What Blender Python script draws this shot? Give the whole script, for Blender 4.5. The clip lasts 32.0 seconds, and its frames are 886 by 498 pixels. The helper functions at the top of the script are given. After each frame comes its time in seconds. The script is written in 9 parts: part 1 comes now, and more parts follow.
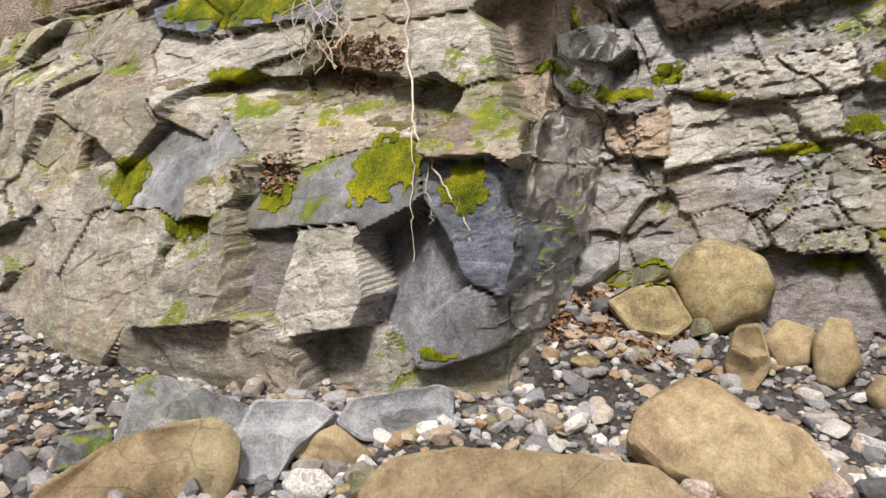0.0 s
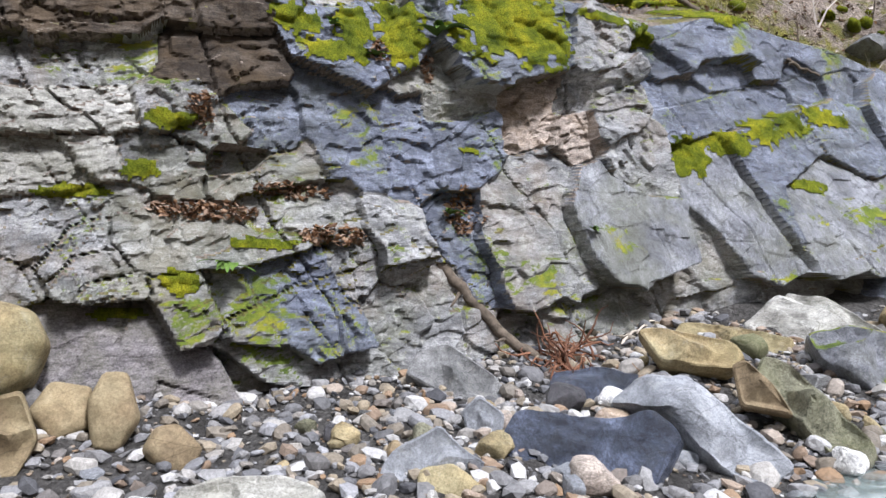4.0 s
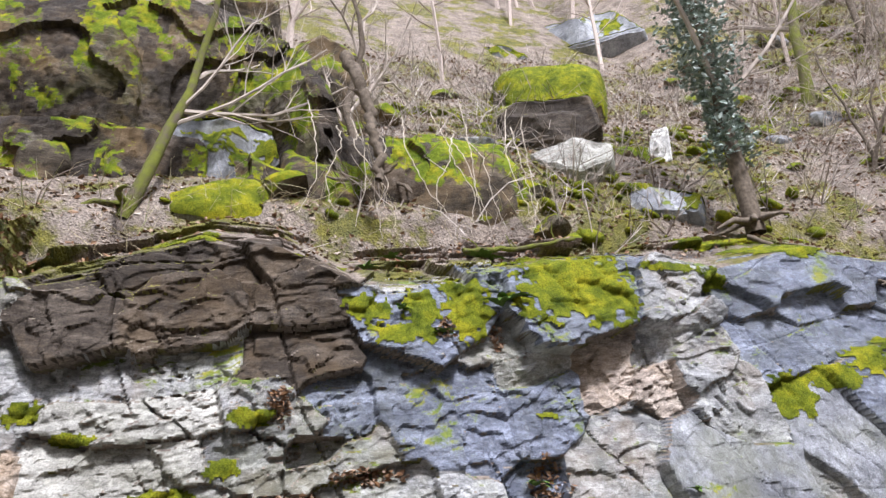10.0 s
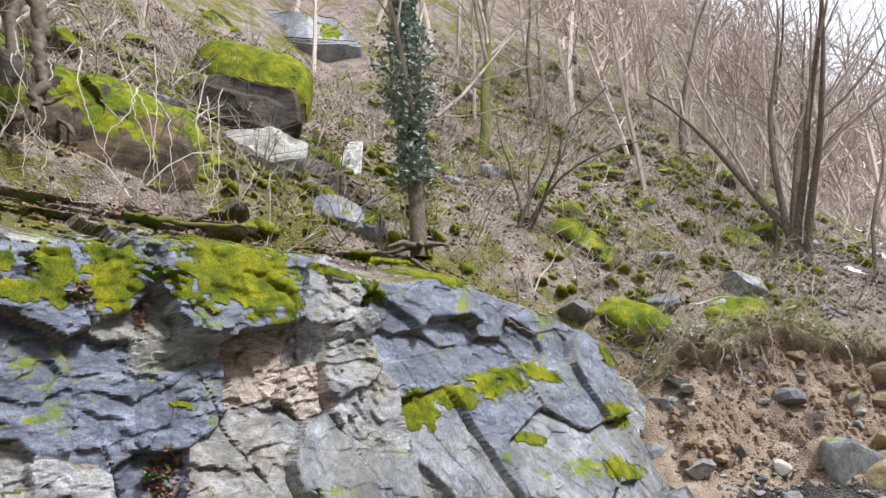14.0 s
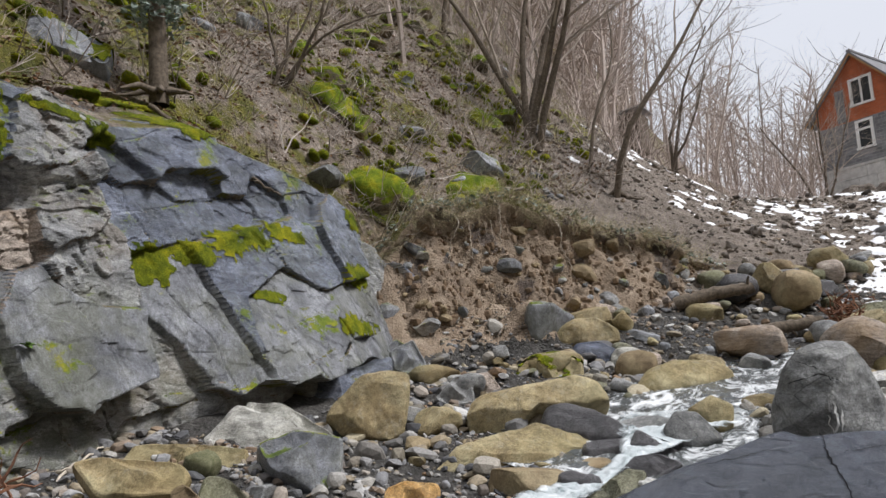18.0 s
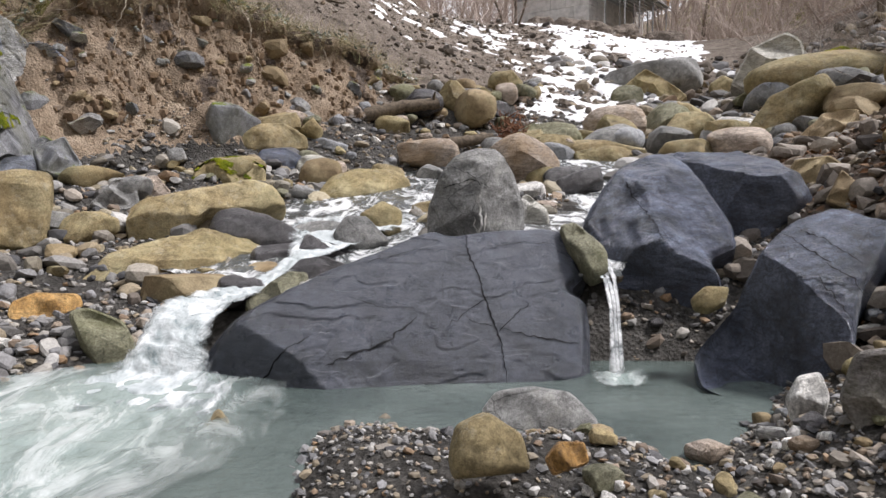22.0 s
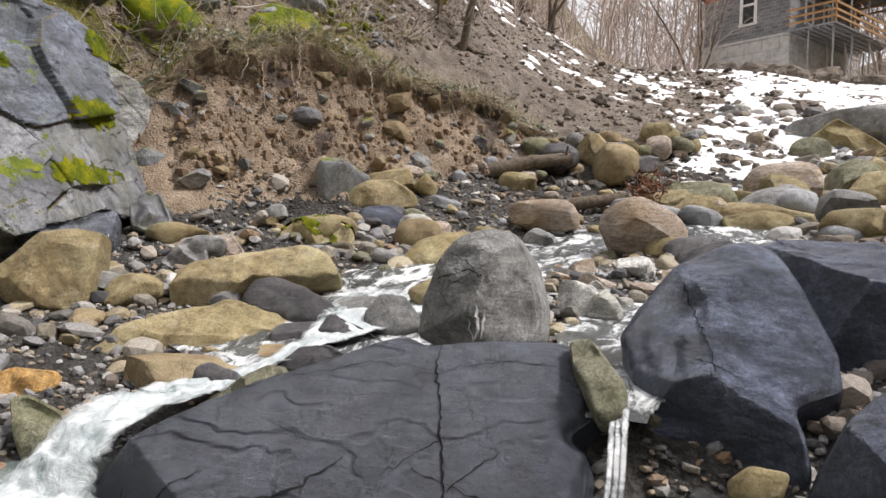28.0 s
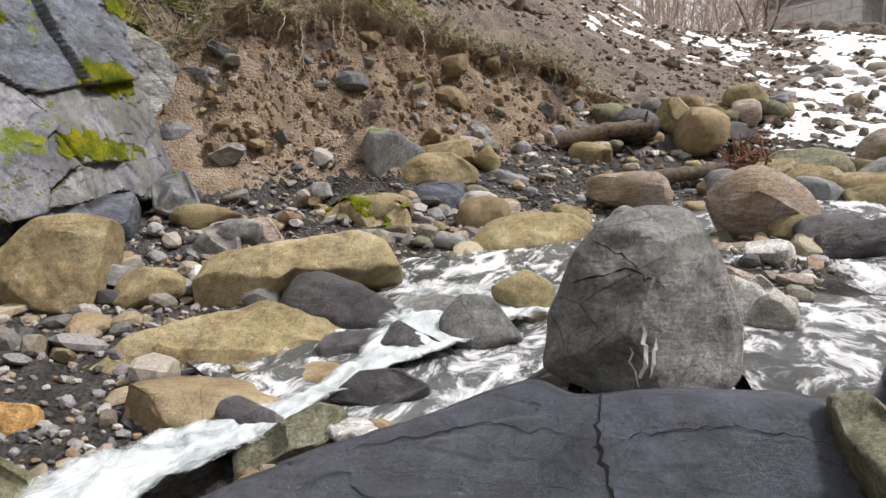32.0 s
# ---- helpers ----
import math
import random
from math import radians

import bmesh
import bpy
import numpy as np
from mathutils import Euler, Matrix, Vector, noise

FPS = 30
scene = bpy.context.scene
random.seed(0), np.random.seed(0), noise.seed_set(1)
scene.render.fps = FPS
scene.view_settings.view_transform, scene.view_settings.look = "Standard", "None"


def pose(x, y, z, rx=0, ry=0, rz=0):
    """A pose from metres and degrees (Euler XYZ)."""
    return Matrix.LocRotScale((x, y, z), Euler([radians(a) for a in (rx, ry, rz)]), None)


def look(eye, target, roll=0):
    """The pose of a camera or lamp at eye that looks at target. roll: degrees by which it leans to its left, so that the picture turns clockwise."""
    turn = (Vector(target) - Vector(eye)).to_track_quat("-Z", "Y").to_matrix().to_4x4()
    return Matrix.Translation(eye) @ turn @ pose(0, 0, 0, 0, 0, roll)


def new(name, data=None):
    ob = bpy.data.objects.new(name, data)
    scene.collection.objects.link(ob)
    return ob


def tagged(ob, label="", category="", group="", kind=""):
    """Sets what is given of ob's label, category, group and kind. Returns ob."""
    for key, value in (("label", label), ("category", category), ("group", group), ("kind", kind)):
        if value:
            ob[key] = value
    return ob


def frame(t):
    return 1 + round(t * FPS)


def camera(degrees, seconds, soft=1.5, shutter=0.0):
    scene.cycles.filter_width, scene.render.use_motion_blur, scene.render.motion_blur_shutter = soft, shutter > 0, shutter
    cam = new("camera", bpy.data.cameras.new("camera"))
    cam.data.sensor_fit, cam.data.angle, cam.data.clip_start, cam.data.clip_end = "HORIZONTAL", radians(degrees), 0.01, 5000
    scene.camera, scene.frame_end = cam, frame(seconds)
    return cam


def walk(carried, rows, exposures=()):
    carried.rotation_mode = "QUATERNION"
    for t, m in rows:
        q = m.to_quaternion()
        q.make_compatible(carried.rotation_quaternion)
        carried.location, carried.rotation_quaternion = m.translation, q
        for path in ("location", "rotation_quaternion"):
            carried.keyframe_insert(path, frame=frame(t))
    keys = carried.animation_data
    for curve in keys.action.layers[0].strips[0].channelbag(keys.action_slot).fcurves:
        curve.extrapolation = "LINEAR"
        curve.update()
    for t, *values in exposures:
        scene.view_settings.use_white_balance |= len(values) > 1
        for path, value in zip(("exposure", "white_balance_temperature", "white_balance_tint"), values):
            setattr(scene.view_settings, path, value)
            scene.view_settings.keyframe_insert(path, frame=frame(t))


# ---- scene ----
cam = camera(64.73, 32.0)


def view(x, y, z, yaw, pitch, roll):
    return pose(x, y, z) @ pose(0, 0, 0, 90 + pitch, 0, yaw) @ pose(0, 0, 0, 0, 0, roll)


ROWS = [
    (0, view(0.124, -1.456, 1.524, 113.90, -5.49, 2.32)),
    (0.5, view(0.072, -1.431, 1.528, 108.24, -4.66, 1.84)),
    (1, view(-0.048, -1.373, 1.516, 106.68, -4.32, -0.35)),
    (1.5, view(-0.198, -1.256, 1.485, 102.05, -3.52, 0.82)),
    (2, view(-0.357, -1.166, 1.449, 87.52, -2.33, 1.98)),
    (2.5, view(-0.425, -1.148, 1.426, 78.77, -0.93, 1.81)),
    (3, view(-0.461, -1.128, 1.417, 74.50, 0.22, 1.63)),
    (3.5, view(-0.496, -1.060, 1.420, 67.29, 0.64, 2.15)),
    (4, view(-0.502, -1.026, 1.434, 63.06, 1.30, 1.85)),
    (4.5, view(-0.466, -0.992, 1.450, 60.13, 7.53, 0.75)),
    (6.5, view(-0.146, -0.742, 1.605, 58.42, 23.13, -2.94)),
    (7, view(-0.120, -0.738, 1.609, 57.58, 22.89, -2.23)),
    (7.5, view(-0.117, -0.725, 1.609, 56.87, 22.57, -1.24)),
    (8, view(-0.132, -0.713, 1.595, 55.48, 22.38, -1.25)),
    (8.5, view(-0.154, -0.694, 1.581, 56.59, 22.22, -1.25)),
    (9, view(-0.194, -0.696, 1.591, 61.22, 22.07, -2.29)),
    (9.5, view(-0.232, -0.668, 1.608, 69.03, 21.90, -2.44)),
    (10, view(-0.252, -0.635, 1.617, 72.52, 21.74, -2.41)),
    (10.5, view(-0.265, -0.661, 1.604, 72.03, 21.65, -1.36)),
    (11, view(-0.306, -0.671, 1.600, 64.76, 21.41, -0.41)),
    (11.5, view(-0.328, -0.659, 1.598, 57.73, 21.26, 0.79)),
    (12, view(-0.321, -0.648, 1.595, 55.41, 21.24, 0.85)),
    (12.5, view(-0.379, -0.631, 1.603, 54.83, 21.14, 1.32)),
    (13, view(-0.425, -0.580, 1.619, 50.13, 21.05, 1.06)),
    (13.5, view(-0.432, -0.548, 1.619, 46.85, 21.04, 0.64)),
    (14, view(-0.403, -0.541, 1.621, 44.43, 20.98, -0.61)),
    (14.5, view(-0.358, -0.562, 1.612, 42.07, 21.37, -1.31)),
    (16.5, view(-0.241, -0.601, 1.618, 34.77, 20.77, -1.46)),
    (17, view(-0.247, -0.596, 1.604, 33.54, 17.99, -1.24)),
    (17.5, view(-0.268, -0.518, 1.575, 31.20, 13.33, -1.05)),
    (18, view(-0.352, -0.485, 1.521, 24.03, 9.91, -1.87)),
    (18.5, view(-0.313, -0.426, 1.516, 18.29, 7.08, -2.23)),
    (19, view(-0.287, -0.368, 1.5, 11.51, 3.86, -1.52)),
    (19.5, view(-0.239, -0.309, 1.452, 5.25, 1.69, -1.61)),
    (20, view(-0.162, -0.29, 1.454, 2.6, -0.95, -1.48)),
    (20.5, view(-0.136, -0.199, 1.446, 2.38, -2.67, -0.65)),
    (21, view(-0.195, -0.129, 1.407, 2.25, -4.78, 0.51)),
    (21.5, view(-0.231, -0.074, 1.41, 1.49, -5.82, 0.66)),
    (22, view(-0.141, -0.027, 1.424, 0.66, -5.83, -0.5)),
    (22.5, view(-0.013, 0.02, 1.441, 3.01, -5.72, -0.83)),
    (23, view(0, 0, 1.45, 2.35, -4.43, -0.14)),
    (23.5, view(0.058, 0.034, 1.463, -7.27, -4.13, 0.66)),
    (24, view(0.24, 0.058, 1.48, -9.26, -2.27, -0.09)),
    (24.5, view(0.401, 0.139, 1.491, -7.88, -2.08, -0.78)),
    (25, view(0.511, 0.334, 1.547, -5.21, -0.76, -0.45)),
    (25.5, view(0.59, 0.497, 1.585, -3.23, -0.29, -0)),
    (26, view(0.806, 0.78, 1.602, 4.33, 1.99, 2.02)),
    (26.5, view(0.951, 0.976, 1.629, 6.84, -0.63, 1.65)),
    (28.5, view(1.051, 1.408, 1.692, 17.35, -2.3, 1.39)),
    (29, view(0.941, 1.436, 1.675, 15.65, -2.98, 1.55)),
    (29.5, view(0.891, 1.541, 1.639, 15.36, -3.43, 1.25)),
    (30, view(0.795, 1.878, 1.621, 17.88, 0.18, 2.56)),
    (30.5, view(0.732, 2.109, 1.671, 21.61, 0.04, 2.54)),
    (31, view(0.516, 2.278, 1.652, 21.32, -0.86, 0.78)),
    (31.5, view(0.337, 2.453, 1.672, 20.37, -1.15, 0.37)),
    (32, view(0.231, 2.699, 1.659, 19.16, -3.74, 0.54)),
]
EXPOSURES = [(0, 0.21, 7000, 14), (1, 0.26, 6600, 14), (2, 0.36, 6100, 14), (3, 0.21, 6100, 14), (4.5, 0.41, 5900, 14), (6.5, 0.54, 6000, 14.5), (11, 0.62, 6000, 15.5), (14, 0.44, 6100, 11.5), (15, 0.06, 6200, 11), (16.5, -0.64, 6500, 11), (17.2, -0.69, 6500, 11), (18, -0.39, 6300, 11), (19, -0.59, 6100, 11), (20, -0.19, 6150, 12), (22, -0.14, 6500, 14), (24, 0.16, 6500, 13), (26, 0.11, 6600, 13), (29, -0.14, 6700, 13), (32, -0.1, 6700, 13)]
walk(cam, ROWS, EXPOSURES)

# ---- world and sun ----
world = bpy.data.worlds.new("sky")
scene.world = world
world.use_nodes = True
wn = world.node_tree.nodes
sky = wn.new("ShaderNodeTexSky")
sky.sky_type, sky.sun_disc = "NISHITA", False
sky.sun_elevation, sky.sun_rotation = radians(55), radians(84)
sky.air_density, sky.dust_density, sky.ozone_density = 1.0, 4.0, 1.0
hazy = wn.new("ShaderNodeMixRGB")
hazy.inputs[0].default_value = 0.85
# overcast: brighter overhead than at the horizon
co = wn.new("ShaderNodeTexCoord")
up = wn.new("ShaderNodeSeparateXYZ")
veil = wn.new("ShaderNodeValToRGB")
veil.color_ramp.elements[0].position, veil.color_ramp.elements[0].color = 0.05, (0.86, 0.87, 0.9, 1)
veil.color_ramp.elements[1].position, veil.color_ramp.elements[1].color = 0.9, (0.92, 0.945, 1.02, 1)
gain = wn.new("ShaderNodeMixRGB")
gain.blend_type = "MULTIPLY"
gain.inputs[0].default_value = 1.0
gain.inputs[2].default_value = (13, 13, 13, 1)
for a_, b_ in ((co.outputs["Generated"], up.inputs[0]), (up.outputs[2], veil.inputs[0]), (veil.outputs[0], gain.inputs[1]), (gain.outputs[0], hazy.inputs[2]), (sky.outputs[0], hazy.inputs[1]), (hazy.outputs[0], wn["Background"].inputs[0])):
    world.node_tree.links.new(a_, b_)
wn["Background"].inputs[1].default_value = 0.1
sun = new("sun", bpy.data.lights.new("sun", "SUN"))
sun.data.energy, sun.data.angle, sun.data.color = 5.0, radians(10), (1.0, 0.975, 0.95)
sun.matrix_world = look((9, 1, 13), (0, 0, 0))

# ---- materials ----
class Mat:
    """A node material under construction."""

    def __init__(self, name, rough=0.8, metallic=0.0):
        self.m = bpy.data.materials.new(name)
        self.m.use_nodes = True
        self.t = self.m.node_tree
        self.b = self.t.nodes["Principled BSDF"]
        self.b.inputs["Roughness"].default_value = rough
        self.b.inputs["Metallic"].default_value = metallic
        # rough, porous surfaces throw back little of the sky
        self.b.inputs["Specular IOR Level"].default_value = 0.5 if rough < 0.55 or metallic else 0.15
        self.co = self.t.nodes.new("ShaderNodeNewGeometry").outputs["Position"]

    def link(self, a, b):
        self.t.links.new(a, b)

    def noise(self, scale, detail=6, rough=0.6, stretch=None, coords=None, dist=0.0):
        n = self.t.nodes.new("ShaderNodeTexNoise")
        n.inputs["Scale"].default_value, n.inputs["Detail"].default_value = scale, detail
        n.inputs["Roughness"].default_value, n.inputs["Distortion"].default_value = rough, dist
        co = coords or self.co
        if stretch:
            mp = self.t.nodes.new("ShaderNodeMapping")
            mp.inputs["Rotation"].default_value = stretch[3:6] if len(stretch) > 3 else (0, 0, 0)
            mp.inputs["Scale"].default_value = stretch[:3]
            self.link(co, mp.inputs[0])
            co = mp.outputs[0]
        self.link(co, n.inputs["Vector"])
        return n.outputs[0]

    def voro(self, scale, feature="F1"):
        n = self.t.nodes.new("ShaderNodeTexVoronoi")
        n.feature = feature
        n.inputs["Scale"].default_value = scale
        self.link(self.co, n.inputs["Vector"])
        return n.outputs[0]

    def ramp(self, fac, *stops):
        n = self.t.nodes.new("ShaderNodeValToRGB")
        e = n.color_ramp.elements
        while len(e) < len(stops):
            e.new(0.5)
        for el, (p, c) in zip(e, stops):
            el.position = p
            el.color = (*c, 1) if isinstance(c, tuple) else (c, c, c, 1)
        self.link(fac, n.inputs[0])
        return n.outputs[0]

    def mix(self, fac, a, b, mode="MIX"):
        n = self.t.nodes.new("ShaderNodeMixRGB")
        n.blend_type = mode
        for sock, v in zip(n.inputs, (fac, a, b)):
            if isinstance(v, (int, float)):
                sock.default_value = v if sock.type == "VALUE" else (v, v, v, 1)
            elif isinstance(v, tuple):
                sock.default_value = (*v, 1)
            else:
                self.link(v, sock)
        return n.outputs[0]

    def math(self, op, a, b=0.0):
        n = self.t.nodes.new("ShaderNodeMath")
        n.operation = op
        for sock, v in zip(n.inputs, (a, b)):
            if isinstance(v, (int, float)):
                sock.default_value = v
            else:
                self.link(v, sock)
        return n.outputs[0]

    def upness(self):
        n = self.t.nodes.new("ShaderNodeSeparateXYZ")
        g = self.t.nodes.new("ShaderNodeNewGeometry")
        self.link(g.outputs["Normal"], n.inputs[0])
        return n.outputs[2]

    def per_object(self):
        return self.t.nodes.new("ShaderNodeObjectInfo").outputs["Random"]

    def per_island(self):
        return self.t.nodes.new("ShaderNodeNewGeometry").outputs["Random Per Island"]

    def color(self, c):
        self.link(c, self.b.inputs["Base Color"])

    def rough(self, r):
        self.link(r, self.b.inputs["Roughness"])

    def bump(self, h, strength=0.5, dist=0.02):
        n = self.t.nodes.new("ShaderNodeBump")
        n.inputs["Strength"].default_value, n.inputs["Distance"].default_value = strength, dist
        self.link(h, n.inputs["Height"])
        self.link(n.outputs[0], self.b.inputs["Normal"])
        self.link(n.outputs[0], self.b.inputs["Coat Normal"])


def plain(name, c, rough=0.8, scale=14.0, vary=0.25, metallic=0.0, bump=0.3):
    m = Mat(name, rough, metallic)
    n = m.noise(scale)
    lo, hi = tuple(v * (1 - vary) for v in c), tuple(min(1, v * (1 + vary)) for v in c)
    base = m.ramp(n, (0.3, lo), (0.7, hi))
    big = m.noise(scale / 9)
    m.color(m.mix(0.5, base, m.ramp(big, (0.35, 0.75), (0.65, 1.1)), "MULTIPLY"))
    m.bump(m.noise(scale * 4), bump, 0.01)
    return m.m


def rock_material(name, dark, mid, light, rough=0.7, lichen=0.0, algae=0.0, warm=0.0, strata=(1, 1, 1), grain=60.0, bump=0.5, streak=0.0, moss=0.0, crack=0.5, wet=0.0, mild=1.0):
    """Stone with patches, grain, bands, hairline cracks, lichen spots, green algae and films of moss."""
    m = Mat(name, rough)
    m.b.inputs["Coat Weight"].default_value, m.b.inputs["Coat Roughness"].default_value = wet, 0.28
    m.b.inputs["Coat Tint"].default_value = (0.8, 0.88, 1.0, 1)
    a = m.noise(1.6, 10, 0.72, strata)
    c = m.ramp(a, (0.3, dark), (0.48, mid), (0.68, light))
    c = m.mix(0.55, c, m.ramp(m.per_object(), (0.0, 0.62), (0.5, 1.0), (1.0, 1.35)), "MULTIPLY")
    blot = m.noise(8.0, 10, 0.78, strata, dist=0.4)
    c = m.mix(0.85 * mild, c, m.ramp(blot, (0.37, 0.42), (0.5, 1.0), (0.62, 1.5)), "MULTIPLY")
    fine = m.noise(grain, 8, 0.85)
    c = m.mix(0.85 * mild, c, m.ramp(fine, (0.37, 0.3), (0.5, 1.0), (0.63, 1.7)), "MULTIPLY")
    # thin dark partings and pale scratches along the beds
    lines = m.noise(5.0, 8, 0.8, (0.5, 0.5, 6.0, 0.3, 0, 0))
    c = m.mix(0.7 * mild, c, m.ramp(lines, (0.3, 0.35), (0.4, 1.0), (0.62, 1.0), (0.72, 1.4)), "MULTIPLY")
    if warm:
        w = m.noise(0.9, 9, 0.7)
        c = m.mix(m.math("MULTIPLY", m.ramp(w, (0.48, 0.0), (0.6, 1.0)), warm), c, m.mix(blot, (0.3, 0.17, 0.06), (0.42, 0.3, 0.16)))
    if algae:
        g = m.noise(0.8, 9, 0.72)
        c = m.mix(m.math("MULTIPLY", m.ramp(g, (0.47, 0.0), (0.6, 1.0)), algae), c, m.mix(blot, (0.06, 0.065, 0.015), (0.17, 0.17, 0.06)))
    if lichen:
        v = m.noise(7.0, 10, 0.8)
        c = m.mix(m.math("MULTIPLY", m.ramp(v, (0.55, 0.0), (0.59, 1.0)), lichen), c, (0.55, 0.54, 0.47))
    # hairline cracks in two sizes
    for scale, wide, dark_to in ((2.4, 0.012, 0.2), (6.5, 0.016, 0.45)):
        n = m.t.nodes.new("ShaderNodeTexVoronoi")
        n.feature = "DISTANCE_TO_EDGE"
        n.inputs["Scale"].default_value = scale
        mp = m.t.nodes.new("ShaderNodeMapping")
        mp.inputs["Rotation"].default_value = (0.35, 0.2, 0.0)
        mp.inputs["Scale"].default_value = (1.0, 0.55, 1.5)
        warp = m.mix(0.06, m.co, m.noise(3.0, 4), "ADD")
        m.link(warp, mp.inputs[0])
        m.link(mp.outputs[0], n.inputs["Vector"])
        line = m.ramp(n.outputs[0], (0.0, dark_to), (wide, 1.0))
        c = m.mix(m.math("MULTIPLY", m.ramp(m.noise(1.3, 3), (0.44, 0.0), (0.54, 1.0)), crack), c, line, "MULTIPLY")
    rr = m.ramp(m.noise(3.0, 8, 0.7), (0.35, rough * 0.75), (0.65, min(1, rough * 1.25)))
    if moss:
        up = m.math("MULTIPLY", m.upness(), 0.22)
        f = m.math("ADD", m.math("ADD", m.noise(1.15, 10, 0.7), up), m.math("MULTIPLY", m.noise(14.0, 6, 0.75), 0.12))
        f = m.ramp(f, (0.78 - moss, 0.0), (0.82 - moss, 1.0))
        green = m.ramp(m.noise(3.0, 8, 0.7), (0.32, (0.045, 0.075, 0.006)), (0.5, (0.13, 0.17, 0.01)), (0.66, (0.3, 0.27, 0.012)))
        c = m.mix(f, c, m.mix(0.9, green, m.ramp(fine, (0.34, 0.4), (0.66, 1.5)), "MULTIPLY"))
        rr = m.mix(f, rr, 0.95)
    m.color(c)
    m.rough(rr)
    h = m.math("ADD", m.math("ADD", m.math("MULTIPLY", fine, 0.45), m.math("MULTIPLY", lines, 0.5)), m.math("ADD", blot, m.math("MULTIPLY", line, 0.12)))
    m.bump(h, min(1.0, bump * 1.7), 0.03)
    return m.m


M_CLIFF = rock_material("cliff rock", (0.06, 0.06, 0.06), (0.235, 0.232, 0.225), (0.48, 0.472, 0.455), 0.42, lichen=0.5, algae=0.4, warm=0.22, strata=(1, 1, 3.2, 0.5, 0, 0), moss=0.035, wet=0.2)
M_PROW = rock_material("algae-stained cliff rock", (0.085, 0.08, 0.068), (0.26, 0.247, 0.215), (0.49, 0.47, 0.42), 0.5, lichen=0.45, algae=0.45, warm=0.35, strata=(1, 1, 3.2, 0.5, 0, 0), moss=0.055)
ST = (1, 1, 3.2, 0.5, 0, 0)
M_LICHEN = rock_material("lichen-spotted rock", (0.15, 0.145, 0.125), (0.36, 0.35, 0.315), (0.56, 0.55, 0.5), 0.65, lichen=0.6, algae=0.25, strata=ST, mild=0.7)
M_BLUE = rock_material("damp blue-grey rock", (0.035, 0.039, 0.052), (0.13, 0.139, 0.17), (0.3, 0.318, 0.378), 0.26, lichen=0.12, algae=0.2, strata=ST, moss=0.05, wet=0.4)
M_SMOOTH = rock_material("worn grey rock", (0.05, 0.053, 0.06), (0.145, 0.15, 0.164), (0.285, 0.293, 0.31), 0.33, algae=0.35, strata=(1, 1, 0.6), bump=0.45, moss=0.03)
M_PINK = rock_material("buff rock", (0.18, 0.145, 0.12), (0.38, 0.32, 0.27), (0.55, 0.48, 0.41), 0.7, warm=0.4, strata=ST)
M_PURPLE = rock_material("purple-grey shale", (0.1, 0.09, 0.09), (0.19, 0.175, 0.175), (0.27, 0.25, 0.25), 0.6, algae=0.35, strata=ST)
M_SLATE = rock_material("wet slate", (0.01, 0.011, 0.015), (0.04, 0.045, 0.062), (0.135, 0.15, 0.198), 0.18, strata=(1, 2.5, 2.5, 0.3, 0.3, 0), bump=0.45, crack=0.7, wet=0.5)
M_GREY = rock_material("grey sandstone", (0.1, 0.102, 0.1), (0.22, 0.22, 0.215), (0.37, 0.37, 0.36), 0.6, lichen=0.2, crack=0.7, mild=0.75)
M_TAN = rock_material("ochre sandstone", (0.14, 0.112, 0.06), (0.29, 0.234, 0.13), (0.46, 0.395, 0.255), 0.68, lichen=0.15, algae=0.35, warm=0.2, mild=0.75, bump=0.4)
M_BROWN = rock_material("brown sandstone", (0.12, 0.088, 0.05), (0.25, 0.19, 0.115), (0.38, 0.31, 0.2), 0.7, algae=0.2, mild=0.5, bump=0.3)
M_WHITE = rock_material("white limestone", (0.38, 0.37, 0.35), (0.55, 0.54, 0.51), (0.72, 0.71, 0.69), 0.7)
M_SNOW = plain("snow", (0.85, 0.86, 0.88), 0.6, 8.0, 0.05)
M_SLAB = rock_material("dry dark slate", (0.018, 0.02, 0.026), (0.042, 0.047, 0.06), (0.088, 0.096, 0.12), 0.33, strata=(1, 1.2, 1.2), bump=0.35, grain=70.0, crack=0.5, wet=0.3, mild=0.75)
M_DARK = rock_material("dark stone", (0.025, 0.024, 0.027), (0.06, 0.057, 0.06), (0.13, 0.125, 0.13), 0.35)
M_GREEN = rock_material("green-stained stone", (0.1, 0.1, 0.065), (0.19, 0.185, 0.13), (0.28, 0.275, 0.21), 0.7, algae=0.6)
M_ORANGE = rock_material("orange sandstone", (0.2, 0.1, 0.03), (0.36, 0.2, 0.06), (0.46, 0.31, 0.13), 0.5)
M_BLUEGREY = rock_material("blue-grey stone", (0.13, 0.137, 0.15), (0.24, 0.25, 0.265), (0.36, 0.37, 0.385), 0.6, lichen=0.15, mild=0.6)
M_FOUND = plain("foundation concrete", (0.5, 0.49, 0.47), 0.9, 3.0)
M_ROOF = plain("grey slate sheet roof", (0.2, 0.2, 0.21), 0.7, 3.0)


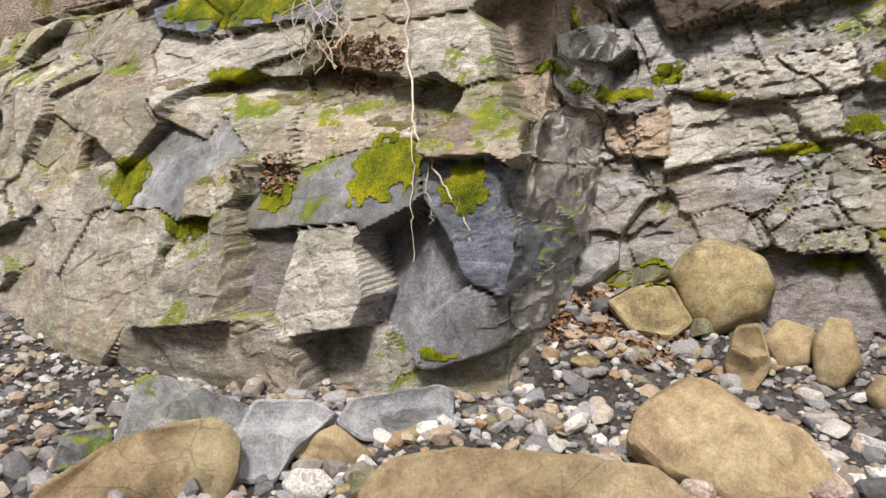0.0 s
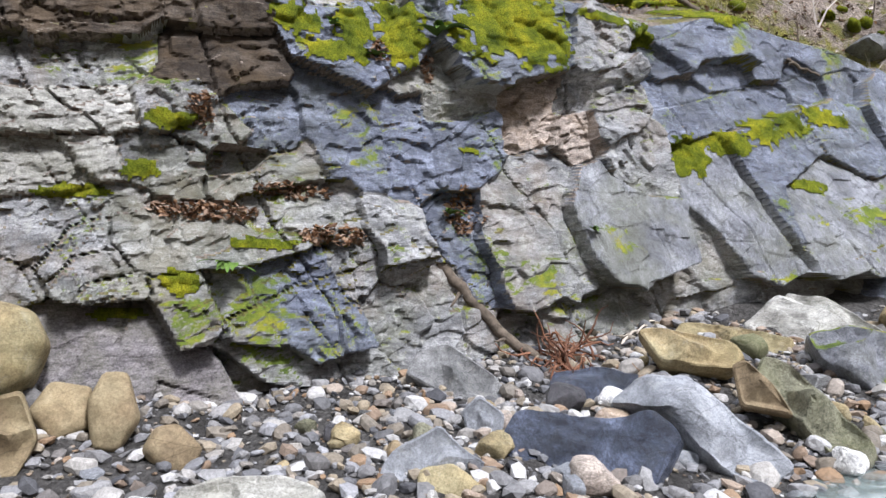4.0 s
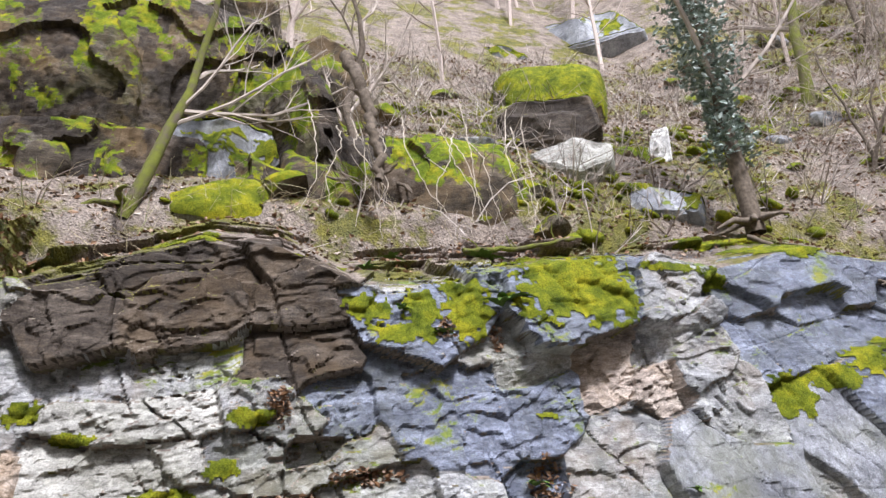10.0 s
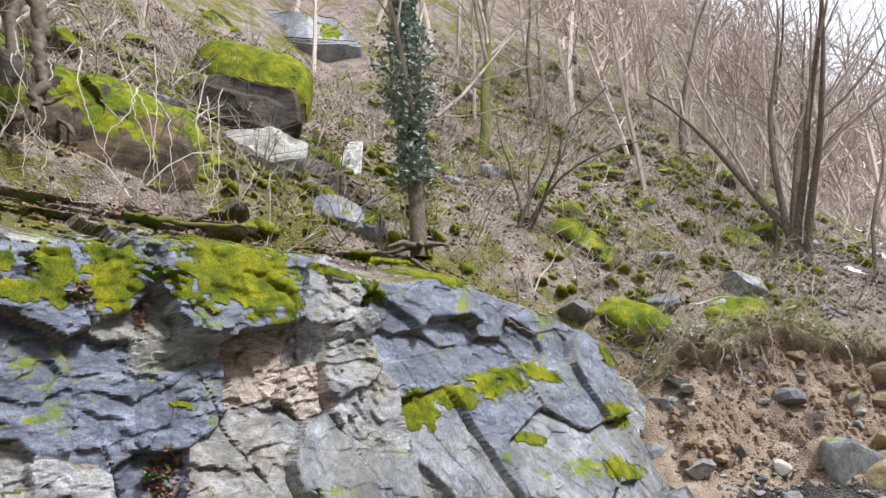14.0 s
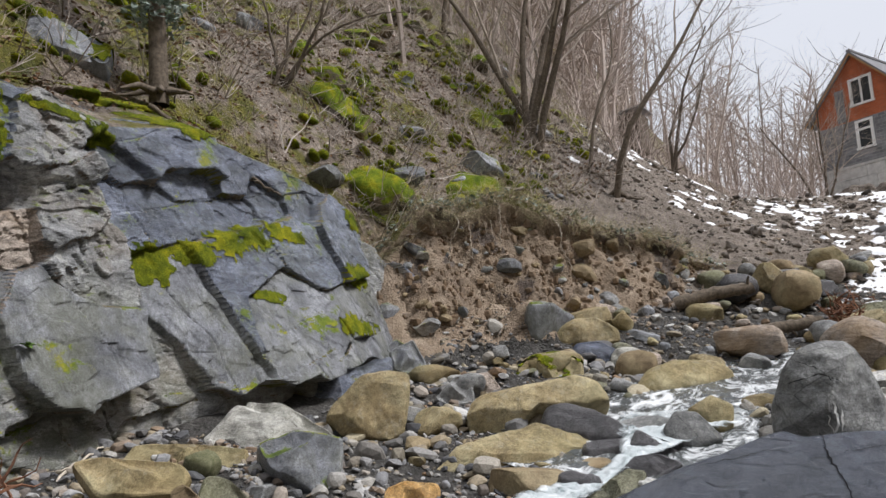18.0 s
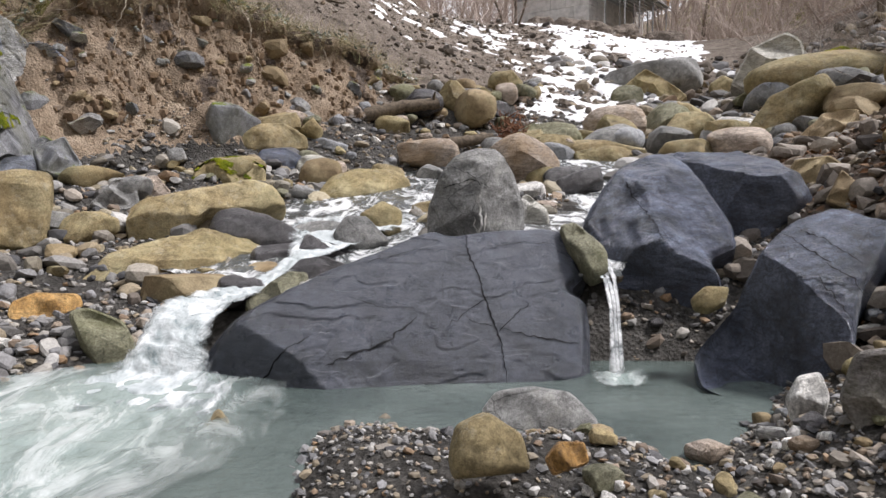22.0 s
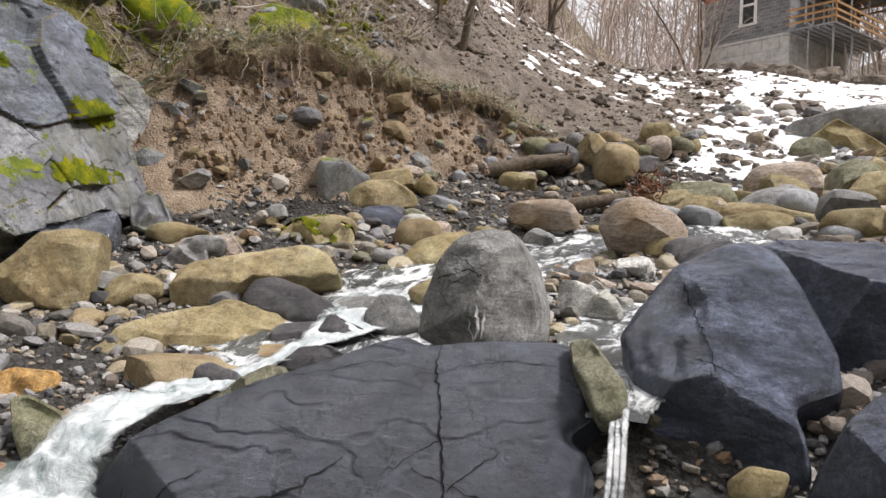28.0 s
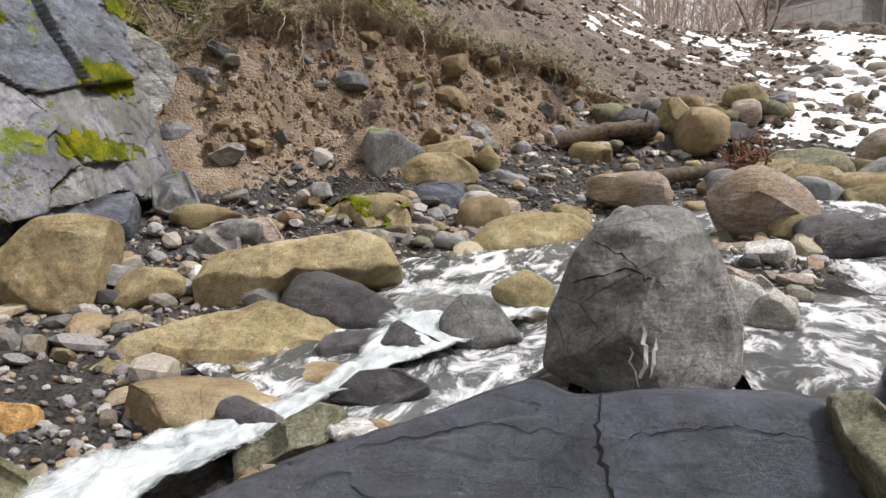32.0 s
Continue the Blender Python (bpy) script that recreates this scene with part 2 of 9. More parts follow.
def water_material(name, lo, hi, foam, rough=0.06, scale=14.0, soft=0.14, spread=5.0, white=(0.82, 0.84, 0.85), fade=0.0):
    """Water with foam; with fade it thins out towards the borders of its sheet."""
    m = Mat(name, rough)
    base = m.ramp(m.noise(1.1, 6), (0.35, lo), (0.65, hi))
    n = m.noise(spread, 10, 0.72, (1.0, 0.45, 1.0), dist=0.8)
    f = m.ramp(n, (foam, 0.0), (foam + soft, 1.0))
    m.color(m.mix(f, base, white))
    m.rough(m.mix(f, rough, 0.7))
    m.bump(m.math("ADD", m.noise(scale, 6, 0.7), m.math("MULTIPLY", n, 1.5)), 0.5, 0.035)
    if fade:
        at = m.t.nodes.new("ShaderNodeAttribute")
        at.attribute_name = "border"
        k = m.math("ADD", m.math("MULTIPLY", n, 1.6), m.math("SUBTRACT", at.outputs["Fac"], 0.8))
        m.link(m.ramp(k, (0.02, 0.0), (0.02 + fade, 1.0)), m.b.inputs["Alpha"])
    return m.m


M_POOL = water_material("pool water", (0.06, 0.08, 0.075), (0.13, 0.16, 0.15), 0.7, 0.04, 16.0)
M_STREAM = water_material("stream water shallow", (0.04, 0.044, 0.042), (0.12, 0.13, 0.13), 0.48, 0.08, 16.0, 0.14, 4.0)
M_FOAM = water_material("white water", (0.2, 0.25, 0.26), (0.4, 0.46, 0.47), 0.4, 0.25, 18.0, 0.25, 6.0, (0.75, 0.78, 0.79), fade=0.5)
M_FROTH = water_material("froth on the pool", (0.22, 0.28, 0.265), (0.36, 0.42, 0.4), 0.47, 0.15, 12.0, 0.25, 3.0, (0.72, 0.75, 0.75), fade=0.9)
M_SPRAY = water_material("falling water", (0.25, 0.28, 0.3), (0.5, 0.53, 0.55), 0.42, 0.2, 40.0, 0.14, 14.0, fade=1.3)


def brick_material(name, brick, brick2, mortar, w, h):
    m = Mat(name, 0.9)
    tc = m.t.nodes.new("ShaderNodeTexCoord").outputs["Object"]
    mp = m.t.nodes.new("ShaderNodeMapping")
    mp.inputs["Rotation"].default_value = (radians(-90), 0, 0)
    m.link(tc, mp.inputs[0])
    b = m.t.nodes.new("ShaderNodeTexBrick")
    for key, v in (("Color1", (*brick, 1)), ("Color2", (*brick2, 1)), ("Mortar", (*mortar, 1)), ("Scale", 1.0), ("Brick Width", w), ("Row Height", h), ("Mortar Size", 0.012)):
        b.inputs[key].default_value = v
    m.link(mp.outputs[0], b.inputs["Vector"])
    m.color(m.mix(0.6, b.outputs[0], m.ramp(m.noise(1.7, 6), (0.3, 0.65), (0.7, 1.25)), "MULTIPLY"))
    m.bump(b.outputs[1], -0.4, 0.01)
    return m.m


M_BRICK = brick_material("orange hollow brick", (0.44, 0.125, 0.055), (0.36, 0.1, 0.045), (0.34, 0.15, 0.09), 0.26, 0.13)
M_BLOCK = brick_material("grey cinder block", (0.24, 0.24, 0.25), (0.15, 0.15, 0.158), (0.32, 0.32, 0.32), 0.4, 0.2)
M_WOOD = plain("raw planed wood", (0.42, 0.25, 0.12), 0.8, 12.0)
M_STEEL = plain("galvanised steel", (0.4, 0.41, 0.43), 0.45, 6.0, metallic=0.7)
M_PVC = plain("white window frame", (0.8, 0.8, 0.79), 0.4, 6.0, 0.05)
M_GLASS = Mat("dark window glass", 0.05).m
M_GLASS.node_tree.nodes["Principled BSDF"].inputs["Base Color"].default_value = (0.03, 0.035, 0.04, 1)
# near-black colour that stands in for the shade of an unlit inside
M_ROOM = plain("interior shade colour", (0.05, 0.045, 0.04), 0.9)


def leafy(name, *cols, rough=0.85):
    """Colour by island, for scattered leaves, twigs and stones."""
    m = Mat(name, rough)
    n = len(cols)
    c = m.ramp(m.per_island(), *[(i / max(1, n - 1), c) for i, c in enumerate(cols)])
    m.color(m.mix(0.5, c, m.ramp(m.noise(40.0, 8, 0.8), (0.38, 0.42), (0.62, 1.55)), "MULTIPLY"))
    m.bump(m.noise(90.0, 4), 0.4, 0.01)
    return m.m


M_LITTER = leafy("dead leaves", (0.1, 0.05, 0.025), (0.2, 0.11, 0.055), (0.3, 0.2, 0.13), (0.15, 0.085, 0.05), (0.36, 0.27, 0.2))
M_PALELEAF = leafy("pale dead leaves", (0.42, 0.33, 0.26), (0.5, 0.42, 0.34), (0.3, 0.21, 0.15), (0.58, 0.52, 0.45), (0.24, 0.16, 0.11))
M_TWIG = leafy("dry twigs", (0.28, 0.235, 0.2), (0.52, 0.46, 0.41), (0.1, 0.08, 0.065), (0.6, 0.55, 0.5), (0.34, 0.28, 0.235), (0.16, 0.12, 0.1))
M_BARK = plain("grey-brown bark", (0.13, 0.105, 0.08), 0.9, 16.0, 0.5, bump=0.9)
M_FAR = leafy("far bare twigs", (0.42, 0.345, 0.305), (0.55, 0.47, 0.42), (0.3, 0.245, 0.215))
M_GRAVEL = leafy("mixed gravel", (0.262, 0.254, 0.246), (0.107, 0.107, 0.111), (0.295, 0.246, 0.172), (0.164, 0.143, 0.115), (0.492, 0.484, 0.467), (0.0451, 0.0451, 0.0492), (0.205, 0.205, 0.209), (0.361, 0.344, 0.312), (0.246, 0.164, 0.0984), (0.131, 0.127, 0.123), (0.287, 0.287, 0.295), rough=0.6)
M_SCREE = leafy("dark scree", (0.078, 0.0676, 0.0585), (0.234, 0.202, 0.169), (0.13, 0.114, 0.101), (0.39, 0.351, 0.305), (0.0585, 0.052, 0.0494), (0.312, 0.247, 0.182))
M_LEAF = leafy("green leaves", (0.05, 0.1, 0.02), (0.09, 0.16, 0.03), (0.14, 0.2, 0.05))
M_IVY = leafy("ivy leaves", (0.09, 0.13, 0.1), (0.17, 0.22, 0.18), (0.33, 0.38, 0.35), (0.12, 0.16, 0.11), rough=0.5)
M_STRAW = leafy("dry grass", (0.4, 0.34, 0.2), (0.55, 0.49, 0.33), (0.28, 0.23, 0.14), (0.3, 0.32, 0.16))


def moss_material():
    m = Mat("moss", 0.95)
    c = m.ramp(m.noise(3.0, 7, 0.7), (0.34, (0.05, 0.075, 0.006)), (0.5, (0.16, 0.185, 0.01)), (0.66, (0.34, 0.32, 0.014)))
    c = m.mix(0.8, c, m.ramp(m.noise(70.0, 5), (0.34, 0.3), (0.66, 1.6)), "MULTIPLY")
    m.color(c)
    m.bump(m.noise(110.0, 5, 0.7), 1.0, 0.03)
    return m.m


M_MOSS = moss_material()
soil = Mat("soil", 0.95)
c = soil.ramp(soil.noise(2.2, 9, 0.7), (0.3, (0.06, 0.048, 0.04)), (0.5, (0.15, 0.12, 0.1)), (0.72, (0.28, 0.235, 0.2)))
c = soil.mix(soil.ramp(soil.noise(0.35, 5), (0.5, 0.0), (0.62, 0.7)), c, (0.16, 0.1, 0.065))
c = soil.mix(0.8, c, soil.ramp(soil.noise(26.0, 8, 0.75), (0.32, 0.45), (0.68, 1.5)), "MULTIPLY")
soil.color(c)
soil.bump(soil.math("ADD", soil.noise(11.0, 8, 0.75), soil.math("MULTIPLY", soil.noise(60.0, 4), 0.4)), 1.0, 0.12)
M_SOIL = soil.m


def moss_bark():
    m = Mat("mossy bark", 0.95)
    n = m.noise(3.5, 6, 0.65)
    m.color(m.ramp(n, (0.38, (0.12, 0.1, 0.07)), (0.52, (0.13, 0.14, 0.03)), (0.7, (0.17, 0.19, 0.03))))
    m.bump(m.noise(40.0, 6, 0.7), 1.0, 0.03)
    return m.m


M_MOSSBARK = moss_bark()
M_TWIGS = plain("bare branches", (0.36, 0.31, 0.265), 0.9, 3.0, 0.4)


def floor_material(name, lo, mid, hi, leaf, amount, moss=0.0):
    """Earth with flakes of another colour lying on it."""
    m = Mat(name, 0.95)
    c = m.ramp(m.noise(1.8, 9, 0.72), (0.3, lo), (0.5, mid), (0.7, hi))
    v = m.t.nodes.new("ShaderNodeTexVoronoi")
    v.inputs["Scale"].default_value = 31.0
    m.link(m.co, v.inputs["Vector"])
    tone = m.ramp(m.math("MULTIPLY", v.outputs["Color"], 1.0), (0.2, tuple(k * 0.6 for k in leaf)), (0.5, leaf), (0.8, tuple(min(1, k * 1.35) for k in leaf)))
    c = m.mix(m.math("MULTIPLY", m.ramp(m.noise(2.6, 6, 0.7), (0.35, 0.1), (0.6, 1.0)), amount), c, tone)
    c = m.mix(0.75, c, m.ramp(m.noise(38.0, 6, 0.75), (0.32, 0.5), (0.68, 1.45)), "MULTIPLY")
    if moss:
        f = m.ramp(m.math("ADD", m.noise(0.55, 10, 0.7), m.math("MULTIPLY", m.noise(9.0, 6, 0.75), 0.15)), (0.98 - moss, 0.0), (1.04 - moss, 1.0))
        green = m.ramp(m.noise(3.0, 8, 0.7), (0.35, (0.06, 0.075, 0.012)), (0.65, (0.24, 0.22, 0.03)))
        c = m.mix(m.math("MULTIPLY", f, 0.85), c, m.mix(0.8, green, m.ramp(m.noise(60.0, 5), (0.35, 0.4), (0.65, 1.5)), "MULTIPLY"))
    m.color(c)
    h = m.math("ADD", m.math("MULTIPLY", v.outputs["Distance"], 0.5), m.noise(14.0, 8, 0.75))
    m.bump(h, 1.0, 0.08)
    return m.m


M_FLOOR = floor_material("leaf-strewn earth", (0.05, 0.04, 0.032), (0.17, 0.139, 0.115), (0.37, 0.322, 0.28), (0.4, 0.332, 0.272), 0.65, 0.41)
M_GRIT = floor_material("dark gritty earth", (0.055, 0.045, 0.037), (0.18, 0.15, 0.124), (0.37, 0.325, 0.28), (0.34, 0.29, 0.245), 0.5)
M_BANK = floor_material("eroded brown earth", (0.1, 0.073, 0.05), (0.32, 0.24, 0.168), (0.53, 0.425, 0.315), (0.37, 0.31, 0.25), 0.3)
# wet bed, its colour darkened further for the shade between the stones
M_BED = floor_material("wet gravel bed with gap shade", (0.016, 0.015, 0.013), (0.048, 0.045, 0.041), (0.115, 0.108, 0.1), (0.15, 0.143, 0.133), 0.6)
M_UMBER = rock_material("dark umber rock", (0.022, 0.017, 0.013), (0.05, 0.04, 0.031), (0.12, 0.1, 0.08), 0.7, warm=0.12, strata=ST)
# brown rock, its colours lowered to include the deep shade of the trees
M_DRAPE = rock_material("brown rock draped with moss, tree shade in colour", (0.02, 0.017, 0.012), (0.05, 0.04, 0.028), (0.13, 0.105, 0.075), 0.8, warm=0.25, strata=ST, moss=0.15)
M_MOSSY = rock_material("mossy brown rock", (0.025, 0.02, 0.014), (0.08, 0.064, 0.045), (0.24, 0.215, 0.18), 0.75, warm=0.3, algae=0.3, strata=ST, moss=0.24)
M_PALEWOOD = plain("bleached wood", (0.5, 0.44, 0.36), 0.8, 20.0, 0.3)
M_REDWOOD = leafy("reddish roots", (0.16, 0.07, 0.04), (0.24, 0.12, 0.07), (0.12, 0.06, 0.04))
# black line colour that stands in for the shade inside narrow cracks
M_CRACK = plain("crack shade black", (0.012, 0.012, 0.013), 0.9, 30.0)
M_VEIN = plain("white quartz", (0.7, 0.69, 0.66), 0.6, 30.0)
M_STONES = leafy("stream stones", (0.31, 0.262, 0.17), (0.0875, 0.085, 0.0875), (0.39, 0.34, 0.235), (0.2, 0.188, 0.163), (0.0625, 0.0625, 0.0688), (0.375, 0.362, 0.338), (0.25, 0.194, 0.112), (0.15, 0.144, 0.138), rough=0.55)
M_CLOD = leafy("earth clods", (0.2, 0.14, 0.09), (0.14, 0.095, 0.06), (0.27, 0.2, 0.14), (0.17, 0.12, 0.08), (0.24, 0.19, 0.145), rough=0.95)

# ---- helpers for building ----
def mesh_object(name, verts, faces, mat, parent=None, label="", smooth=False):
    me = bpy.data.meshes.new(name)
    me.from_pydata([tuple(v) for v in verts] if not isinstance(verts, np.ndarray) else verts.tolist(), [], faces if isinstance(faces, list) else faces.tolist())
    me.materials.append(mat)
    if smooth:
        me.polygons.foreach_set("use_smooth", [True] * len(me.polygons))
    me.update()
    ob = new(name, me)
    if parent:
        ob.parent = parent
    if label:
        ob["label"] = label
    return ob


def part(name, bm, material, parent, label=""):
    me = bpy.data.meshes.new(name)
    bm.to_mesh(me)
    bm.free()
    me.materials.append(material)
    ob = new(name, me)
    ob.parent = parent
    if label:
        ob["label"] = label
    return ob


def vnoise(p, freq, seed=0, octaves=4, gain=0.5):
    """Smooth value noise of points (n, 3), about -1 to 1."""
    out, amp, total = np.zeros(len(p)), 1.0, 0.0
    for o in range(octaves):
        q = p * freq + 17.3 * (seed + o)
        i = np.floor(q).astype(np.int64)
        f = q - i
        f = f * f * (3 - 2 * f)
        val = np.zeros(len(p))
        for c in range(8):
            d = np.array([c & 1, c >> 1 & 1, c >> 2 & 1])
            j = i + d
            h = (j[:, 0] * 73856093) ^ (j[:, 1] * 19349663) ^ (j[:, 2] * 83492791) ^ (seed * 2654435 + o * 97)
            h = (h ^ (h >> 13)) * 1274126177
            h = ((h ^ (h >> 16)) & 0xFFFF) / 32767.5 - 1
            w = np.prod(np.where(d == 1, f, 1 - f), axis=1)
            val += w * h
        out += amp * val
        total += amp
        amp *= gain
        freq *= 2.03
    return out / total


def smooth(a, b, x):
    t = np.clip((x - a) / (b - a), 0, 1)
    return t * t * (3 - 2 * t)


def bump1(c, w, x):
    return np.exp(-(((x - c) / w) ** 2))


# ---- the lie of the land: cross profiles (x, z) at stations along the stream ----
LAND = [
    # first two stations: unseen hills added behind the camera to block low sky light
    (-300, [(-400, 200), (-90, 150), (-40, 120), (0, 105), (40, 110), (90, 120), (400, 180)]),
    (-110, [(-90, 100), (-40, 62), (-11, 36), (0, 30), (12, 34), (40, 48), (90, 66)]),
    (-40, [(-90, 90), (-40, 44), (-16, 14), (-11, 8), (-8.6, 4.5), (-8.0, 1.0), (-6.0, -0.2), (-3, -0.6), (0, -1.0), (3, -0.6), (6, 1.5), (12, 6), (40, 26), (90, 45)]),
    (-6, [(-90, 94), (-40, 45), (-16, 13), (-11, 7.6), (-8.4, 4.9), (-7.6, 0.2), (-5.0, -0.35), (-3, -0.3), (0, -0.1), (2, 0.1), (4, 1.2), (10, 6), (40, 26), (90, 45)]),
    (-3, [(-90, 95), (-40, 45), (-16, 13), (-11, 7.4), (-9.0, 5.4), (-8.2, 1.0), (-6.6, 0.6), (-5, -0.1), (-3, -0.3), (0, -0.1), (2, 0.2), (4, 1.4), (10, 6.2), (40, 27), (90, 46)]),
    (0, [(-90, 95), (-40, 45), (-16, 13), (-11, 7.6), (-9.3, 5.8), (-8.2, 0.3), (-6.2, 0.2), (-5, 0.0), (-3, -0.1), (0, 0.1), (2, 0.4), (4, 1.6), (10, 6.5), (40, 28), (90, 48)]),
    (3, [(-90, 95), (-40, 45), (-16, 13), (-11, 7.9), (-9.4, 6.0), (-8.3, 0.6), (-6.3, 0.5), (-5, 0.3), (-3.4, 0.05), (-2.2, -0.2), (-1.2, -0.15), (-0.7, 0.12), (0.5, 0.14), (1.0, 0.02), (1.6, 0.32), (4, 1.9), (10, 7), (40, 28), (90, 48)]),
    (4.5, [(-90, 95), (-40, 45), (-16, 13), (-11, 8.2), (-9.3, 6.1), (-8.2, 0.8), (-6.3, 0.75), (-5, 0.5), (-3.4, 0.15), (-1.8, -0.2), (0.6, -0.2), (1.6, -0.15), (2.3, 0.15), (3.0, 1.2), (4, 2.0), (10, 7), (40, 28), (90, 48)]),
    (5.4, [(-90, 95), (-40, 45), (-16, 13.2), (-11, 8.3), (-9.3, 6.1), (-8.1, 1.0), (-6.3, 0.9), (-5, 0.6), (-3.4, 0.35), (-2.0, 0.25), (-1.2, 0.5), (0, 0.82), (0.6, 0.8), (1.6, 0.6), (2.4, 0.8), (3.2, 1.5), (4, 2.1), (10, 7), (40, 28), (90, 48)]),
    (7, [(-90, 95), (-40, 45), (-16, 13.4), (-11, 8.5), (-9.2, 6.1), (-8.0, 1.2), (-6.3, 1.2), (-4.8, 0.8), (-3, 0.62), (-1, 0.68), (0.3, 0.95), (1.2, 0.98), (2.6, 1.15), (5, 2.2), (7, 3.3), (10, 6), (40, 28), (90, 48)]),
    (10, [(-90, 95), (-40, 45), (-16, 14), (-10, 8.2), (-8.2, 5.6), (-7.0, 1.9), (-5.6, 1.55), (-4.2, 1.4), (-2, 1.05), (0, 1.05), (2, 1.2), (4, 1.55), (6, 2.1), (8, 3.2), (11, 6), (40, 28), (90, 48)]),
    (12, [(-90, 95), (-40, 45), (-16, 14), (-9.6, 8.2), (-7.4, 5.6), (-6.6, 4.9), (-6.15, 3.2), (-5.2, 2.1), (-4.0, 1.8), (-2, 1.4), (0, 1.4), (2, 1.4), (4, 1.65), (6, 2.1), (8, 2.9), (12, 6), (40, 28), (90, 48)]),
    (15, [(-90, 104), (-40, 50), (-16, 16.5), (-9, 9.2), (-6.8, 6.7), (-5.2, 5.5), (-4.5, 4.9), (-3.9, 3.3), (-2.6, 2.75), (-1, 2.35), (1, 2.0), (3.5, 1.9), (6, 2.3), (9, 3.4), (14, 7), (40, 28), (90, 48)]),
    (20, [(-90, 112), (-40, 54), (-16, 19.5), (-9, 11.8), (-6.0, 8.5), (-4.0, 7.0), (-1.5, 5.3), (1.0, 4.2), (4, 3.6), (7, 3.4), (9, 3.9), (12, 5.2), (18, 9), (40, 27), (90, 48)]),
    (27, [(-90, 116), (-40, 58), (-16, 23), (-9, 14.0), (-5.0, 10.2), (-1.0, 7.4), (2.0, 6.7), (4.5, 6.6), (7, 6.3), (9, 6.0), (12, 6.2), (18, 8.8), (40, 26), (90, 48)]),
    (31, [(-90, 118), (-40, 60), (-16, 24.5), (-9, 15.2), (-5, 11.2), (-1, 8.4), (2, 8.0), (4.5, 7.9), (7, 7.4), (10, 7.1), (14, 7.6), (18, 8.9), (40, 25), (90, 48)]),
    (36, [(-90, 120), (-40, 62), (-16, 26), (-9, 16.4), (-5, 11.8), (0, 9.0), (4, 8.5), (8, 8.3), (12, 7.9), (18, 8.6), (40, 24), (90, 48)]),
    (46, [(-90, 124), (-40, 66), (-16, 29), (-9, 18.5), (-5, 14.0), (0, 10.4), (4, 9.8), (8, 9.6), (14, 9.2), (20, 9.6), (40, 24), (90, 50)]),
    (70, [(-90, 130), (-40, 72), (-16, 36), (-5, 20), (4, 13.5), (12, 12.5), (20, 13.5), (40, 24), (90, 55)]),
    (400, [(-400, 220), (-90, 130), (0, 72), (60, 55), (120, 70), (400, 180)]),
]


def land(x, y):
    """Height of the ground, without its roughness."""
    x, y = np.asarray(x, float), np.asarray(y, float)
    ys = np.array([s[0] for s in LAND])
    zs = np.stack([np.interp(x, *np.array(s[1]).T) for s in LAND])
    k = np.clip(np.searchsorted(ys, y) - 1, 0, len(ys) - 2)
    f = np.clip((y - ys[k]) / (ys[k + 1] - ys[k]), 0, 1)
    flat = zs.reshape(len(ys), -1)
    n = np.arange(flat.shape[1])
    return (flat[k.ravel(), n] * (1 - f.ravel()) + flat[k.ravel() + 1, n] * f.ravel()).reshape(x.shape)


def grid_faces(nu, nv):
    i = np.arange((nu - 1) * (nv - 1))
    a = (i // (nv - 1)) * nv + i % (nv - 1)
    return np.stack([a, a + nv, a + nv + 1, a + 1], 1)


# the two channels of the stream above the slab
CH_Y = [5.5, 6.5, 7.5, 9.0, 10.5, 12.0, 13.2, 14.5, 17.0]
CH_X = [-1.6, -1.3, -1.2, -1.6, -1.0, 0.4, 2.2, 4.2, 6.5]
SIDE_X = [0.9, 1.0, 1.2, 1.9, 2.0, 2.2, 2.6, 4.2, 6.5]


def ground_z(x, y):
    """Height of the ground with its roughness."""
    x, y = np.asarray(x, float).ravel(), np.asarray(y, float).ravel()
    p = np.stack([x, y, land(x, y)], 1)
    near = np.exp(-((x / 30) ** 2))
    scarp = bump1(-4.6, 1.6, x + 0.12 * (12 - y)) * bump1(13.0, 3.2, y)
    p[:, 2] += scarp * (0.7 * np.abs(vnoise(p, 0.8, 17, 4)) + 0.65 * vnoise(p * [0.5, 1, 1], 1.5, 19, 5) - 0.3 * np.abs(vnoise(p * [0.4, 1, 1], 3.2, 29, 4)) + 0.16 * vnoise(p, 5.0, 39, 3) - 0.1)
    for cx, cy, wide, deep in ((CH_X, CH_Y, 0.75, 0.26), (SIDE_X, CH_Y, 0.45, 0.2)):
        p[:, 2] -= deep * bump1(np.interp(y, cy, cx), wide, x) * smooth(5.6, 6.6, y) * (1 - smooth(15, 17, y))
    p[:, 2] += 0.09 * bump1(-0.4, 0.7, x) * bump1(3.4, 0.9, y) + 0.1 * bump1(0.9, 0.8, x) * bump1(3.0, 0.5, y)
    return p[:, 2] + (0.10 * vnoise(p, 0.9, 3) + 0.05 * vnoise(p, 4.0, 5, 3)) * near + 1.5 * vnoise(p, 0.06, 7) * (1 - near)


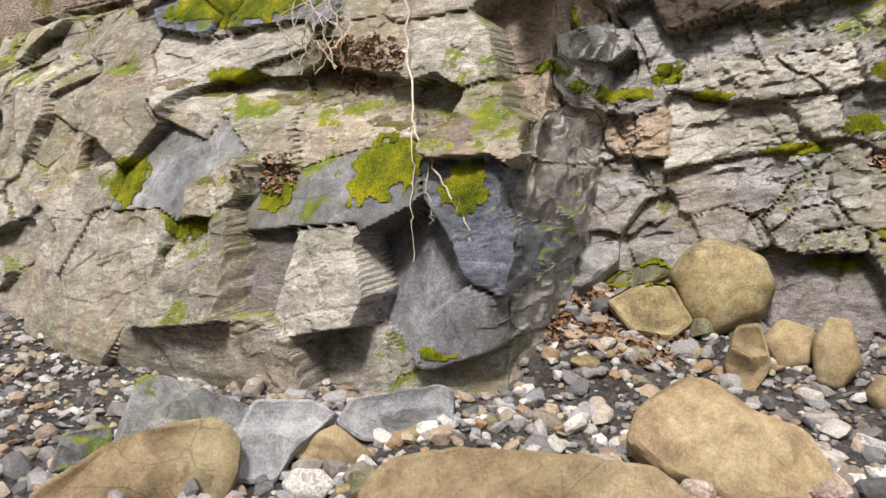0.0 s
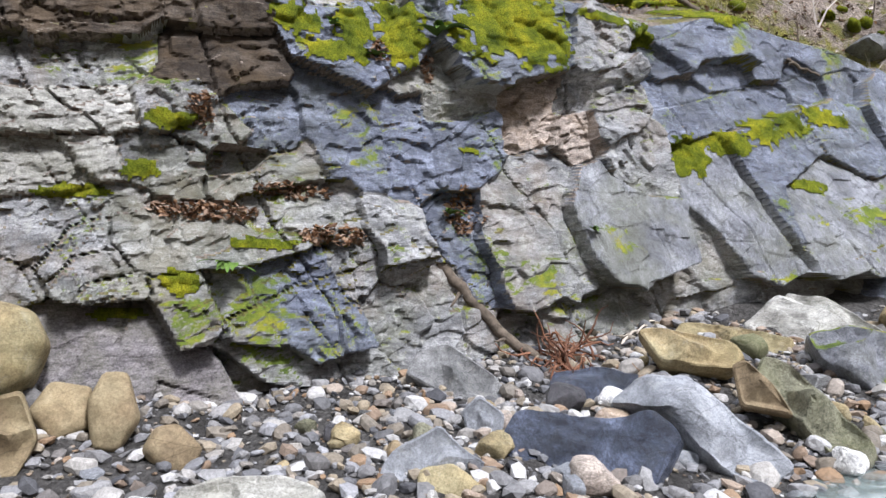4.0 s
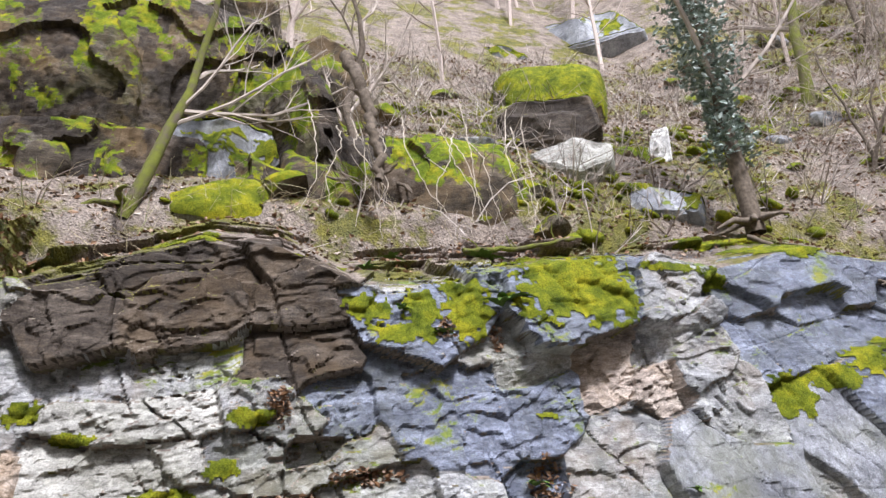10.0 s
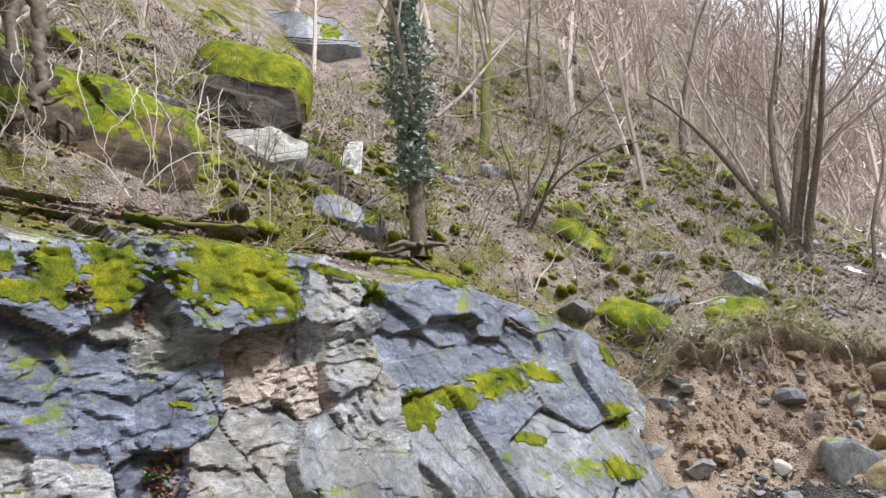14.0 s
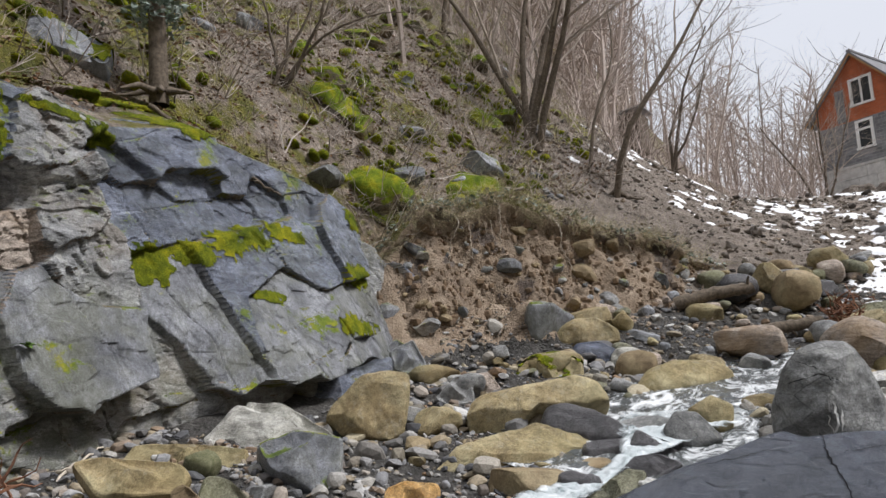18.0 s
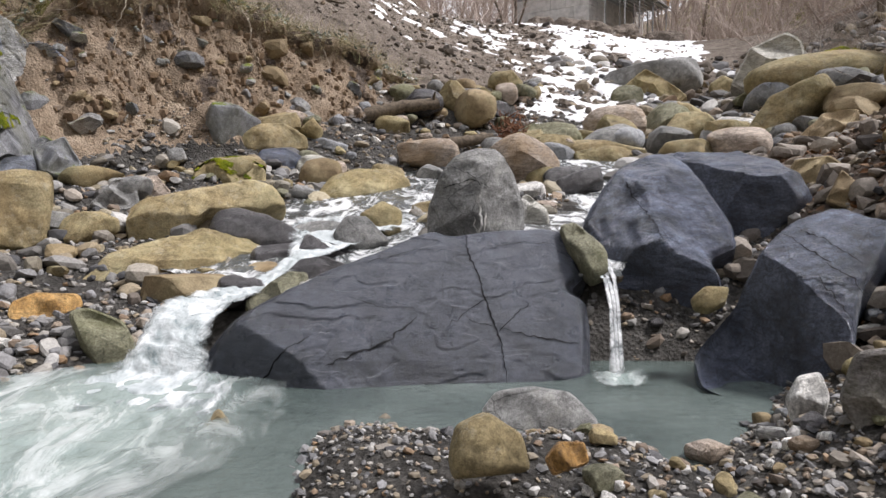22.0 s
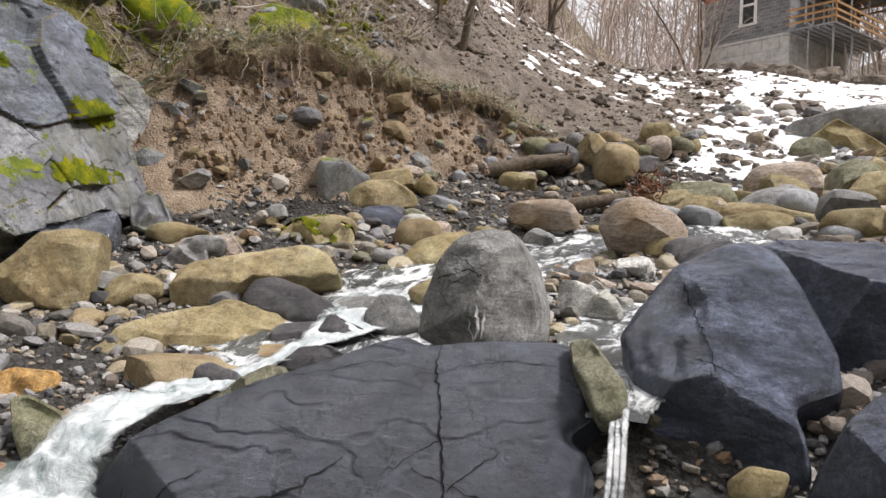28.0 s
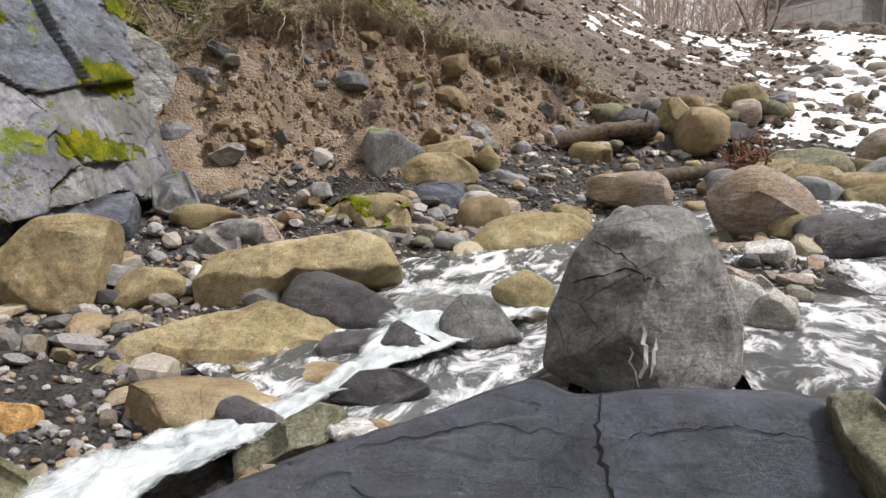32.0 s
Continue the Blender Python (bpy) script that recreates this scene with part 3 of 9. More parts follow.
def build_ground():
    xs = np.concatenate([np.linspace(-400, -60, 18)[:-1], np.linspace(-60, -14, 60)[:-1], np.linspace(-14, -7.6, 60)[:-1], np.linspace(-7.6, 4, 170)[:-1], np.linspace(4, 14, 80)[:-1], np.linspace(14, 60, 60)[:-1], np.linspace(60, 400, 18)])
    ys = np.concatenate([np.linspace(-300, -20, 18)[:-1], np.linspace(-20, -8, 24)[:-1], np.linspace(-8, 9, 120)[:-1], np.linspace(9, 20, 160)[:-1], np.linspace(20, 40, 110)[:-1], np.linspace(40, 80, 60)[:-1], np.linspace(80, 400, 30)])
    X, Y = np.meshgrid(xs, ys, indexing="ij")
    p = np.stack([X.ravel(), Y.ravel(), ground_z(X, Y)], 1)
    faces = grid_faces(len(xs), len(ys))
    ob = mesh_object("ground", p, faces, M_FLOOR, smooth=True)
    for m in (M_BED, M_BANK, M_SOIL, M_GRIT):
        ob.data.materials.append(m)
    c = p[faces].mean(1)
    c = c + (0.35 * vnoise(c, 1.1, 15, 3))[:, None] * [1, 1, 0.3]
    x, y, z = c.T
    bed = (z < np.interp(y, [-9, 4, 6, 10, 14, 18], [0.75, 0.75, 1.15, 1.7, 2.4, 3.4])) & (np.abs(x) < 9) & (y > -15) & (y < 18)
    bank = (y > 9.8) & (y < 30) & (x > -7.4 + 0.1 * (y - 10)) & (x < 3) & ~bed & (z < 4.4 + 0.06 * (y - 12))
    grit = ((bank & (x > -2.4 + 0.8 * vnoise(c, 0.5, 77, 3))) | ((y > 16) & (y < 48) & (x > -5.5) & (x < 14))) & ~bed
    right = (x > 1.8) & (y > -10) & (y < 30) & ~bed
    ob.data.polygons.foreach_set("material_index", np.select([bed, grit, bank, right], [1, 4, 2, 3], 0).astype(np.int32))
    return tagged(ob, "brown stony soil and leafy hillside above the stream", "ground", kind="structure")


ground = build_ground()

# ---- the cliff along the far bank: x as a function of (y, height up the face) ----
CLIFF_Y, CLIFF_S = (-12.6, 12.3), (-0.5, 7.0)
BLOCKS = []


def slab(kind, off, gy, gz, *yz):
    """A slab of the face: its stone, how proud it stands, its slopes along and up the face, its corners (y, height)."""
    q = np.array(yz, float).reshape(-1, 2)
    BLOCKS.append((q, q.mean(0), off, gy, gz, kind))


def block(y, z, ru, rv, angle, off, tu, tv, kind):
    """A slab given by its centre, half sizes and the lean of its long axis."""
    c, s = math.cos(radians(angle)), math.sin(radians(angle))
    q = [(y + u * ru * c - v * rv * s, z + u * ru * s + v * rv * c) for u, v in ((-1, -1), (1, -1), (1, 1), (-1, 1))]
    slab(kind, off, tu, -tv, *[k for p in q for k in p])


slab("D", 0.15, 0, -0.05, -1.48, 4.08, -1.00, 4.13, -0.60, 4.04, -0.60, 3.49, -0.99, 3.40, -1.43, 3.52)
slab("D", 0.06, 0.1, -0.1, -0.41, 4.02, 0.07, 4.05, 0.44, 3.86, 0.44, 3.64, -0.07, 3.55, -0.39, 3.67)
slab("C", -0.05, 0, -0.1, -1.41, 3.36, -0.55, 3.50, -0.56, 3.19, -0.96, 2.92, -1.38, 2.97)
slab("D", 0, 0, -0.3, -0.52, 3.45, 0.45, 3.61, 0.66, 3.26, 0.09, 3.08, -0.50, 3.03)
slab("L", 0.05, 0, -0.1, -1.36, 2.82, -0.74, 2.90, -0.72, 2.54, -0.93, 2.47, -1.33, 2.48)
slab("L", 0.02, 0, -0.1, -1.33, 2.45, -0.88, 2.44, -0.78, 2.13, -1.29, 1.94)
slab("C", 0.1, 0, -0.1, -0.74, 2.90, -0.22, 2.99, -0.21, 2.59, -0.59, 2.52)
slab("C", 0, 0, 0, -0.84, 2.45, -0.18, 2.51, -0.09, 1.95, -0.53, 1.90, -0.78, 2.18)
slab("B", -0.06, 0, -0.2, 0.17, 2.96, 0.66, 3.02, 0.66, 2.51, 0.18, 2.49)
slab("C", -0.22, 0, 0, -0.04, 2.44, 0.40, 2.43, 0.35, 2.24, -0.05, 2.18)
slab("C", 0.03, 0, -0.3, -0.12, 2.15, 0.82, 2.47, 0.98, 2.23, -0.12, 1.95)
slab("B", 0.05, 0.1, -0.1, 0.66, 3.37, 1.09, 3.20, 1.57, 2.71, 1.55, 2.18, 0.98, 2.20, 0.83, 2.93)
slab("B", 0.1, 0, -0.2, 0.44, 3.95, 1.63, 4.19, 1.60, 3.27, 1.11, 3.26, 0.66, 3.41)
slab("B", 0.14, 0, -0.1, 1.86, 4.80, 2.11, 4.35, 1.99, 3.49, 1.63, 3.24)
slab("B", 0.24, 0, -0.2, 2.72, 5.09, 4.10, 5.00, 3.88, 4.12, 3.70, 3.71, 2.66, 3.35, 2.26, 3.50)
slab("C", -0.05, 0, 0.6, 2.01, 3.20, 2.66, 3.35, 2.95, 3.26, 2.49, 2.97, 2.09, 2.99)
slab("B", 0, 0, -0.1, 1.59, 3.21, 2.01, 3.26, 2.14, 2.65, 2.10, 2.16, 1.66, 2.08, 1.57, 2.71)
slab("B", 0.03, 0, -0.15, 2.15, 2.93, 3.05, 3.13, 2.94, 2.46, 2.17, 2.31)
slab("P", -0.05, 0.2, 0, 3.07, 3.41, 3.72, 3.57, 3.63, 2.92, 3.04, 2.76)
slab("C", 0.3, -0.1, -0.1, 3.91, 4.35, 5.11, 4.86, 4.52, 3.80, 3.93, 3.64)
slab("C", 0.15, 0, 0.7, 3.86, 3.63, 4.89, 4.05, 4.89, 3.82, 4.06, 3.29, 3.75, 3.22)
slab("P", 0.06, 0, 0, 3.71, 3.18, 4.18, 3.27, 4.16, 2.91, 3.62, 2.79)
slab("C", 0.2, 0.1, -0.2, 4.16, 3.45, 4.90, 3.66, 4.71, 3.11, 4.21, 2.98)
slab("C", 0.18, -0.1, 0.1, 4.50, 2.94, 5.07, 3.11, 5.15, 2.55, 4.73, 2.35, 4.36, 2.57)
slab("S", 0.38, 0.1, -0.25, 3.61, 2.19, 4.22, 2.53, 5.19, 2.06, 5.13, 1.58, 4.44, 1.24, 3.78, 1.55)
slab("C", 0.1, 0.05, -0.12, 2.98, 2.47, 3.66, 2.79, 3.72, 2.13, 3.82, 1.55, 3.89, 1.24, 3.18, 0.95, 2.83, 1.19, 2.52, 1.71)
slab("B", -0.06, -0.1, -0.1, 2.10, 2.10, 2.55, 2.06, 2.76, 1.42, 2.71, 1.02, 2.17, 1.47, 2.01, 1.75)
slab("C", 0.22, 0, -0.35, 1.31, 2.00, 1.78, 2.02, 2.00, 1.52, 1.52, 1.41)
slab("C", 0.02, 0, 0.9, 1.52, 1.40, 1.99, 1.48, 2.03, 1.25, 1.68, 1.22)
slab("C", 0.12, -0.2, 0, 1.30, 1.67, 1.41, 1.54, 1.34, 1.14, 1.20, 1.12, 1.18, 1.35)
slab("C", 0.08, 0.05, -0.3, -0.88, 1.80, -0.20, 1.92, 0.66, 1.65, 0.13, 1.35, -0.60, 1.30, -0.85, 1.43)
slab("C", 0, 0, -0.2, -1.27, 1.73, -0.88, 1.80, -0.85, 1.43, -1.23, 1.34)
slab("C", 0.14, 0, -0.2, -1.07, 1.21, -0.60, 1.27, -0.57, 1.14, -1.02, 1.06)
slab("C", 0.2, 0.15, -0.35, -0.58, 1.21, -0.18, 1.30, 0.01, 0.88, -0.32, 0.69, -0.42, 0.89)
slab("B", 0.18, 0.15, -0.35, 0.20, 1.30, 0.97, 1.40, 1.19, 1.00, 1.32, 0.72, 0.80, 0.55, 0.56, 0.77)
slab("C", 0.12, 0.1, -0.3, -0.14, 1.30, 0.20, 1.25, 0.46, 0.68, 0.05, 0.75)
slab("C", 0.1, 0, -0.25, 0.01, 0.70, 0.46, 0.66, 0.83, 0.48, 0.80, 0.32, 0.38, 0.37)
slab("C", 0.07, 0.1, -0.3, 0.83, 0.53, 1.42, 0.64, 1.47, 0.44, 0.95, 0.29)
slab("C", 0.06, 0.1, -0.1, 1.28, 1.09, 1.74, 1.19, 2.06, 0.82, 1.70, 0.58, 1.42, 0.64)
slab("C", 0.12, 0.1, -0.2, 0.97, 1.40, 1.29, 1.46, 1.17, 1.15, 1.19, 1.00, 1.01, 1.25)
slab("V", 0.06, 0, -0.5, -1.19, 0.87, -0.57, 0.99, -0.36, 0.67, 0.02, 0.57, 0.20, 0.17, -1.14, 0.27)
slab("C", -0.1, 0, -0.2, 0.01, 0.59, 0.38, 0.33, 0.80, 0.25, 0.47, 0.14, 0.20, 0.16)
slab("B", 0.03, 0, -0.2, 5.56, 3.72, 7.44, 3.94, 7.37, 3.67, 6.04, 3.21, 5.60, 3.10, 5.45, 3.48)
slab("S", 0.18, 0.1, -0.1, 5.42, 2.94, 5.94, 3.20, 6.52, 1.60, 6.08, 1.39, 5.67, 1.79)
slab("B", 0.22, 0.05, -0.1, 6.04, 3.21, 7.37, 3.67, 7.60, 3.10, 6.64, 2.55, 6.52, 1.81)
slab("S", 0.34, 0.1, -0.3, 6.61, 2.48, 7.56, 3.02, 8.39, 2.50, 7.83, 1.62, 6.82, 1.39, 6.59, 1.81)
slab("S", 0.3, 0, -0.15, 8.19, 2.73, 10.63, 3.30, 10.48, 1.93, 7.83, 1.62, 8.34, 2.41)
slab("C", 0.05, -0.1, 0, 5.16, 2.06, 5.69, 1.93, 5.79, 1.31, 5.22, 1.18)
slab("L", 0, -0.3, 0, 10.84, 3.02, 11.11, 3.20, 11.18, 2.83, 10.81, 2.40, 10.69, 2.50)
slab("S", 0.2, -0.1, -0.1, 8.04, 2.35, 9.82, 2.46, 10.75, 2.91, 10.55, 2.10, 8.80, 1.70, 7.83, 1.70)
slab("L", 0.06, 0, -0.1, -2.31, 2.75, -0.96, 2.80, -0.95, 2.47, -1.70, 2.33, -2.24, 2.53)
slab("L", 0, 0, -0.15, -2.24, 2.47, -1.00, 2.38, -0.99, 2.02, -1.79, 1.89, -2.25, 1.76)
slab("C", -0.05, 0, -0.2, -2.20, 1.71, -0.94, 2.00, -0.41, 1.99, -1.24, 1.53, -2.22, 1.24)
slab("C", 0.1, 0, -0.3, -1.19, 1.46, -0.72, 1.55, -0.71, 1.29, -1.13, 1.12)
slab("V", 0.06, 0, -0.5, -1.43, 0.90, -0.71, 0.98, -0.45, 0.68, 0.13, 0.24, -0.39, 0.13, -0.90, 0.51, -1.41, 0.40)
slab("C", 0.1, 0, -0.2, -2.96, 2.27, -2.21, 2.87, -2.19, 2.59, -2.68, 2.22)
slab("C", 0.18, 0, -0.1, -3.06, 2.82, -2.70, 3.27, -2.65, 2.99, -3.03, 2.65)
slab("C", -0.1, 0, -0.6, -3.04, 2.60, -2.63, 2.97, -2.66, 2.72, -2.94, 2.36, -3.04, 2.40)
slab("P", 0.08, 0, 0, -2.60, 2.18, -2.33, 2.25, -2.26, 1.87, -2.48, 1.86)
slab("P", 0.03, 0.1, 0, -2.93, 2.28, -2.63, 2.23, -2.62, 1.96, -2.86, 1.95)
slab("C", -0.1, 0.1, 0, -3.05, 2.21, -2.96, 2.25, -2.86, 1.89, -3.02, 1.76)
slab("C", -0.04, 0, -0.2, -3.10, 1.63, -2.36, 1.81, -2.34, 1.50, -2.92, 1.37, -3.10, 1.41)
slab("D", 0.2, 0, -0.1, -2.67, 3.56, -1.59, 3.64, -1.63, 3.35, -2.38, 3.11)
slab("D", 0.12, 0, -0.2, -1.58, 3.47, -0.59, 3.62, -0.59, 3.27, -1.52, 3.18)
slab("C", -0.04, 0, -0.1, -2.32, 3.03, -1.52, 3.24, -0.64, 3.22, -0.74, 2.95, -1.50, 2.84, -2.31, 2.83)
slab("S", 0.1, 0.05, -0.35, -5.56, 1.53, -4.01, 1.83, -3.96, 1.33, -4.39, 1.09, -5.20, 1.05, -5.57, 1.03)
slab("V", 0.06, -0.15, -0.1, -5.57, 0.98, -5.02, 1.11, -5.08, 0.45, -5.42, 0.38)
slab("L", 0.14, 0.05, -0.05, -5.02, 1.11, -4.34, 1.23, -4.41, 1.04, -4.17, 0.61, -4.85, 0.29, -5.08, 0.45)
slab("S", -0.12, 0.25, 0, -4.38, 1.00, -3.92, 1.29, -3.52, 1.08, -3.41, 0.78, -3.79, 0.39, -3.95, 0.21, -4.17, 0.61)
slab("S", 0.14, 0.15, 0.1, -3.79, 0.39, -3.40, 0.74, -3.08, 0.63, -3.14, 0.31, -3.57, 0.12, -3.75, 0.19)
slab("B", 0.16, 0.1, -0.1, -3.93, 1.65, -3.34, 1.71, -3.29, 1.35, -3.10, 0.69, -3.46, 0.87, -3.68, 1.25)
slab("C", 0.2, 0.05, -0.3, -4.07, 1.93, -3.44, 2.45, -3.22, 1.76, -3.79, 1.70)
slab("C", 0.16, 0, 0.5, -6.64, 0.07, -5.05, 0.32, -4.77, 0.08, -4.77, -0.32, -5.58, -0.33, -6.56, -0.26)
slab("C", 0.28, 0.1, -0.15, -6.58, 0.32, -5.66, 1.13, -5.47, 0.89, -5.45, 0.28, -6.51, 0.09)
slab("C", 0.16, 0.15, -0.1, -7.68, 0.99, -6.74, 1.13, -6.38, 0.84, -6.62, 0.22, -6.66, 0.12, -7.30, -0.14)
slab("C", -0.08, 0.1, 0.1, -4.78, 0.12, -3.75, 0.19, -3.82, -0.02, -4.60, -0.29)
slab("S", 0.08, 0.1, -0.3, -7.14, 1.55, -6.28, 2.04, -5.79, 1.68, -6.40, 1.20, -7.39, 1.11)
slab("C", 0.2, 0, 0, -6.49, 1.30, -6.30, 1.62, -5.91, 1.37, -5.99, 1.16)
slab("C", 0.22, 0, -0.1, -6.00, 1.57, -5.73, 1.68, -5.62, 1.38, -5.84, 1.34)
slab("C", 0, 0.1, -0.2, -6.47, 2.22, -6.02, 2.58, -5.59, 2.46, -5.27, 1.63, -5.80, 1.73)
slab("C", -0.04, -0.1, -0.1, -5.50, 2.28, -4.52, 2.47, -4.07, 1.93, -4.72, 1.83, -5.21, 1.63)
slab("L", 0.1, 0, -0.2, -7.86, 2.84, -5.65, 3.08, -5.58, 2.74, -6.89, 2.56, -7.29, 2.23)
slab("B", 0.1, 0, -0.4, -7.75, 3.35, -5.51, 3.36, -5.44, 3.04, -7.01, 3.02)
slab("C", 0.06, 0, -0.2, -5.41, 2.90, -3.78, 2.78, -3.53, 2.45, -4.52, 2.47)
slab("P", -0.25, 0, 0, -3.60, 3.22, -3.05, 3.23, -3.05, 2.67, -3.49, 2.55)
slab("P", -0.2, 0, 0, -3.51, 2.50, -3.08, 2.53, -3.07, 2.20, -3.45, 2.15)
slab("C", 0.1, 0, 0, -9.11, 2.95, -8.04, 3.18, -7.29, 2.23, -7.44, 1.77, -7.91, 1.71)
slab("B", 0.05, 0.05, -0.15, 5.30, 4.10, 6.80, 4.30, 6.60, 5.40, 5.20, 5.30)
slab("B", 0, 0, -0.1, 6.90, 4.20, 8.80, 4.50, 9.00, 5.20, 6.80, 5.30)
slab("B", 0.22, 0.05, -0.1, 7.40, 3.65, 8.50, 3.95, 8.90, 3.00, 8.30, 2.75, 7.60, 3.10)
slab("B", 0.27, 0, -0.15, 8.55, 3.95, 9.90, 4.35, 10.30, 3.35, 8.95, 3.00)
slab("C", -0.05, -0.3, 0, 10.20, 4.30, 10.60, 3.90, 10.70, 3.20, 10.45, 3.30, 10.35, 3.60)
block(10.61, 3.29, 0.88, 0.61, -65, -0.15, -0.30, 0.00, "C")
block(10.45, 2.9, 0.9, 0.15, -62, -0.08, 0.00, 0.00, "C")
block(10.75, 2.5, 0.85, 0.14, -60, 0.05, 0.00, 0.10, "P")
block(11.05, 2.2, 0.75, 0.15, -58, -0.06, 0.00, 0.00, "L")
block(11.35, 1.9, 0.65, 0.13, -57, 0.06, 0.00, 0.00, "C")
block(11.7, 1.7, 0.5, 0.13, -55, -0.05, 0.00, 0.00, "P")


def lip(y):
    return np.interp(y, [-13, -9, -4.0, -3.2, -2.7, -1, -0.2, 0.6, 2, 4, 4.9, 6.5, 9, 10.2, 10.8, 11.4, 12.3], [3.9, 3.9, 3.7, 3.8, 4.3, 4.95, 4.8, 4.4, 4.6, 4.95, 4.8, 5.2, 4.9, 4.6, 4.2, 3.6, 2.8])


def cliff_base(y, s):
    """Point of the face without its slabs: (x, z) for a place along the stream and a height up the face."""
    foot = np.interp(y, [-13, -9.5, -8, -3.9, -3.5, -3.1, -2.9, -2.2, 0, 5, 6, 8.5, 9.8, 10.2, 10.35, 10.8, 11.4, 12.3], [-6.2, -5.4, -4.95, -4.7, -4.72, -5.0, -6.7, -6.8, -6.6, -6.5, -6.25, -6.0, -6.1, -6.2, -6.35, -5.85, -5.6, -5.4])
    prow = smooth(-3.0, -3.5, y)
    lean = 0.20 + 0.08 * prow
    top = lip(y) - 0.35
    x = foot - lean * np.clip(s - 0.3, -0.5, 9)
    x = x - prow * 0.35 * smooth(1.9, 2.35, s + 0.12 * (y + 5))
    x = x + 0.3 * bump1(7.6, 1.9, y) * bump1(1.6, 1.0, s) - 0.35 * bump1(7.4, 1.8, y) * (1 - smooth(0.6, 1.3, s))
    over = np.maximum(s - top, 0)
    x = x - 0.85 * over
    z = np.minimum(s, top) + 0.6 * over
    return x, z


STONE = {}


def outside(q, y, z):
    """Distance of points to an outline, negative inside it."""
    best, inside = np.full(y.shape, 1e9), np.zeros(y.shape, bool)
    for (ay, az), (by, bz) in zip(q, np.roll(q, -1, 0)):
        dy, dz = by - ay, bz - az
        t = np.clip(((y - ay) * dy + (z - az) * dz) / (dy * dy + dz * dz + 1e-9), 0, 1)
        best = np.minimum(best, np.hypot(y - ay - t * dy, z - az - t * dz))
        if dz:
            inside ^= ((az > z) != (bz > z)) & (y < ay + (z - az) * dy / dz)
    return np.where(inside, -best, best)


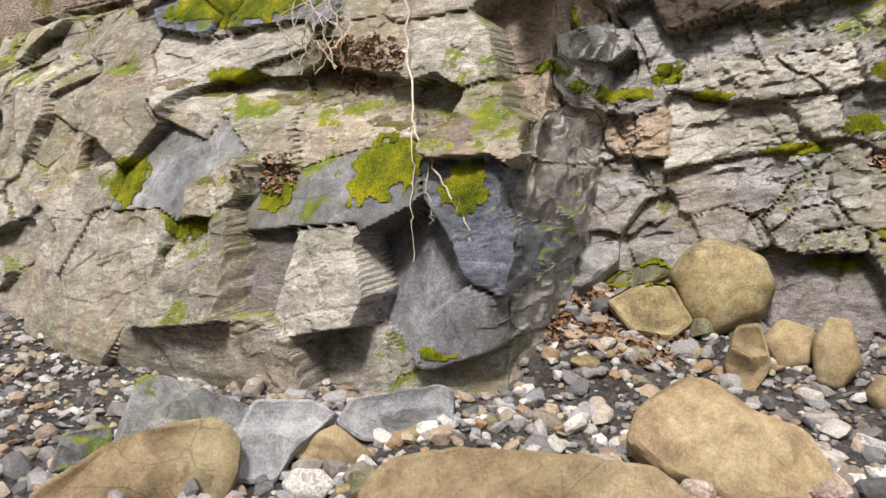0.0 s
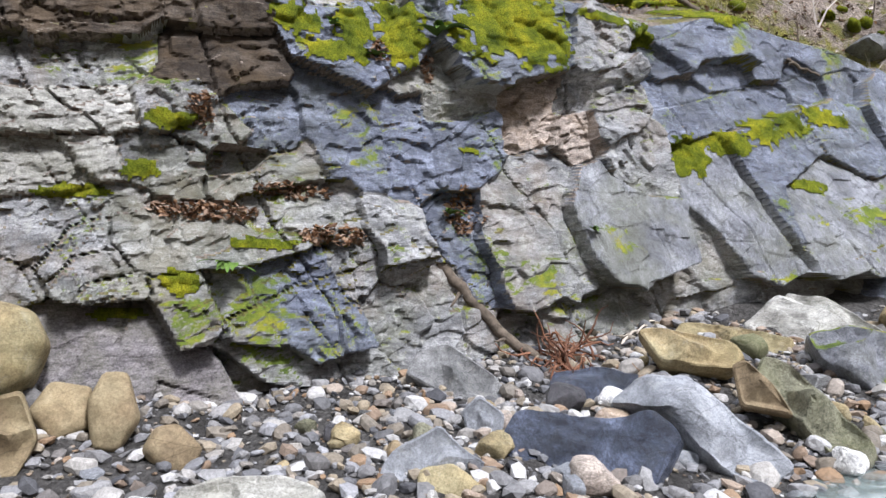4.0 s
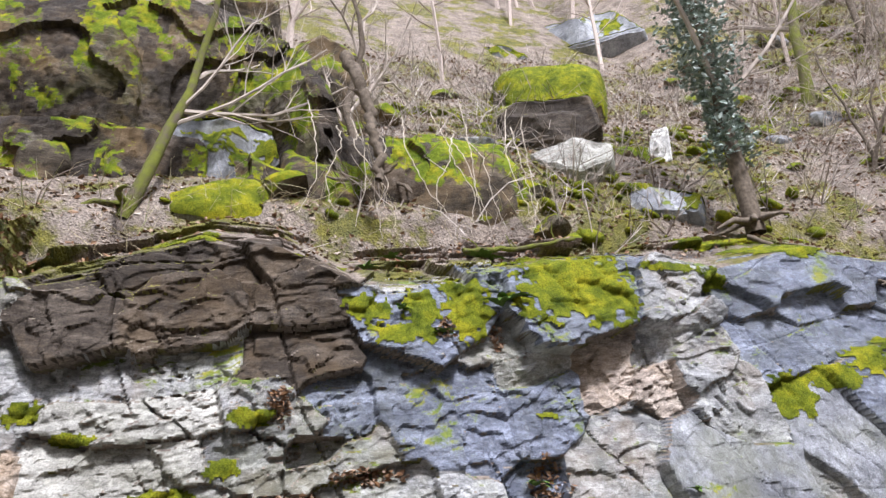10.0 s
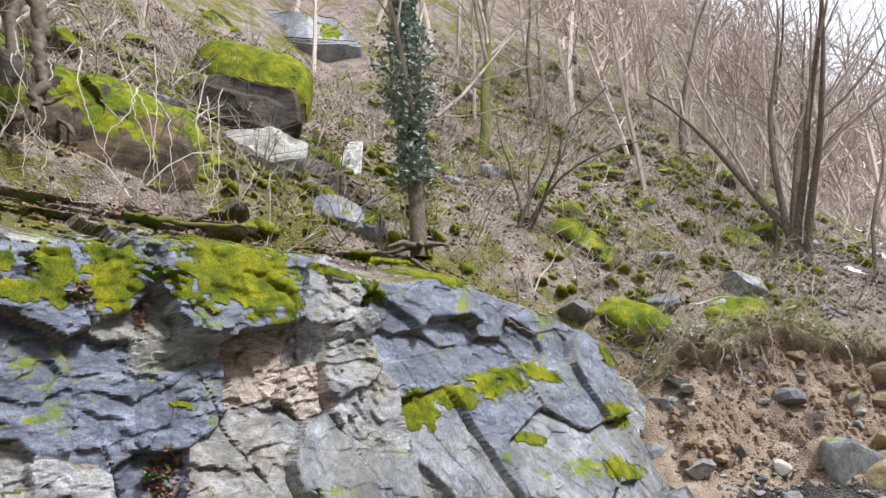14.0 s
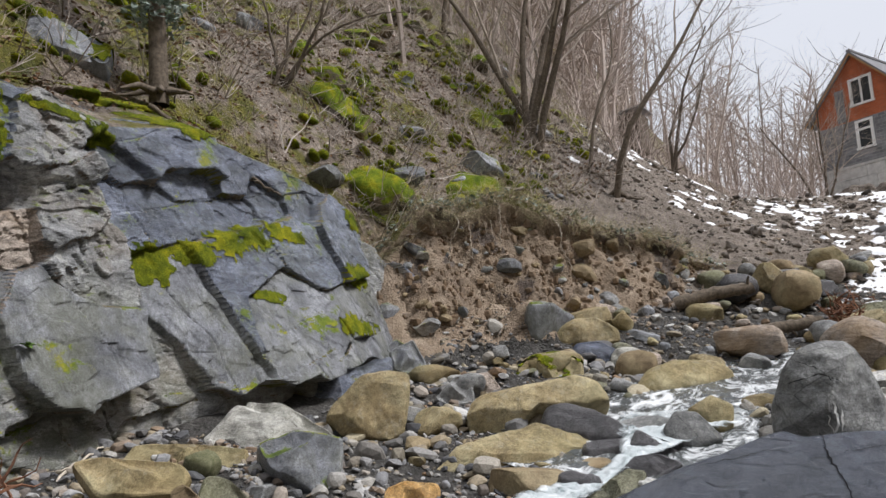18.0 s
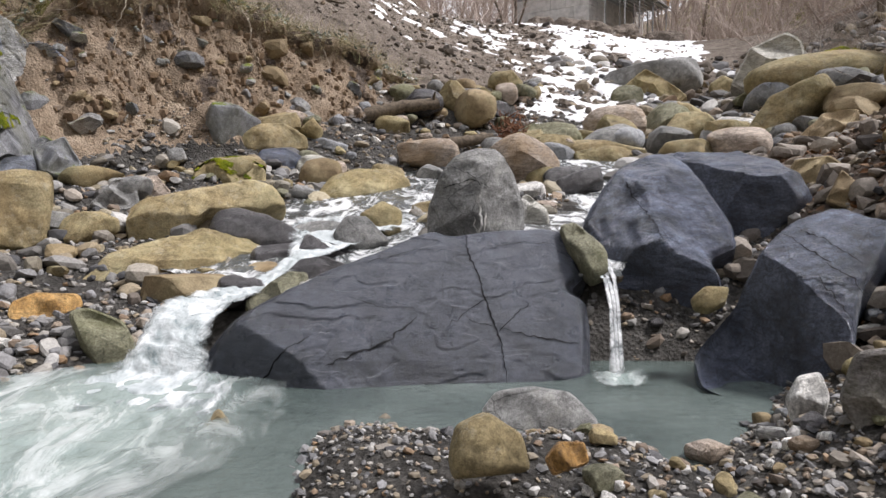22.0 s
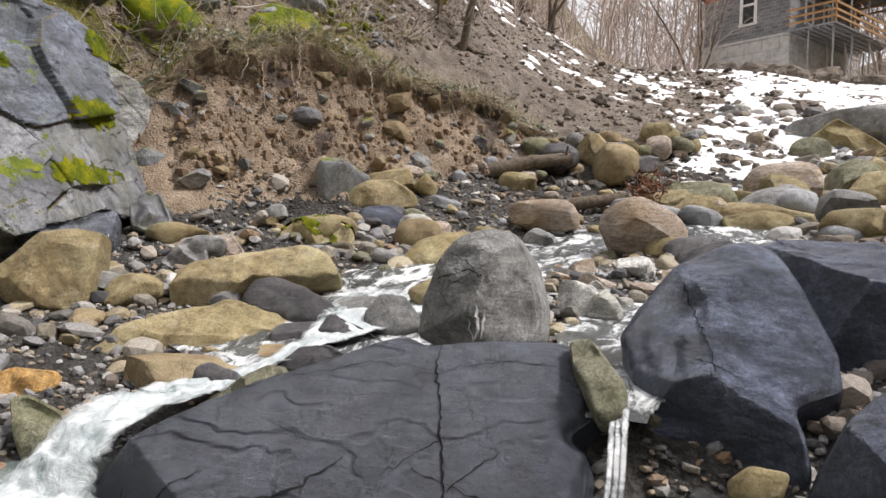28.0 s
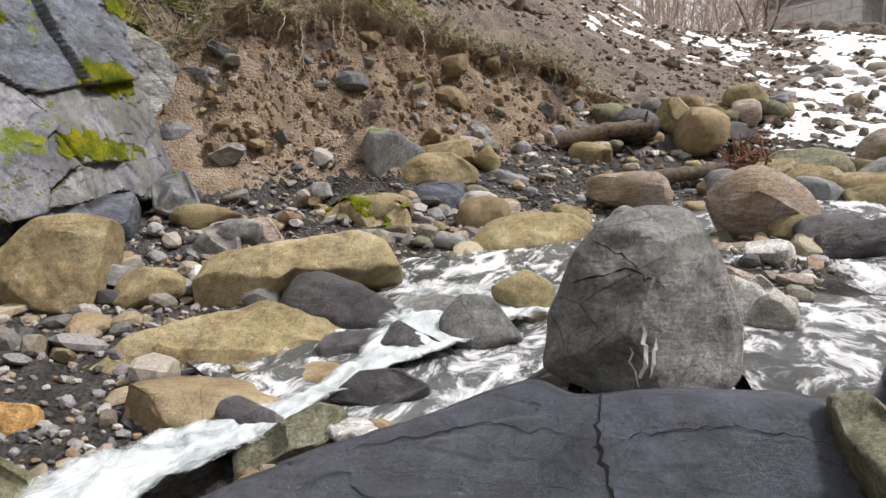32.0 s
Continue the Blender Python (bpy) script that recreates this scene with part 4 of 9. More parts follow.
def build_cliff():
    rng = np.random.default_rng(4)
    own = len(BLOCKS)
    for _ in range(620):
        y, z = rng.uniform(-12.6, 12.0), rng.uniform(-0.4, 6.8)
        at = np.array([y]), np.array([z])
        if min(outside(b[0], *at)[0] for b in BLOCKS) > 0.1:
            block(y, z, rng.uniform(0.18, 0.55), rng.uniform(0.08, 0.22), math.degrees(rng.choice([0.28, 0.28, 0.35, -1.1])) + rng.normal(0, 5), rng.normal(0, 0.07), rng.normal(0, 0.08), rng.normal(0.1, 0.12), "D" if z > 3.3 and y < 1 and y > -2.8 else "B" if y > 5 and z > 3 else "C")
    ny, nz = 1240, 360
    ya, sa = np.sort(np.concatenate([np.linspace(*CLIFF_Y, ny - 140), np.linspace(-3.2, -2.85, 140)])), np.linspace(*CLIFF_S, nz)
    Y, S = np.meshgrid(ya, sa, indexing="ij")
    y, s = Y.ravel(), S.ravel()
    p3 = np.stack([0 * y, y, s], 1)
    WY = (0.025 * vnoise(p3, 1.4, 2, 2) + 0.009 * vnoise(p3, 7.0, 4, 3)).reshape(ny, nz)
    WS = (0.02 * vnoise(p3, 1.5, 9, 2) + 0.009 * vnoise(p3, 7.5, 10, 3)).reshape(ny, nz)

    def cells(items, reach):
        """Height, owner and distance to the border of a mosaic of slabs."""
        F1, F2 = np.full((ny, nz), 1e9), np.full((ny, nz), 1e9)
        H1, H2, who = np.zeros((ny, nz)), np.zeros((ny, nz)), np.zeros((ny, nz), int)
        for k, (q, c, off, gy, gz, kind) in enumerate(items):
            lo, hi = q.min(0) - reach, q.max(0) + reach
            i0, i1 = np.searchsorted(ya, (lo[0], hi[0]))
            j0, j1 = np.searchsorted(sa, (lo[1], hi[1]))
            if i1 <= i0 or j1 <= j0:
                continue
            sl = np.s_[i0:i1, j0:j1]
            yy, zz = Y[sl] + WY[sl], S[sl] + WS[sl]
            d = outside(q, yy, zz)
            h = off + gy * (yy - c[0]) + gz * (zz - c[1])
            less = d < F1[sl]
            H2[sl] = np.where(less, H1[sl], np.where(d < F2[sl], h, H2[sl]))
            F2[sl] = np.where(less, F1[sl], np.minimum(F2[sl], d))
            H1[sl], who[sl], F1[sl] = np.where(less, h, H1[sl]), np.where(less, k, who[sl]), np.where(less, d, F1[sl])
        return H1.ravel(), H2.ravel(), who.ravel(), (F2 - F1).ravel()

    for i, (q, c, off, gy, gz, kind) in enumerate(BLOCKS):
        BLOCKS[i] = (q, c, off * (1.6 if c[0] < -3 else 1.1) + rng.normal(0, 0.02), gy + rng.normal(0, 0.04), gz + rng.normal(0, 0.04), kind)
    h1, h2, who, edge = cells(BLOCKS, 0.7)
    t = 0.5 + 0.5 * smooth(0, np.where(y < -3.0, 0.04, 0.016), edge)
    deep = 0.012 + 0.075 * smooth(0.05, 0.4, vnoise(p3, 1.1, 21, 3)) + np.where(y < -3.0, 0.05, 0.0)
    out = np.clip(h1 * t + h2 * (1 - t), -0.5, 0.6) - deep * (1 - smooth(0.003, 0.02, edge))
    out -= 0.03 * (1 - smooth(0.0, 0.09, edge)) ** 2 * (h1 > h2)
    # flakes lying along the beds, each a thin step with a sharp lower edge
    chips = []
    for _ in range(3400):
        b = BLOCKS[int(rng.integers(own))] if rng.random() < 0.7 else BLOCKS[int(rng.integers(len(BLOCKS)))]
        size = np.ptp(b[0], axis=0)
        y0, z0 = b[1] + rng.normal(0, 0.34, 2) * size
        an = rng.normal(0.3, 0.14) if rng.random() < (0.3 if y0 > 4.5 else 0.72) else rng.normal(-1.1, 0.15)
        ru, rv = rng.uniform(0.06, 0.34), rng.uniform(0.02, 0.075)
        ca, sn = math.cos(an), math.sin(an)
        q = np.array([(y0 + u * ru * ca - v * rv * sn, z0 + u * ru * sn + v * rv * ca) for u, v in ((-1, -0.6), (0.1, -1.1), (1, -0.5), (0.8, 0.9), (-0.5, 1.0))])
        chips.append((q, q.mean(0), rng.normal(0, 0.016), rng.normal(0, 0.08), rng.normal(-0.14, 0.14), ""))
    g1, g2, _, ge = cells(chips, 0.16)
    worn = np.array([0.3 if b[5] in "SV" else 1.0 for b in BLOCKS])[who] * np.where(y < -3.0, 0.35, 1.0)
    worn = np.where(y > 5.0, 0.4, worn)
    q = 0.5 + 0.5 * smooth(0, 0.02, ge)
    out += np.clip(g1 * q + g2 * (1 - q), -0.045, 0.045) * worn
    out += 0.025 * vnoise(p3, 1.3, 11, 3) + 0.007 * vnoise(p3, 9.0, 13, 3)
    # the edges of thin beds, and ripples of the grain along them
    bed = (s * math.cos(0.3) - y * math.sin(0.3)) * 7.0 + 0.6 * vnoise(p3, 0.8, 41, 3)
    out += 0.006 * worn * smooth(-0.1, 0.3, vnoise(p3, 0.7, 43, 2)) * (bed - np.floor(bed) - 0.5) * -1.6
    out += 0.009 * worn * vnoise(np.stack([0 * y, (y * math.cos(0.3) + s * math.sin(0.3)) * 0.25, s * math.cos(0.3) - y * math.sin(0.3)], 1), 13.0, 45, 3)
    # long joints that run through many slabs
    for slope, freq, seed, depth in ((0.3, 1.1, 31, 0.035), (-1.15, 0.8, 33, 0.06), (-1.0, 1.7, 35, 0.035)):
        c = (y * math.sin(slope) - s * math.cos(slope)) * freq + 0.3 * vnoise(p3, 0.7, seed, 3)
        gap = np.abs(c - np.round(c)) / freq
        on = smooth(0.05, 0.25, vnoise(p3 * [1, 0.6, 0.6], 0.9, seed + 1, 2))
        out -= depth * on * (1 - smooth(0.003, 0.016, gap)) * worn
        out += 0.04 * on * worn * (((np.round(c) * 12.9898) % 1) - 0.5)
    bx, bz = cliff_base(y, s)
    p = np.stack([bx + out * 0.95, y, bz + out * 0.25 * smooth(3.6, 5.0, s)], 1)
    side = smooth(-3.3, -3.15, p[:, 1]) * (1 - smooth(-2.95, -2.8, p[:, 1]))
    p[:, 1] += side * (0.16 * vnoise(p, 1.2, 51, 4) + 0.07 * np.round(3 * vnoise(p * [1, 0.2, 1.6], 1.6, 53, 2)) / 3 + 0.03 * vnoise(p, 6.0, 55, 3))
    STONE["p"], STONE["shape"] = p.reshape(ny, nz, 3), (ny, nz)
    faces = grid_faces(ny, nz)
    cell = who[faces[:, 0]]
    top = tagged(new("cliff"), "grey layered rock cliff, mossy and fractured into slabs", "cliff", kind="structure")
    kinds = {"C": M_CLIFF, "L": M_LICHEN, "B": M_BLUE, "S": M_SMOOTH, "P": M_PINK, "M": M_CLIFF, "V": M_PURPLE, "T": M_PINK, "F": M_CLIFF, "D": M_UMBER}
    # leaf mould lies on the lip and on the ledges
    e1, e2 = p[faces[:, 1]] - p[faces[:, 0]], p[faces[:, 3]] - p[faces[:, 0]]
    up = np.cross(e1, e2)
    up = np.abs(up[:, 2]) / (np.linalg.norm(up, axis=1) + 1e-9)
    mid = p[faces[:, 0]]
    high = s[faces[:, 0]] - lip(mid[:, 1])
    mould = (1.3 * smooth(-0.5, 0.4, high) + 0.6 * up + 0.6 * vnoise(mid, 1.1, 61, 4) > 1.1) & (high > -0.6)
    mould |= (up > 0.8) & (vnoise(mid, 1.5, 63, 3) > -0.1) & (mid[:, 2] > 0.8)
    for k in np.unique(cell):
        at = cell == k
        fk = faces[at]
        ids, inv = np.unique(fk, return_inverse=True)
        stone = kinds[BLOCKS[k][5]]
        if BLOCKS[k][1][0] < -3.0 and stone is M_CLIFF:
            stone = M_PROW
        ob = mesh_object("rock_slab", p[ids], inv.reshape(fk.shape), stone, top)
        ob.data.materials.append(M_FLOOR)
        ob.data.polygons.foreach_set("material_index", mould[at].astype(np.int32))
    return top


cliff = build_cliff()


# ---- rocks ----
def ico(sub):
    bm = bmesh.new()
    bmesh.ops.create_icosphere(bm, subdivisions=sub, radius=1)
    bm.verts.ensure_lookup_table()
    v = np.array([x.co[:] for x in bm.verts])
    f = [[a.index for a in q.verts] for q in bm.faces]
    bm.free()
    return v, f


ICO = {n: ico(n) for n in (1, 2, 3, 4)}


def rock_shape(seed, size, angular=0.5, sub=4, rough=0.05, cuts=9):
    """A stone: a ball cut by planes, then worn and roughened."""
    rng = np.random.default_rng(seed)
    v, f = ICO[sub]
    v = np.sign(v) * np.abs(v) ** (1 - 0.45 * angular)
    for _ in range(cuts):
        n = rng.normal(size=3)
        n /= np.linalg.norm(n)
        d = rng.uniform(1 - 0.5 * angular, 1.1)
        over = v @ n - d
        v -= np.outer(np.maximum(over, 0) * (0.97 if angular > 0.5 else 0.8), n)
    v *= 1 / np.abs(v).max(0)
    v += v * (rough * 2.2 * vnoise(v, 1.3, seed % 50, 3) + rough * 0.7 * vnoise(v, 5.0, seed % 37, 3))[:, None]
    return v * (np.array(size) / 2), f


def rock(name, label, at, size, turn, mat, seed, angular=0.5, sub=4, rough=0.05, cuts=9, group="", smoothed=True, tilt=(0, 0)):
    """A stone with its centre at the given place; turn about the upright, then tilt in degrees."""
    v, f = rock_shape(seed, size, angular, sub, rough, cuts)
    ob = mesh_object(name, v, f, mat, smooth=smoothed)
    ob.matrix_world = pose(*at, tilt[0], tilt[1], turn)
    return tagged(ob, label, "rock", group)


def ribbon(name, xy, w, front, mat, parent, rng):
    """A thin jagged line drawn on the face of a stone: x, y pairs and its width."""
    a = np.array(xy, float).reshape(-1, 2)
    run = np.concatenate([[0], np.cumsum(np.hypot(*np.diff(a, axis=0).T))])
    n = max(6, int(run[-1] / 0.025))
    t = np.linspace(0, run[-1], n)
    c = np.stack([np.interp(t, run, a[:, 0]), np.interp(t, run, a[:, 1])], 1)
    c[1:-1] += rng.normal(0, 0.006, (n - 2, 2))
    d = np.gradient(c, axis=0)
    d = np.stack([-d[:, 1], d[:, 0]], 1) / (np.hypot(*d.T)[:, None] + 1e-9)
    half = 0.5 * w * np.minimum(1, 4 * np.minimum(t, run[-1] - t + 0.02) / run[-1] + 0.15) * rng.uniform(0.4, 1.4, n)
    p = np.concatenate([c - d * half[:, None], c + d * half[:, None]])
    near = [np.argsort(((front[:, :2] - q) ** 2).sum(1))[:3] for q in p]
    z = np.array([front[k, 2].max() for k in near]) + 0.004
    f = [[i, i + 1, n + i + 1, n + i] for i in range(n - 1)]
    mesh_object(name, np.column_stack([p, z]), f, mat, parent)


def poly_rock(name, label, at, yaw, tilt, thick, bulge, mat, seed, outline, fine=1.0, grooves=(), facets=9, group="", moss=0.0, planes=None, cracks=(), veins=()):
    """A stone with a broad face of the given outline (across, up), leaning back by tilt degrees, domed by bulge and thick behind."""
    rng = np.random.default_rng(seed)
    if sum(a[0] * b[1] - b[0] * a[1] for a, b in zip(outline, outline[1:] + outline[:1])) < 0:
        outline = outline[::-1]
    ring = np.array(outline + outline[:1], float)
    seg = np.hypot(*np.diff(ring, axis=0).T)
    run = np.concatenate([[0], np.cumsum(seg)])
    ring = ring * 1.05
    big = run[-1]
    n = int(np.clip(big / 0.035 * fine, 40, 150 if fine == 1 else 420))
    k = int(np.clip(n / 5, 9, 30 if fine == 1 else 84))
    tt = np.linspace(0, run[-1], n, endpoint=False)
    edge = np.stack([np.interp(tt, run, ring[:, 0]), np.interp(tt, run, ring[:, 1])], 1)
    soft = edge.copy()
    for _ in range(max(1, n // 30)):
        soft = (np.roll(soft, 1, 0) + soft * 2 + np.roll(soft, -1, 0)) / 4
    edge = soft
    size = min(np.ptp(edge, axis=0))
    hard = 0.3 if bulge > 0.19 * size else 0.5
    given = planes is not None
    planes = planes or [(rng.normal(0, hard), rng.normal(0, hard), rng.uniform(0.5, 2.0) * bulge + 0.03 * size) for _ in range(facets)]

    def face(uv, r):
        tops = np.stack([c + a * uv[:, 0] + b * uv[:, 1] for a, b, c in planes])
        h = tops.min(0)
        if hard < 0.4 and not given:
            k = 16 / size
            h = h - np.log(np.exp(-k * (tops - h)).sum(0)) / k + 1.2 / k
        h = np.maximum(h, (-0.35 if given else -0.12) * size)
        return h * (1 - (0.5 if given else 1.0) * r**6) - (0.04 if given else 0.08) * size * smooth(0.88, 1.0, r) ** 2

    verts, rr = [np.array([[0.0, 0.0, face(np.zeros((1, 2)), np.zeros(1))[0]]])], [0]
    for i in range(1, k + 1):
        r = (i / k) ** 0.85
        uv = edge * r
        verts.append(np.column_stack([uv, face(uv, np.full(n, r))]))
    low = -0.10 * size
    back = [(1.03, 0.12), (1.04, 0.28), (1.02, 0.48), (0.95, 0.7), (0.8, 0.88), (0.5, 1.0)]
    for sc, d in back:
        verts.append(np.column_stack([edge * sc, np.full(n, low - d * thick)]))
    v = np.concatenate(verts)
    v = np.vstack([v, [[0, 0, low - thick * 1.02]]])
    p3 = v / size
    wob = 0.04 * vnoise(p3, 1.6, seed % 40, 3) + 0.03 * vnoise(p3, 5.0, seed % 31 + 3, 4) - 0.025 * np.abs(vnoise(p3, 3.2, seed % 13, 4))
    if hard > 0.4 or given:
        wob += 0.05 * np.abs(vnoise(p3, 1.3, seed % 29 + 2, 2)) - 0.05 * np.abs(vnoise(p3 * [1, 0.5, 1], 2.2, seed % 19, 3)) + 0.012 * vnoise(p3, 9.0, seed % 11, 3)
    if given and bulge < 0.05:
        wob *= 0.4
    v[:, 2] += wob * size
    if mat in (M_SLATE, M_SLAB) and given:
        # thin flakes split off along the grain, each leaving a low ragged step
        flake = 3.2 * vnoise(p3 * [0.8, 1.7, 0.0] + [0.0, 0.5 * seed, 0.0], 2.6, seed % 17 + 1, 4) + 1.2 * p3[:, 1]
        part_of = flake - np.floor(flake)
        v[:, 2] += 0.008 * size * (np.floor(flake) + smooth(0.0, 0.16, part_of) - flake) * (v[:, 2] > low) * smooth(-0.1, 0.25, vnoise(p3, 0.9, seed % 7 + 2, 2))
    v[:, :2] *= 1 + 0.5 * wob[:, None]
    for (ax, ay, bx, by, w, dep) in grooves:
        d = np.array([bx - ax, by - ay])
        L = np.hypot(*d)
        q = np.clip(((v[:, 0] - ax) * d[0] + (v[:, 1] - ay) * d[1]) / L**2, 0, 1)
        jig = 0.02 * vnoise(v, 9.0, 5, 2)
        dist = np.hypot(v[:, 0] - ax - q * d[0] + jig, v[:, 1] - ay - q * d[1] + jig)
        v[:, 2] -= dep * (1 - smooth(w * 0.3, w, dist)) * (v[:, 2] > low)
    m = k + len(back)
    faces = [[0, 1 + j, 1 + (j + 1) % n] for j in range(n)]
    for i in range(m - 1):
        a, b = 1 + i * n, 1 + (i + 1) * n
        faces += [[a + j, b + j, b + (j + 1) % n, a + (j + 1) % n] for j in range(n)]
    last = 1 + (m - 1) * n
    faces += [[last + (j + 1) % n, last + j, len(v) - 1] for j in range(n)]
    ob = mesh_object(name, v, faces, mat, smooth=True)
    ob.data.set_sharp_from_angle(angle=radians(22 if hard > 0.4 or given else 60))
    ob.matrix_world = pose(*at) @ pose(0, 0, 0, 90 - tilt, 0, yaw)
    front = v[: 1 + k * n]
    # cracks are black ribbons on the surface, their shade put into the colour
    for lines, name_, stuff in ((cracks, "crack", M_CRACK), (veins, "vein", M_VEIN)):
        for *xy, w in lines:
            ribbon(name_, xy, w, front, stuff, ob, rng)
    if moss:
        turn = np.array(ob.matrix_world.to_3x3())
        fa = np.array([q[:3] for q in faces])
        nf = np.cross(v[fa[:, 1]] - v[fa[:, 0]], v[fa[:, 2]] - v[fa[:, 0]])
        nv = np.zeros_like(v)
        for c in range(3):
            np.add.at(nv, fa[:, c], nf)
        nv /= np.linalg.norm(nv, axis=1, keepdims=True) + 1e-9
        up = (nv @ turn.T)[:, 2]
        m = up - (1 - 1.5 * moss) + 0.5 * vnoise(v / size, 2.2, seed % 23, 3)
        keep = [q for q in faces if min(m[q]) > 0]
        if keep:
            ids = sorted({i for q in keep for i in q})
            at_ = {i: n for n, i in enumerate(ids)}
            vv = v[ids] + nv[ids] * (0.012 + 0.05 * np.clip(m[ids], 0, 0.5) + 0.01 * vnoise(v[ids], 20.0, 3, 2))[:, None]
            mesh_object("moss", vv, [[at_[i] for i in q] for q in keep], M_MOSS, ob, "yellow-green moss cushion", smooth=True)
    return tagged(ob, label, "rock", group)


# ---- rocks of the stream, its banks and the hillside ----
poly_rock("hill_rock", "great grey rock with a moss cap above the cliff", (-10.21, -1.12, 7.14), 91, 15, 1.46, 0.17, M_SMOOTH, 3, [(-0.95, -0.02), (-0.62, 0.63), (0.20, 0.87), (0.83, 0.66), (0.95, -0.02), (0.60, -0.44), (-0.25, -0.87), (-0.79, -0.79)], moss=.45)
poly_rock("moss_mound", "low mound of orange and green moss", (-9.64, -0.94, 5.95), 90, 35, 1.14, 0.27, M_GREEN, 4, [(-0.72, -0.03), (-0.42, 0.44), (0.43, 0.68), (0.72, 0.29), (0.67, -0.41), (0.01, -0.68), (-0.59, -0.58)], moss=.95)
poly_rock("hill_rock", "dark brown rock wall above the grey rock", (-12.54, -1.25, 10.81), 92, 2, 1.79, 0.25, M_DRAPE, 5, [(-1.24, -0.16), (-0.94, 0.68), (-0.13, 1.42), (1.01, 1.59), (1.24, -0.41), (0.72, -1.36), (-0.71, -1.59)], moss=.1)
poly_rock("hill_rock", "pale rock beside the thin mossy tree", (-10.16, -2.76, 7.01), 101, 15, 0.63, 0.07, M_SMOOTH, 6, [(-0.33, -0.34), (-0.37, 0.25), (-0.11, 0.51), (0.28, 0.35), (0.37, -0.19), (0.00, -0.51)], moss=.4)
# the tree shade on this bank is put into its stone colour
poly_rock("hill_rock", "overhanging bank draped with moss, coloured dark for tree shade", (-10.11, 0.54, 6.83), 82, 28, 0.97, 0.27, M_DRAPE, 7, [(-0.67, 0.55), (-0.25, 1.29), (0.41, 1.19), (0.67, 0.13), (0.52, -1.24), (-0.32, -1.29), (-0.65, -0.44)])
poly_rock("hill_rock", "brown overhang draped with hanging moss", (-10.08, 2.57, 7.03), 71, 28, 1.81, 0.50, M_DRAPE, 8, [(-1.26, -0.48), (-1.19, 0.84), (-0.40, 1.34), (1.02, 1.19), (1.26, 0.09), (1.06, -0.98), (0.64, -1.34), (-0.74, -1.27)])
poly_rock("moss_mound", "bright moss mound on the hillside", (-13.64, 6.45, 11.87), 61, 38, 1.7, 0.6, M_MOSSY, 9, [(-1.39, 0.05), (-1.03, 1.47), (0.38, 1.96), (1.39, 0.41), (1.21, -1.38), (0.18, -1.96), (-0.74, -1.60)], moss=.8)
poly_rock("hill_rock", "brown rock below the moss mound", (-11.02, 5.03, 9.05), 61, 10, 0.90, 0.13, M_UMBER, 10, [(-1.00, 0.30), (-0.63, 0.63), (0.85, 0.54), (1.00, -0.22), (0.41, -0.63), (-0.68, -0.40)], moss=.1)
poly_rock("hill_rock", "white split rock on the terrace", (-10.79, 7.35, 8.63), 52, 10, 0.31, 0.03, M_WHITE, 11, [(-0.22, -0.05), (-0.07, 0.44), (0.22, 0.47), (0.20, -0.35), (-0.06, -0.47)])
poly_rock("hill_rock", "low mossy rock on the terrace", (-9.81, 6.12, 6.84), 54, 40, 1.19, 0.16, M_BLUEGREY, 12, [(-0.90, 0.26), (-0.59, 0.58), (0.14, 0.41), (0.90, -0.11), (0.80, -0.58), (-0.03, -0.41), (-0.70, -0.13)], moss=.55)
poly_rock("hill_rock", "dark mossy rock pillar beside the ivy tree", (-10.86, 9.05, 8.88), 47, 5, 0.62, 0.10, M_MOSSY, 13, [(-0.52, -0.65), (-0.18, 0.62), (0.22, 0.80), (0.52, 0.57), (0.24, -0.80)])
poly_rock("hill_rock", "small mossy rock on the terrace", (-10.95, 6.73, 8.42), 54, 20, 0.64, 0.11, M_MOSSY, 14, [(-0.38, 0.09), (-0.18, 0.33), (0.37, 0.16), (0.38, -0.33), (-0.20, -0.30)])
poly_rock("hill_rock", "mossy rock on the hillside", (-10.36, 13.43, 9.77), 36, 20, 0.63, 0.12, M_MOSSY, 15, [(-0.37, -0.16), (-0.24, 0.37), (0.22, 0.41), (0.37, -0.29), (0.02, -0.41)])
poly_rock("hill_rock", "mossy rock on the hillside", (-9.44, 13.08, 8.70), 34, 20, 0.76, 0.14, M_MOSSY, 16, [(-0.54, -0.14), (-0.38, 0.27), (0.34, 0.32), (0.54, -0.17), (0.08, -0.32)])
poly_rock("hill_rock", "mossy rock on the hillside", (-9.09, 14.20, 8.89), 31, 20, 0.65, 0.12, M_MOSSY, 17, [(-0.39, -0.29), (-0.26, 0.45), (0.26, 0.17), (0.39, -0.45)])
poly_rock("hill_rock", "mossy rock on the hillside", (-14.34, 26.16, 16.14), 28, 20, 1.65, 0.29, M_SMOOTH, 18, [(-0.99, -0.15), (-0.57, 0.82), (0.60, 0.76), (0.99, -0.67), (-0.20, -0.82)], moss=.75)
poly_rock("hill_rock", "mossy rock on the hillside", (-8.84, 15.89, 9.54), 28, 20, 0.71, 0.13, M_SMOOTH, 19, [(-0.42, -0.24), (-0.26, 0.41), (0.42, 0.25), (0.31, -0.41)], moss=.7)
poly_rock("hill_rock", "earth step draped with bright moss", (-6.39, 13.94, 5.60), 22, 40, 0.96, 0.36, M_MOSSY, 20, [(-1.00, 0.15), (-0.92, 0.86), (0.10, 0.83), (1.00, 0.38), (0.98, -0.50), (0.47, -0.86), (-0.61, -0.59)])
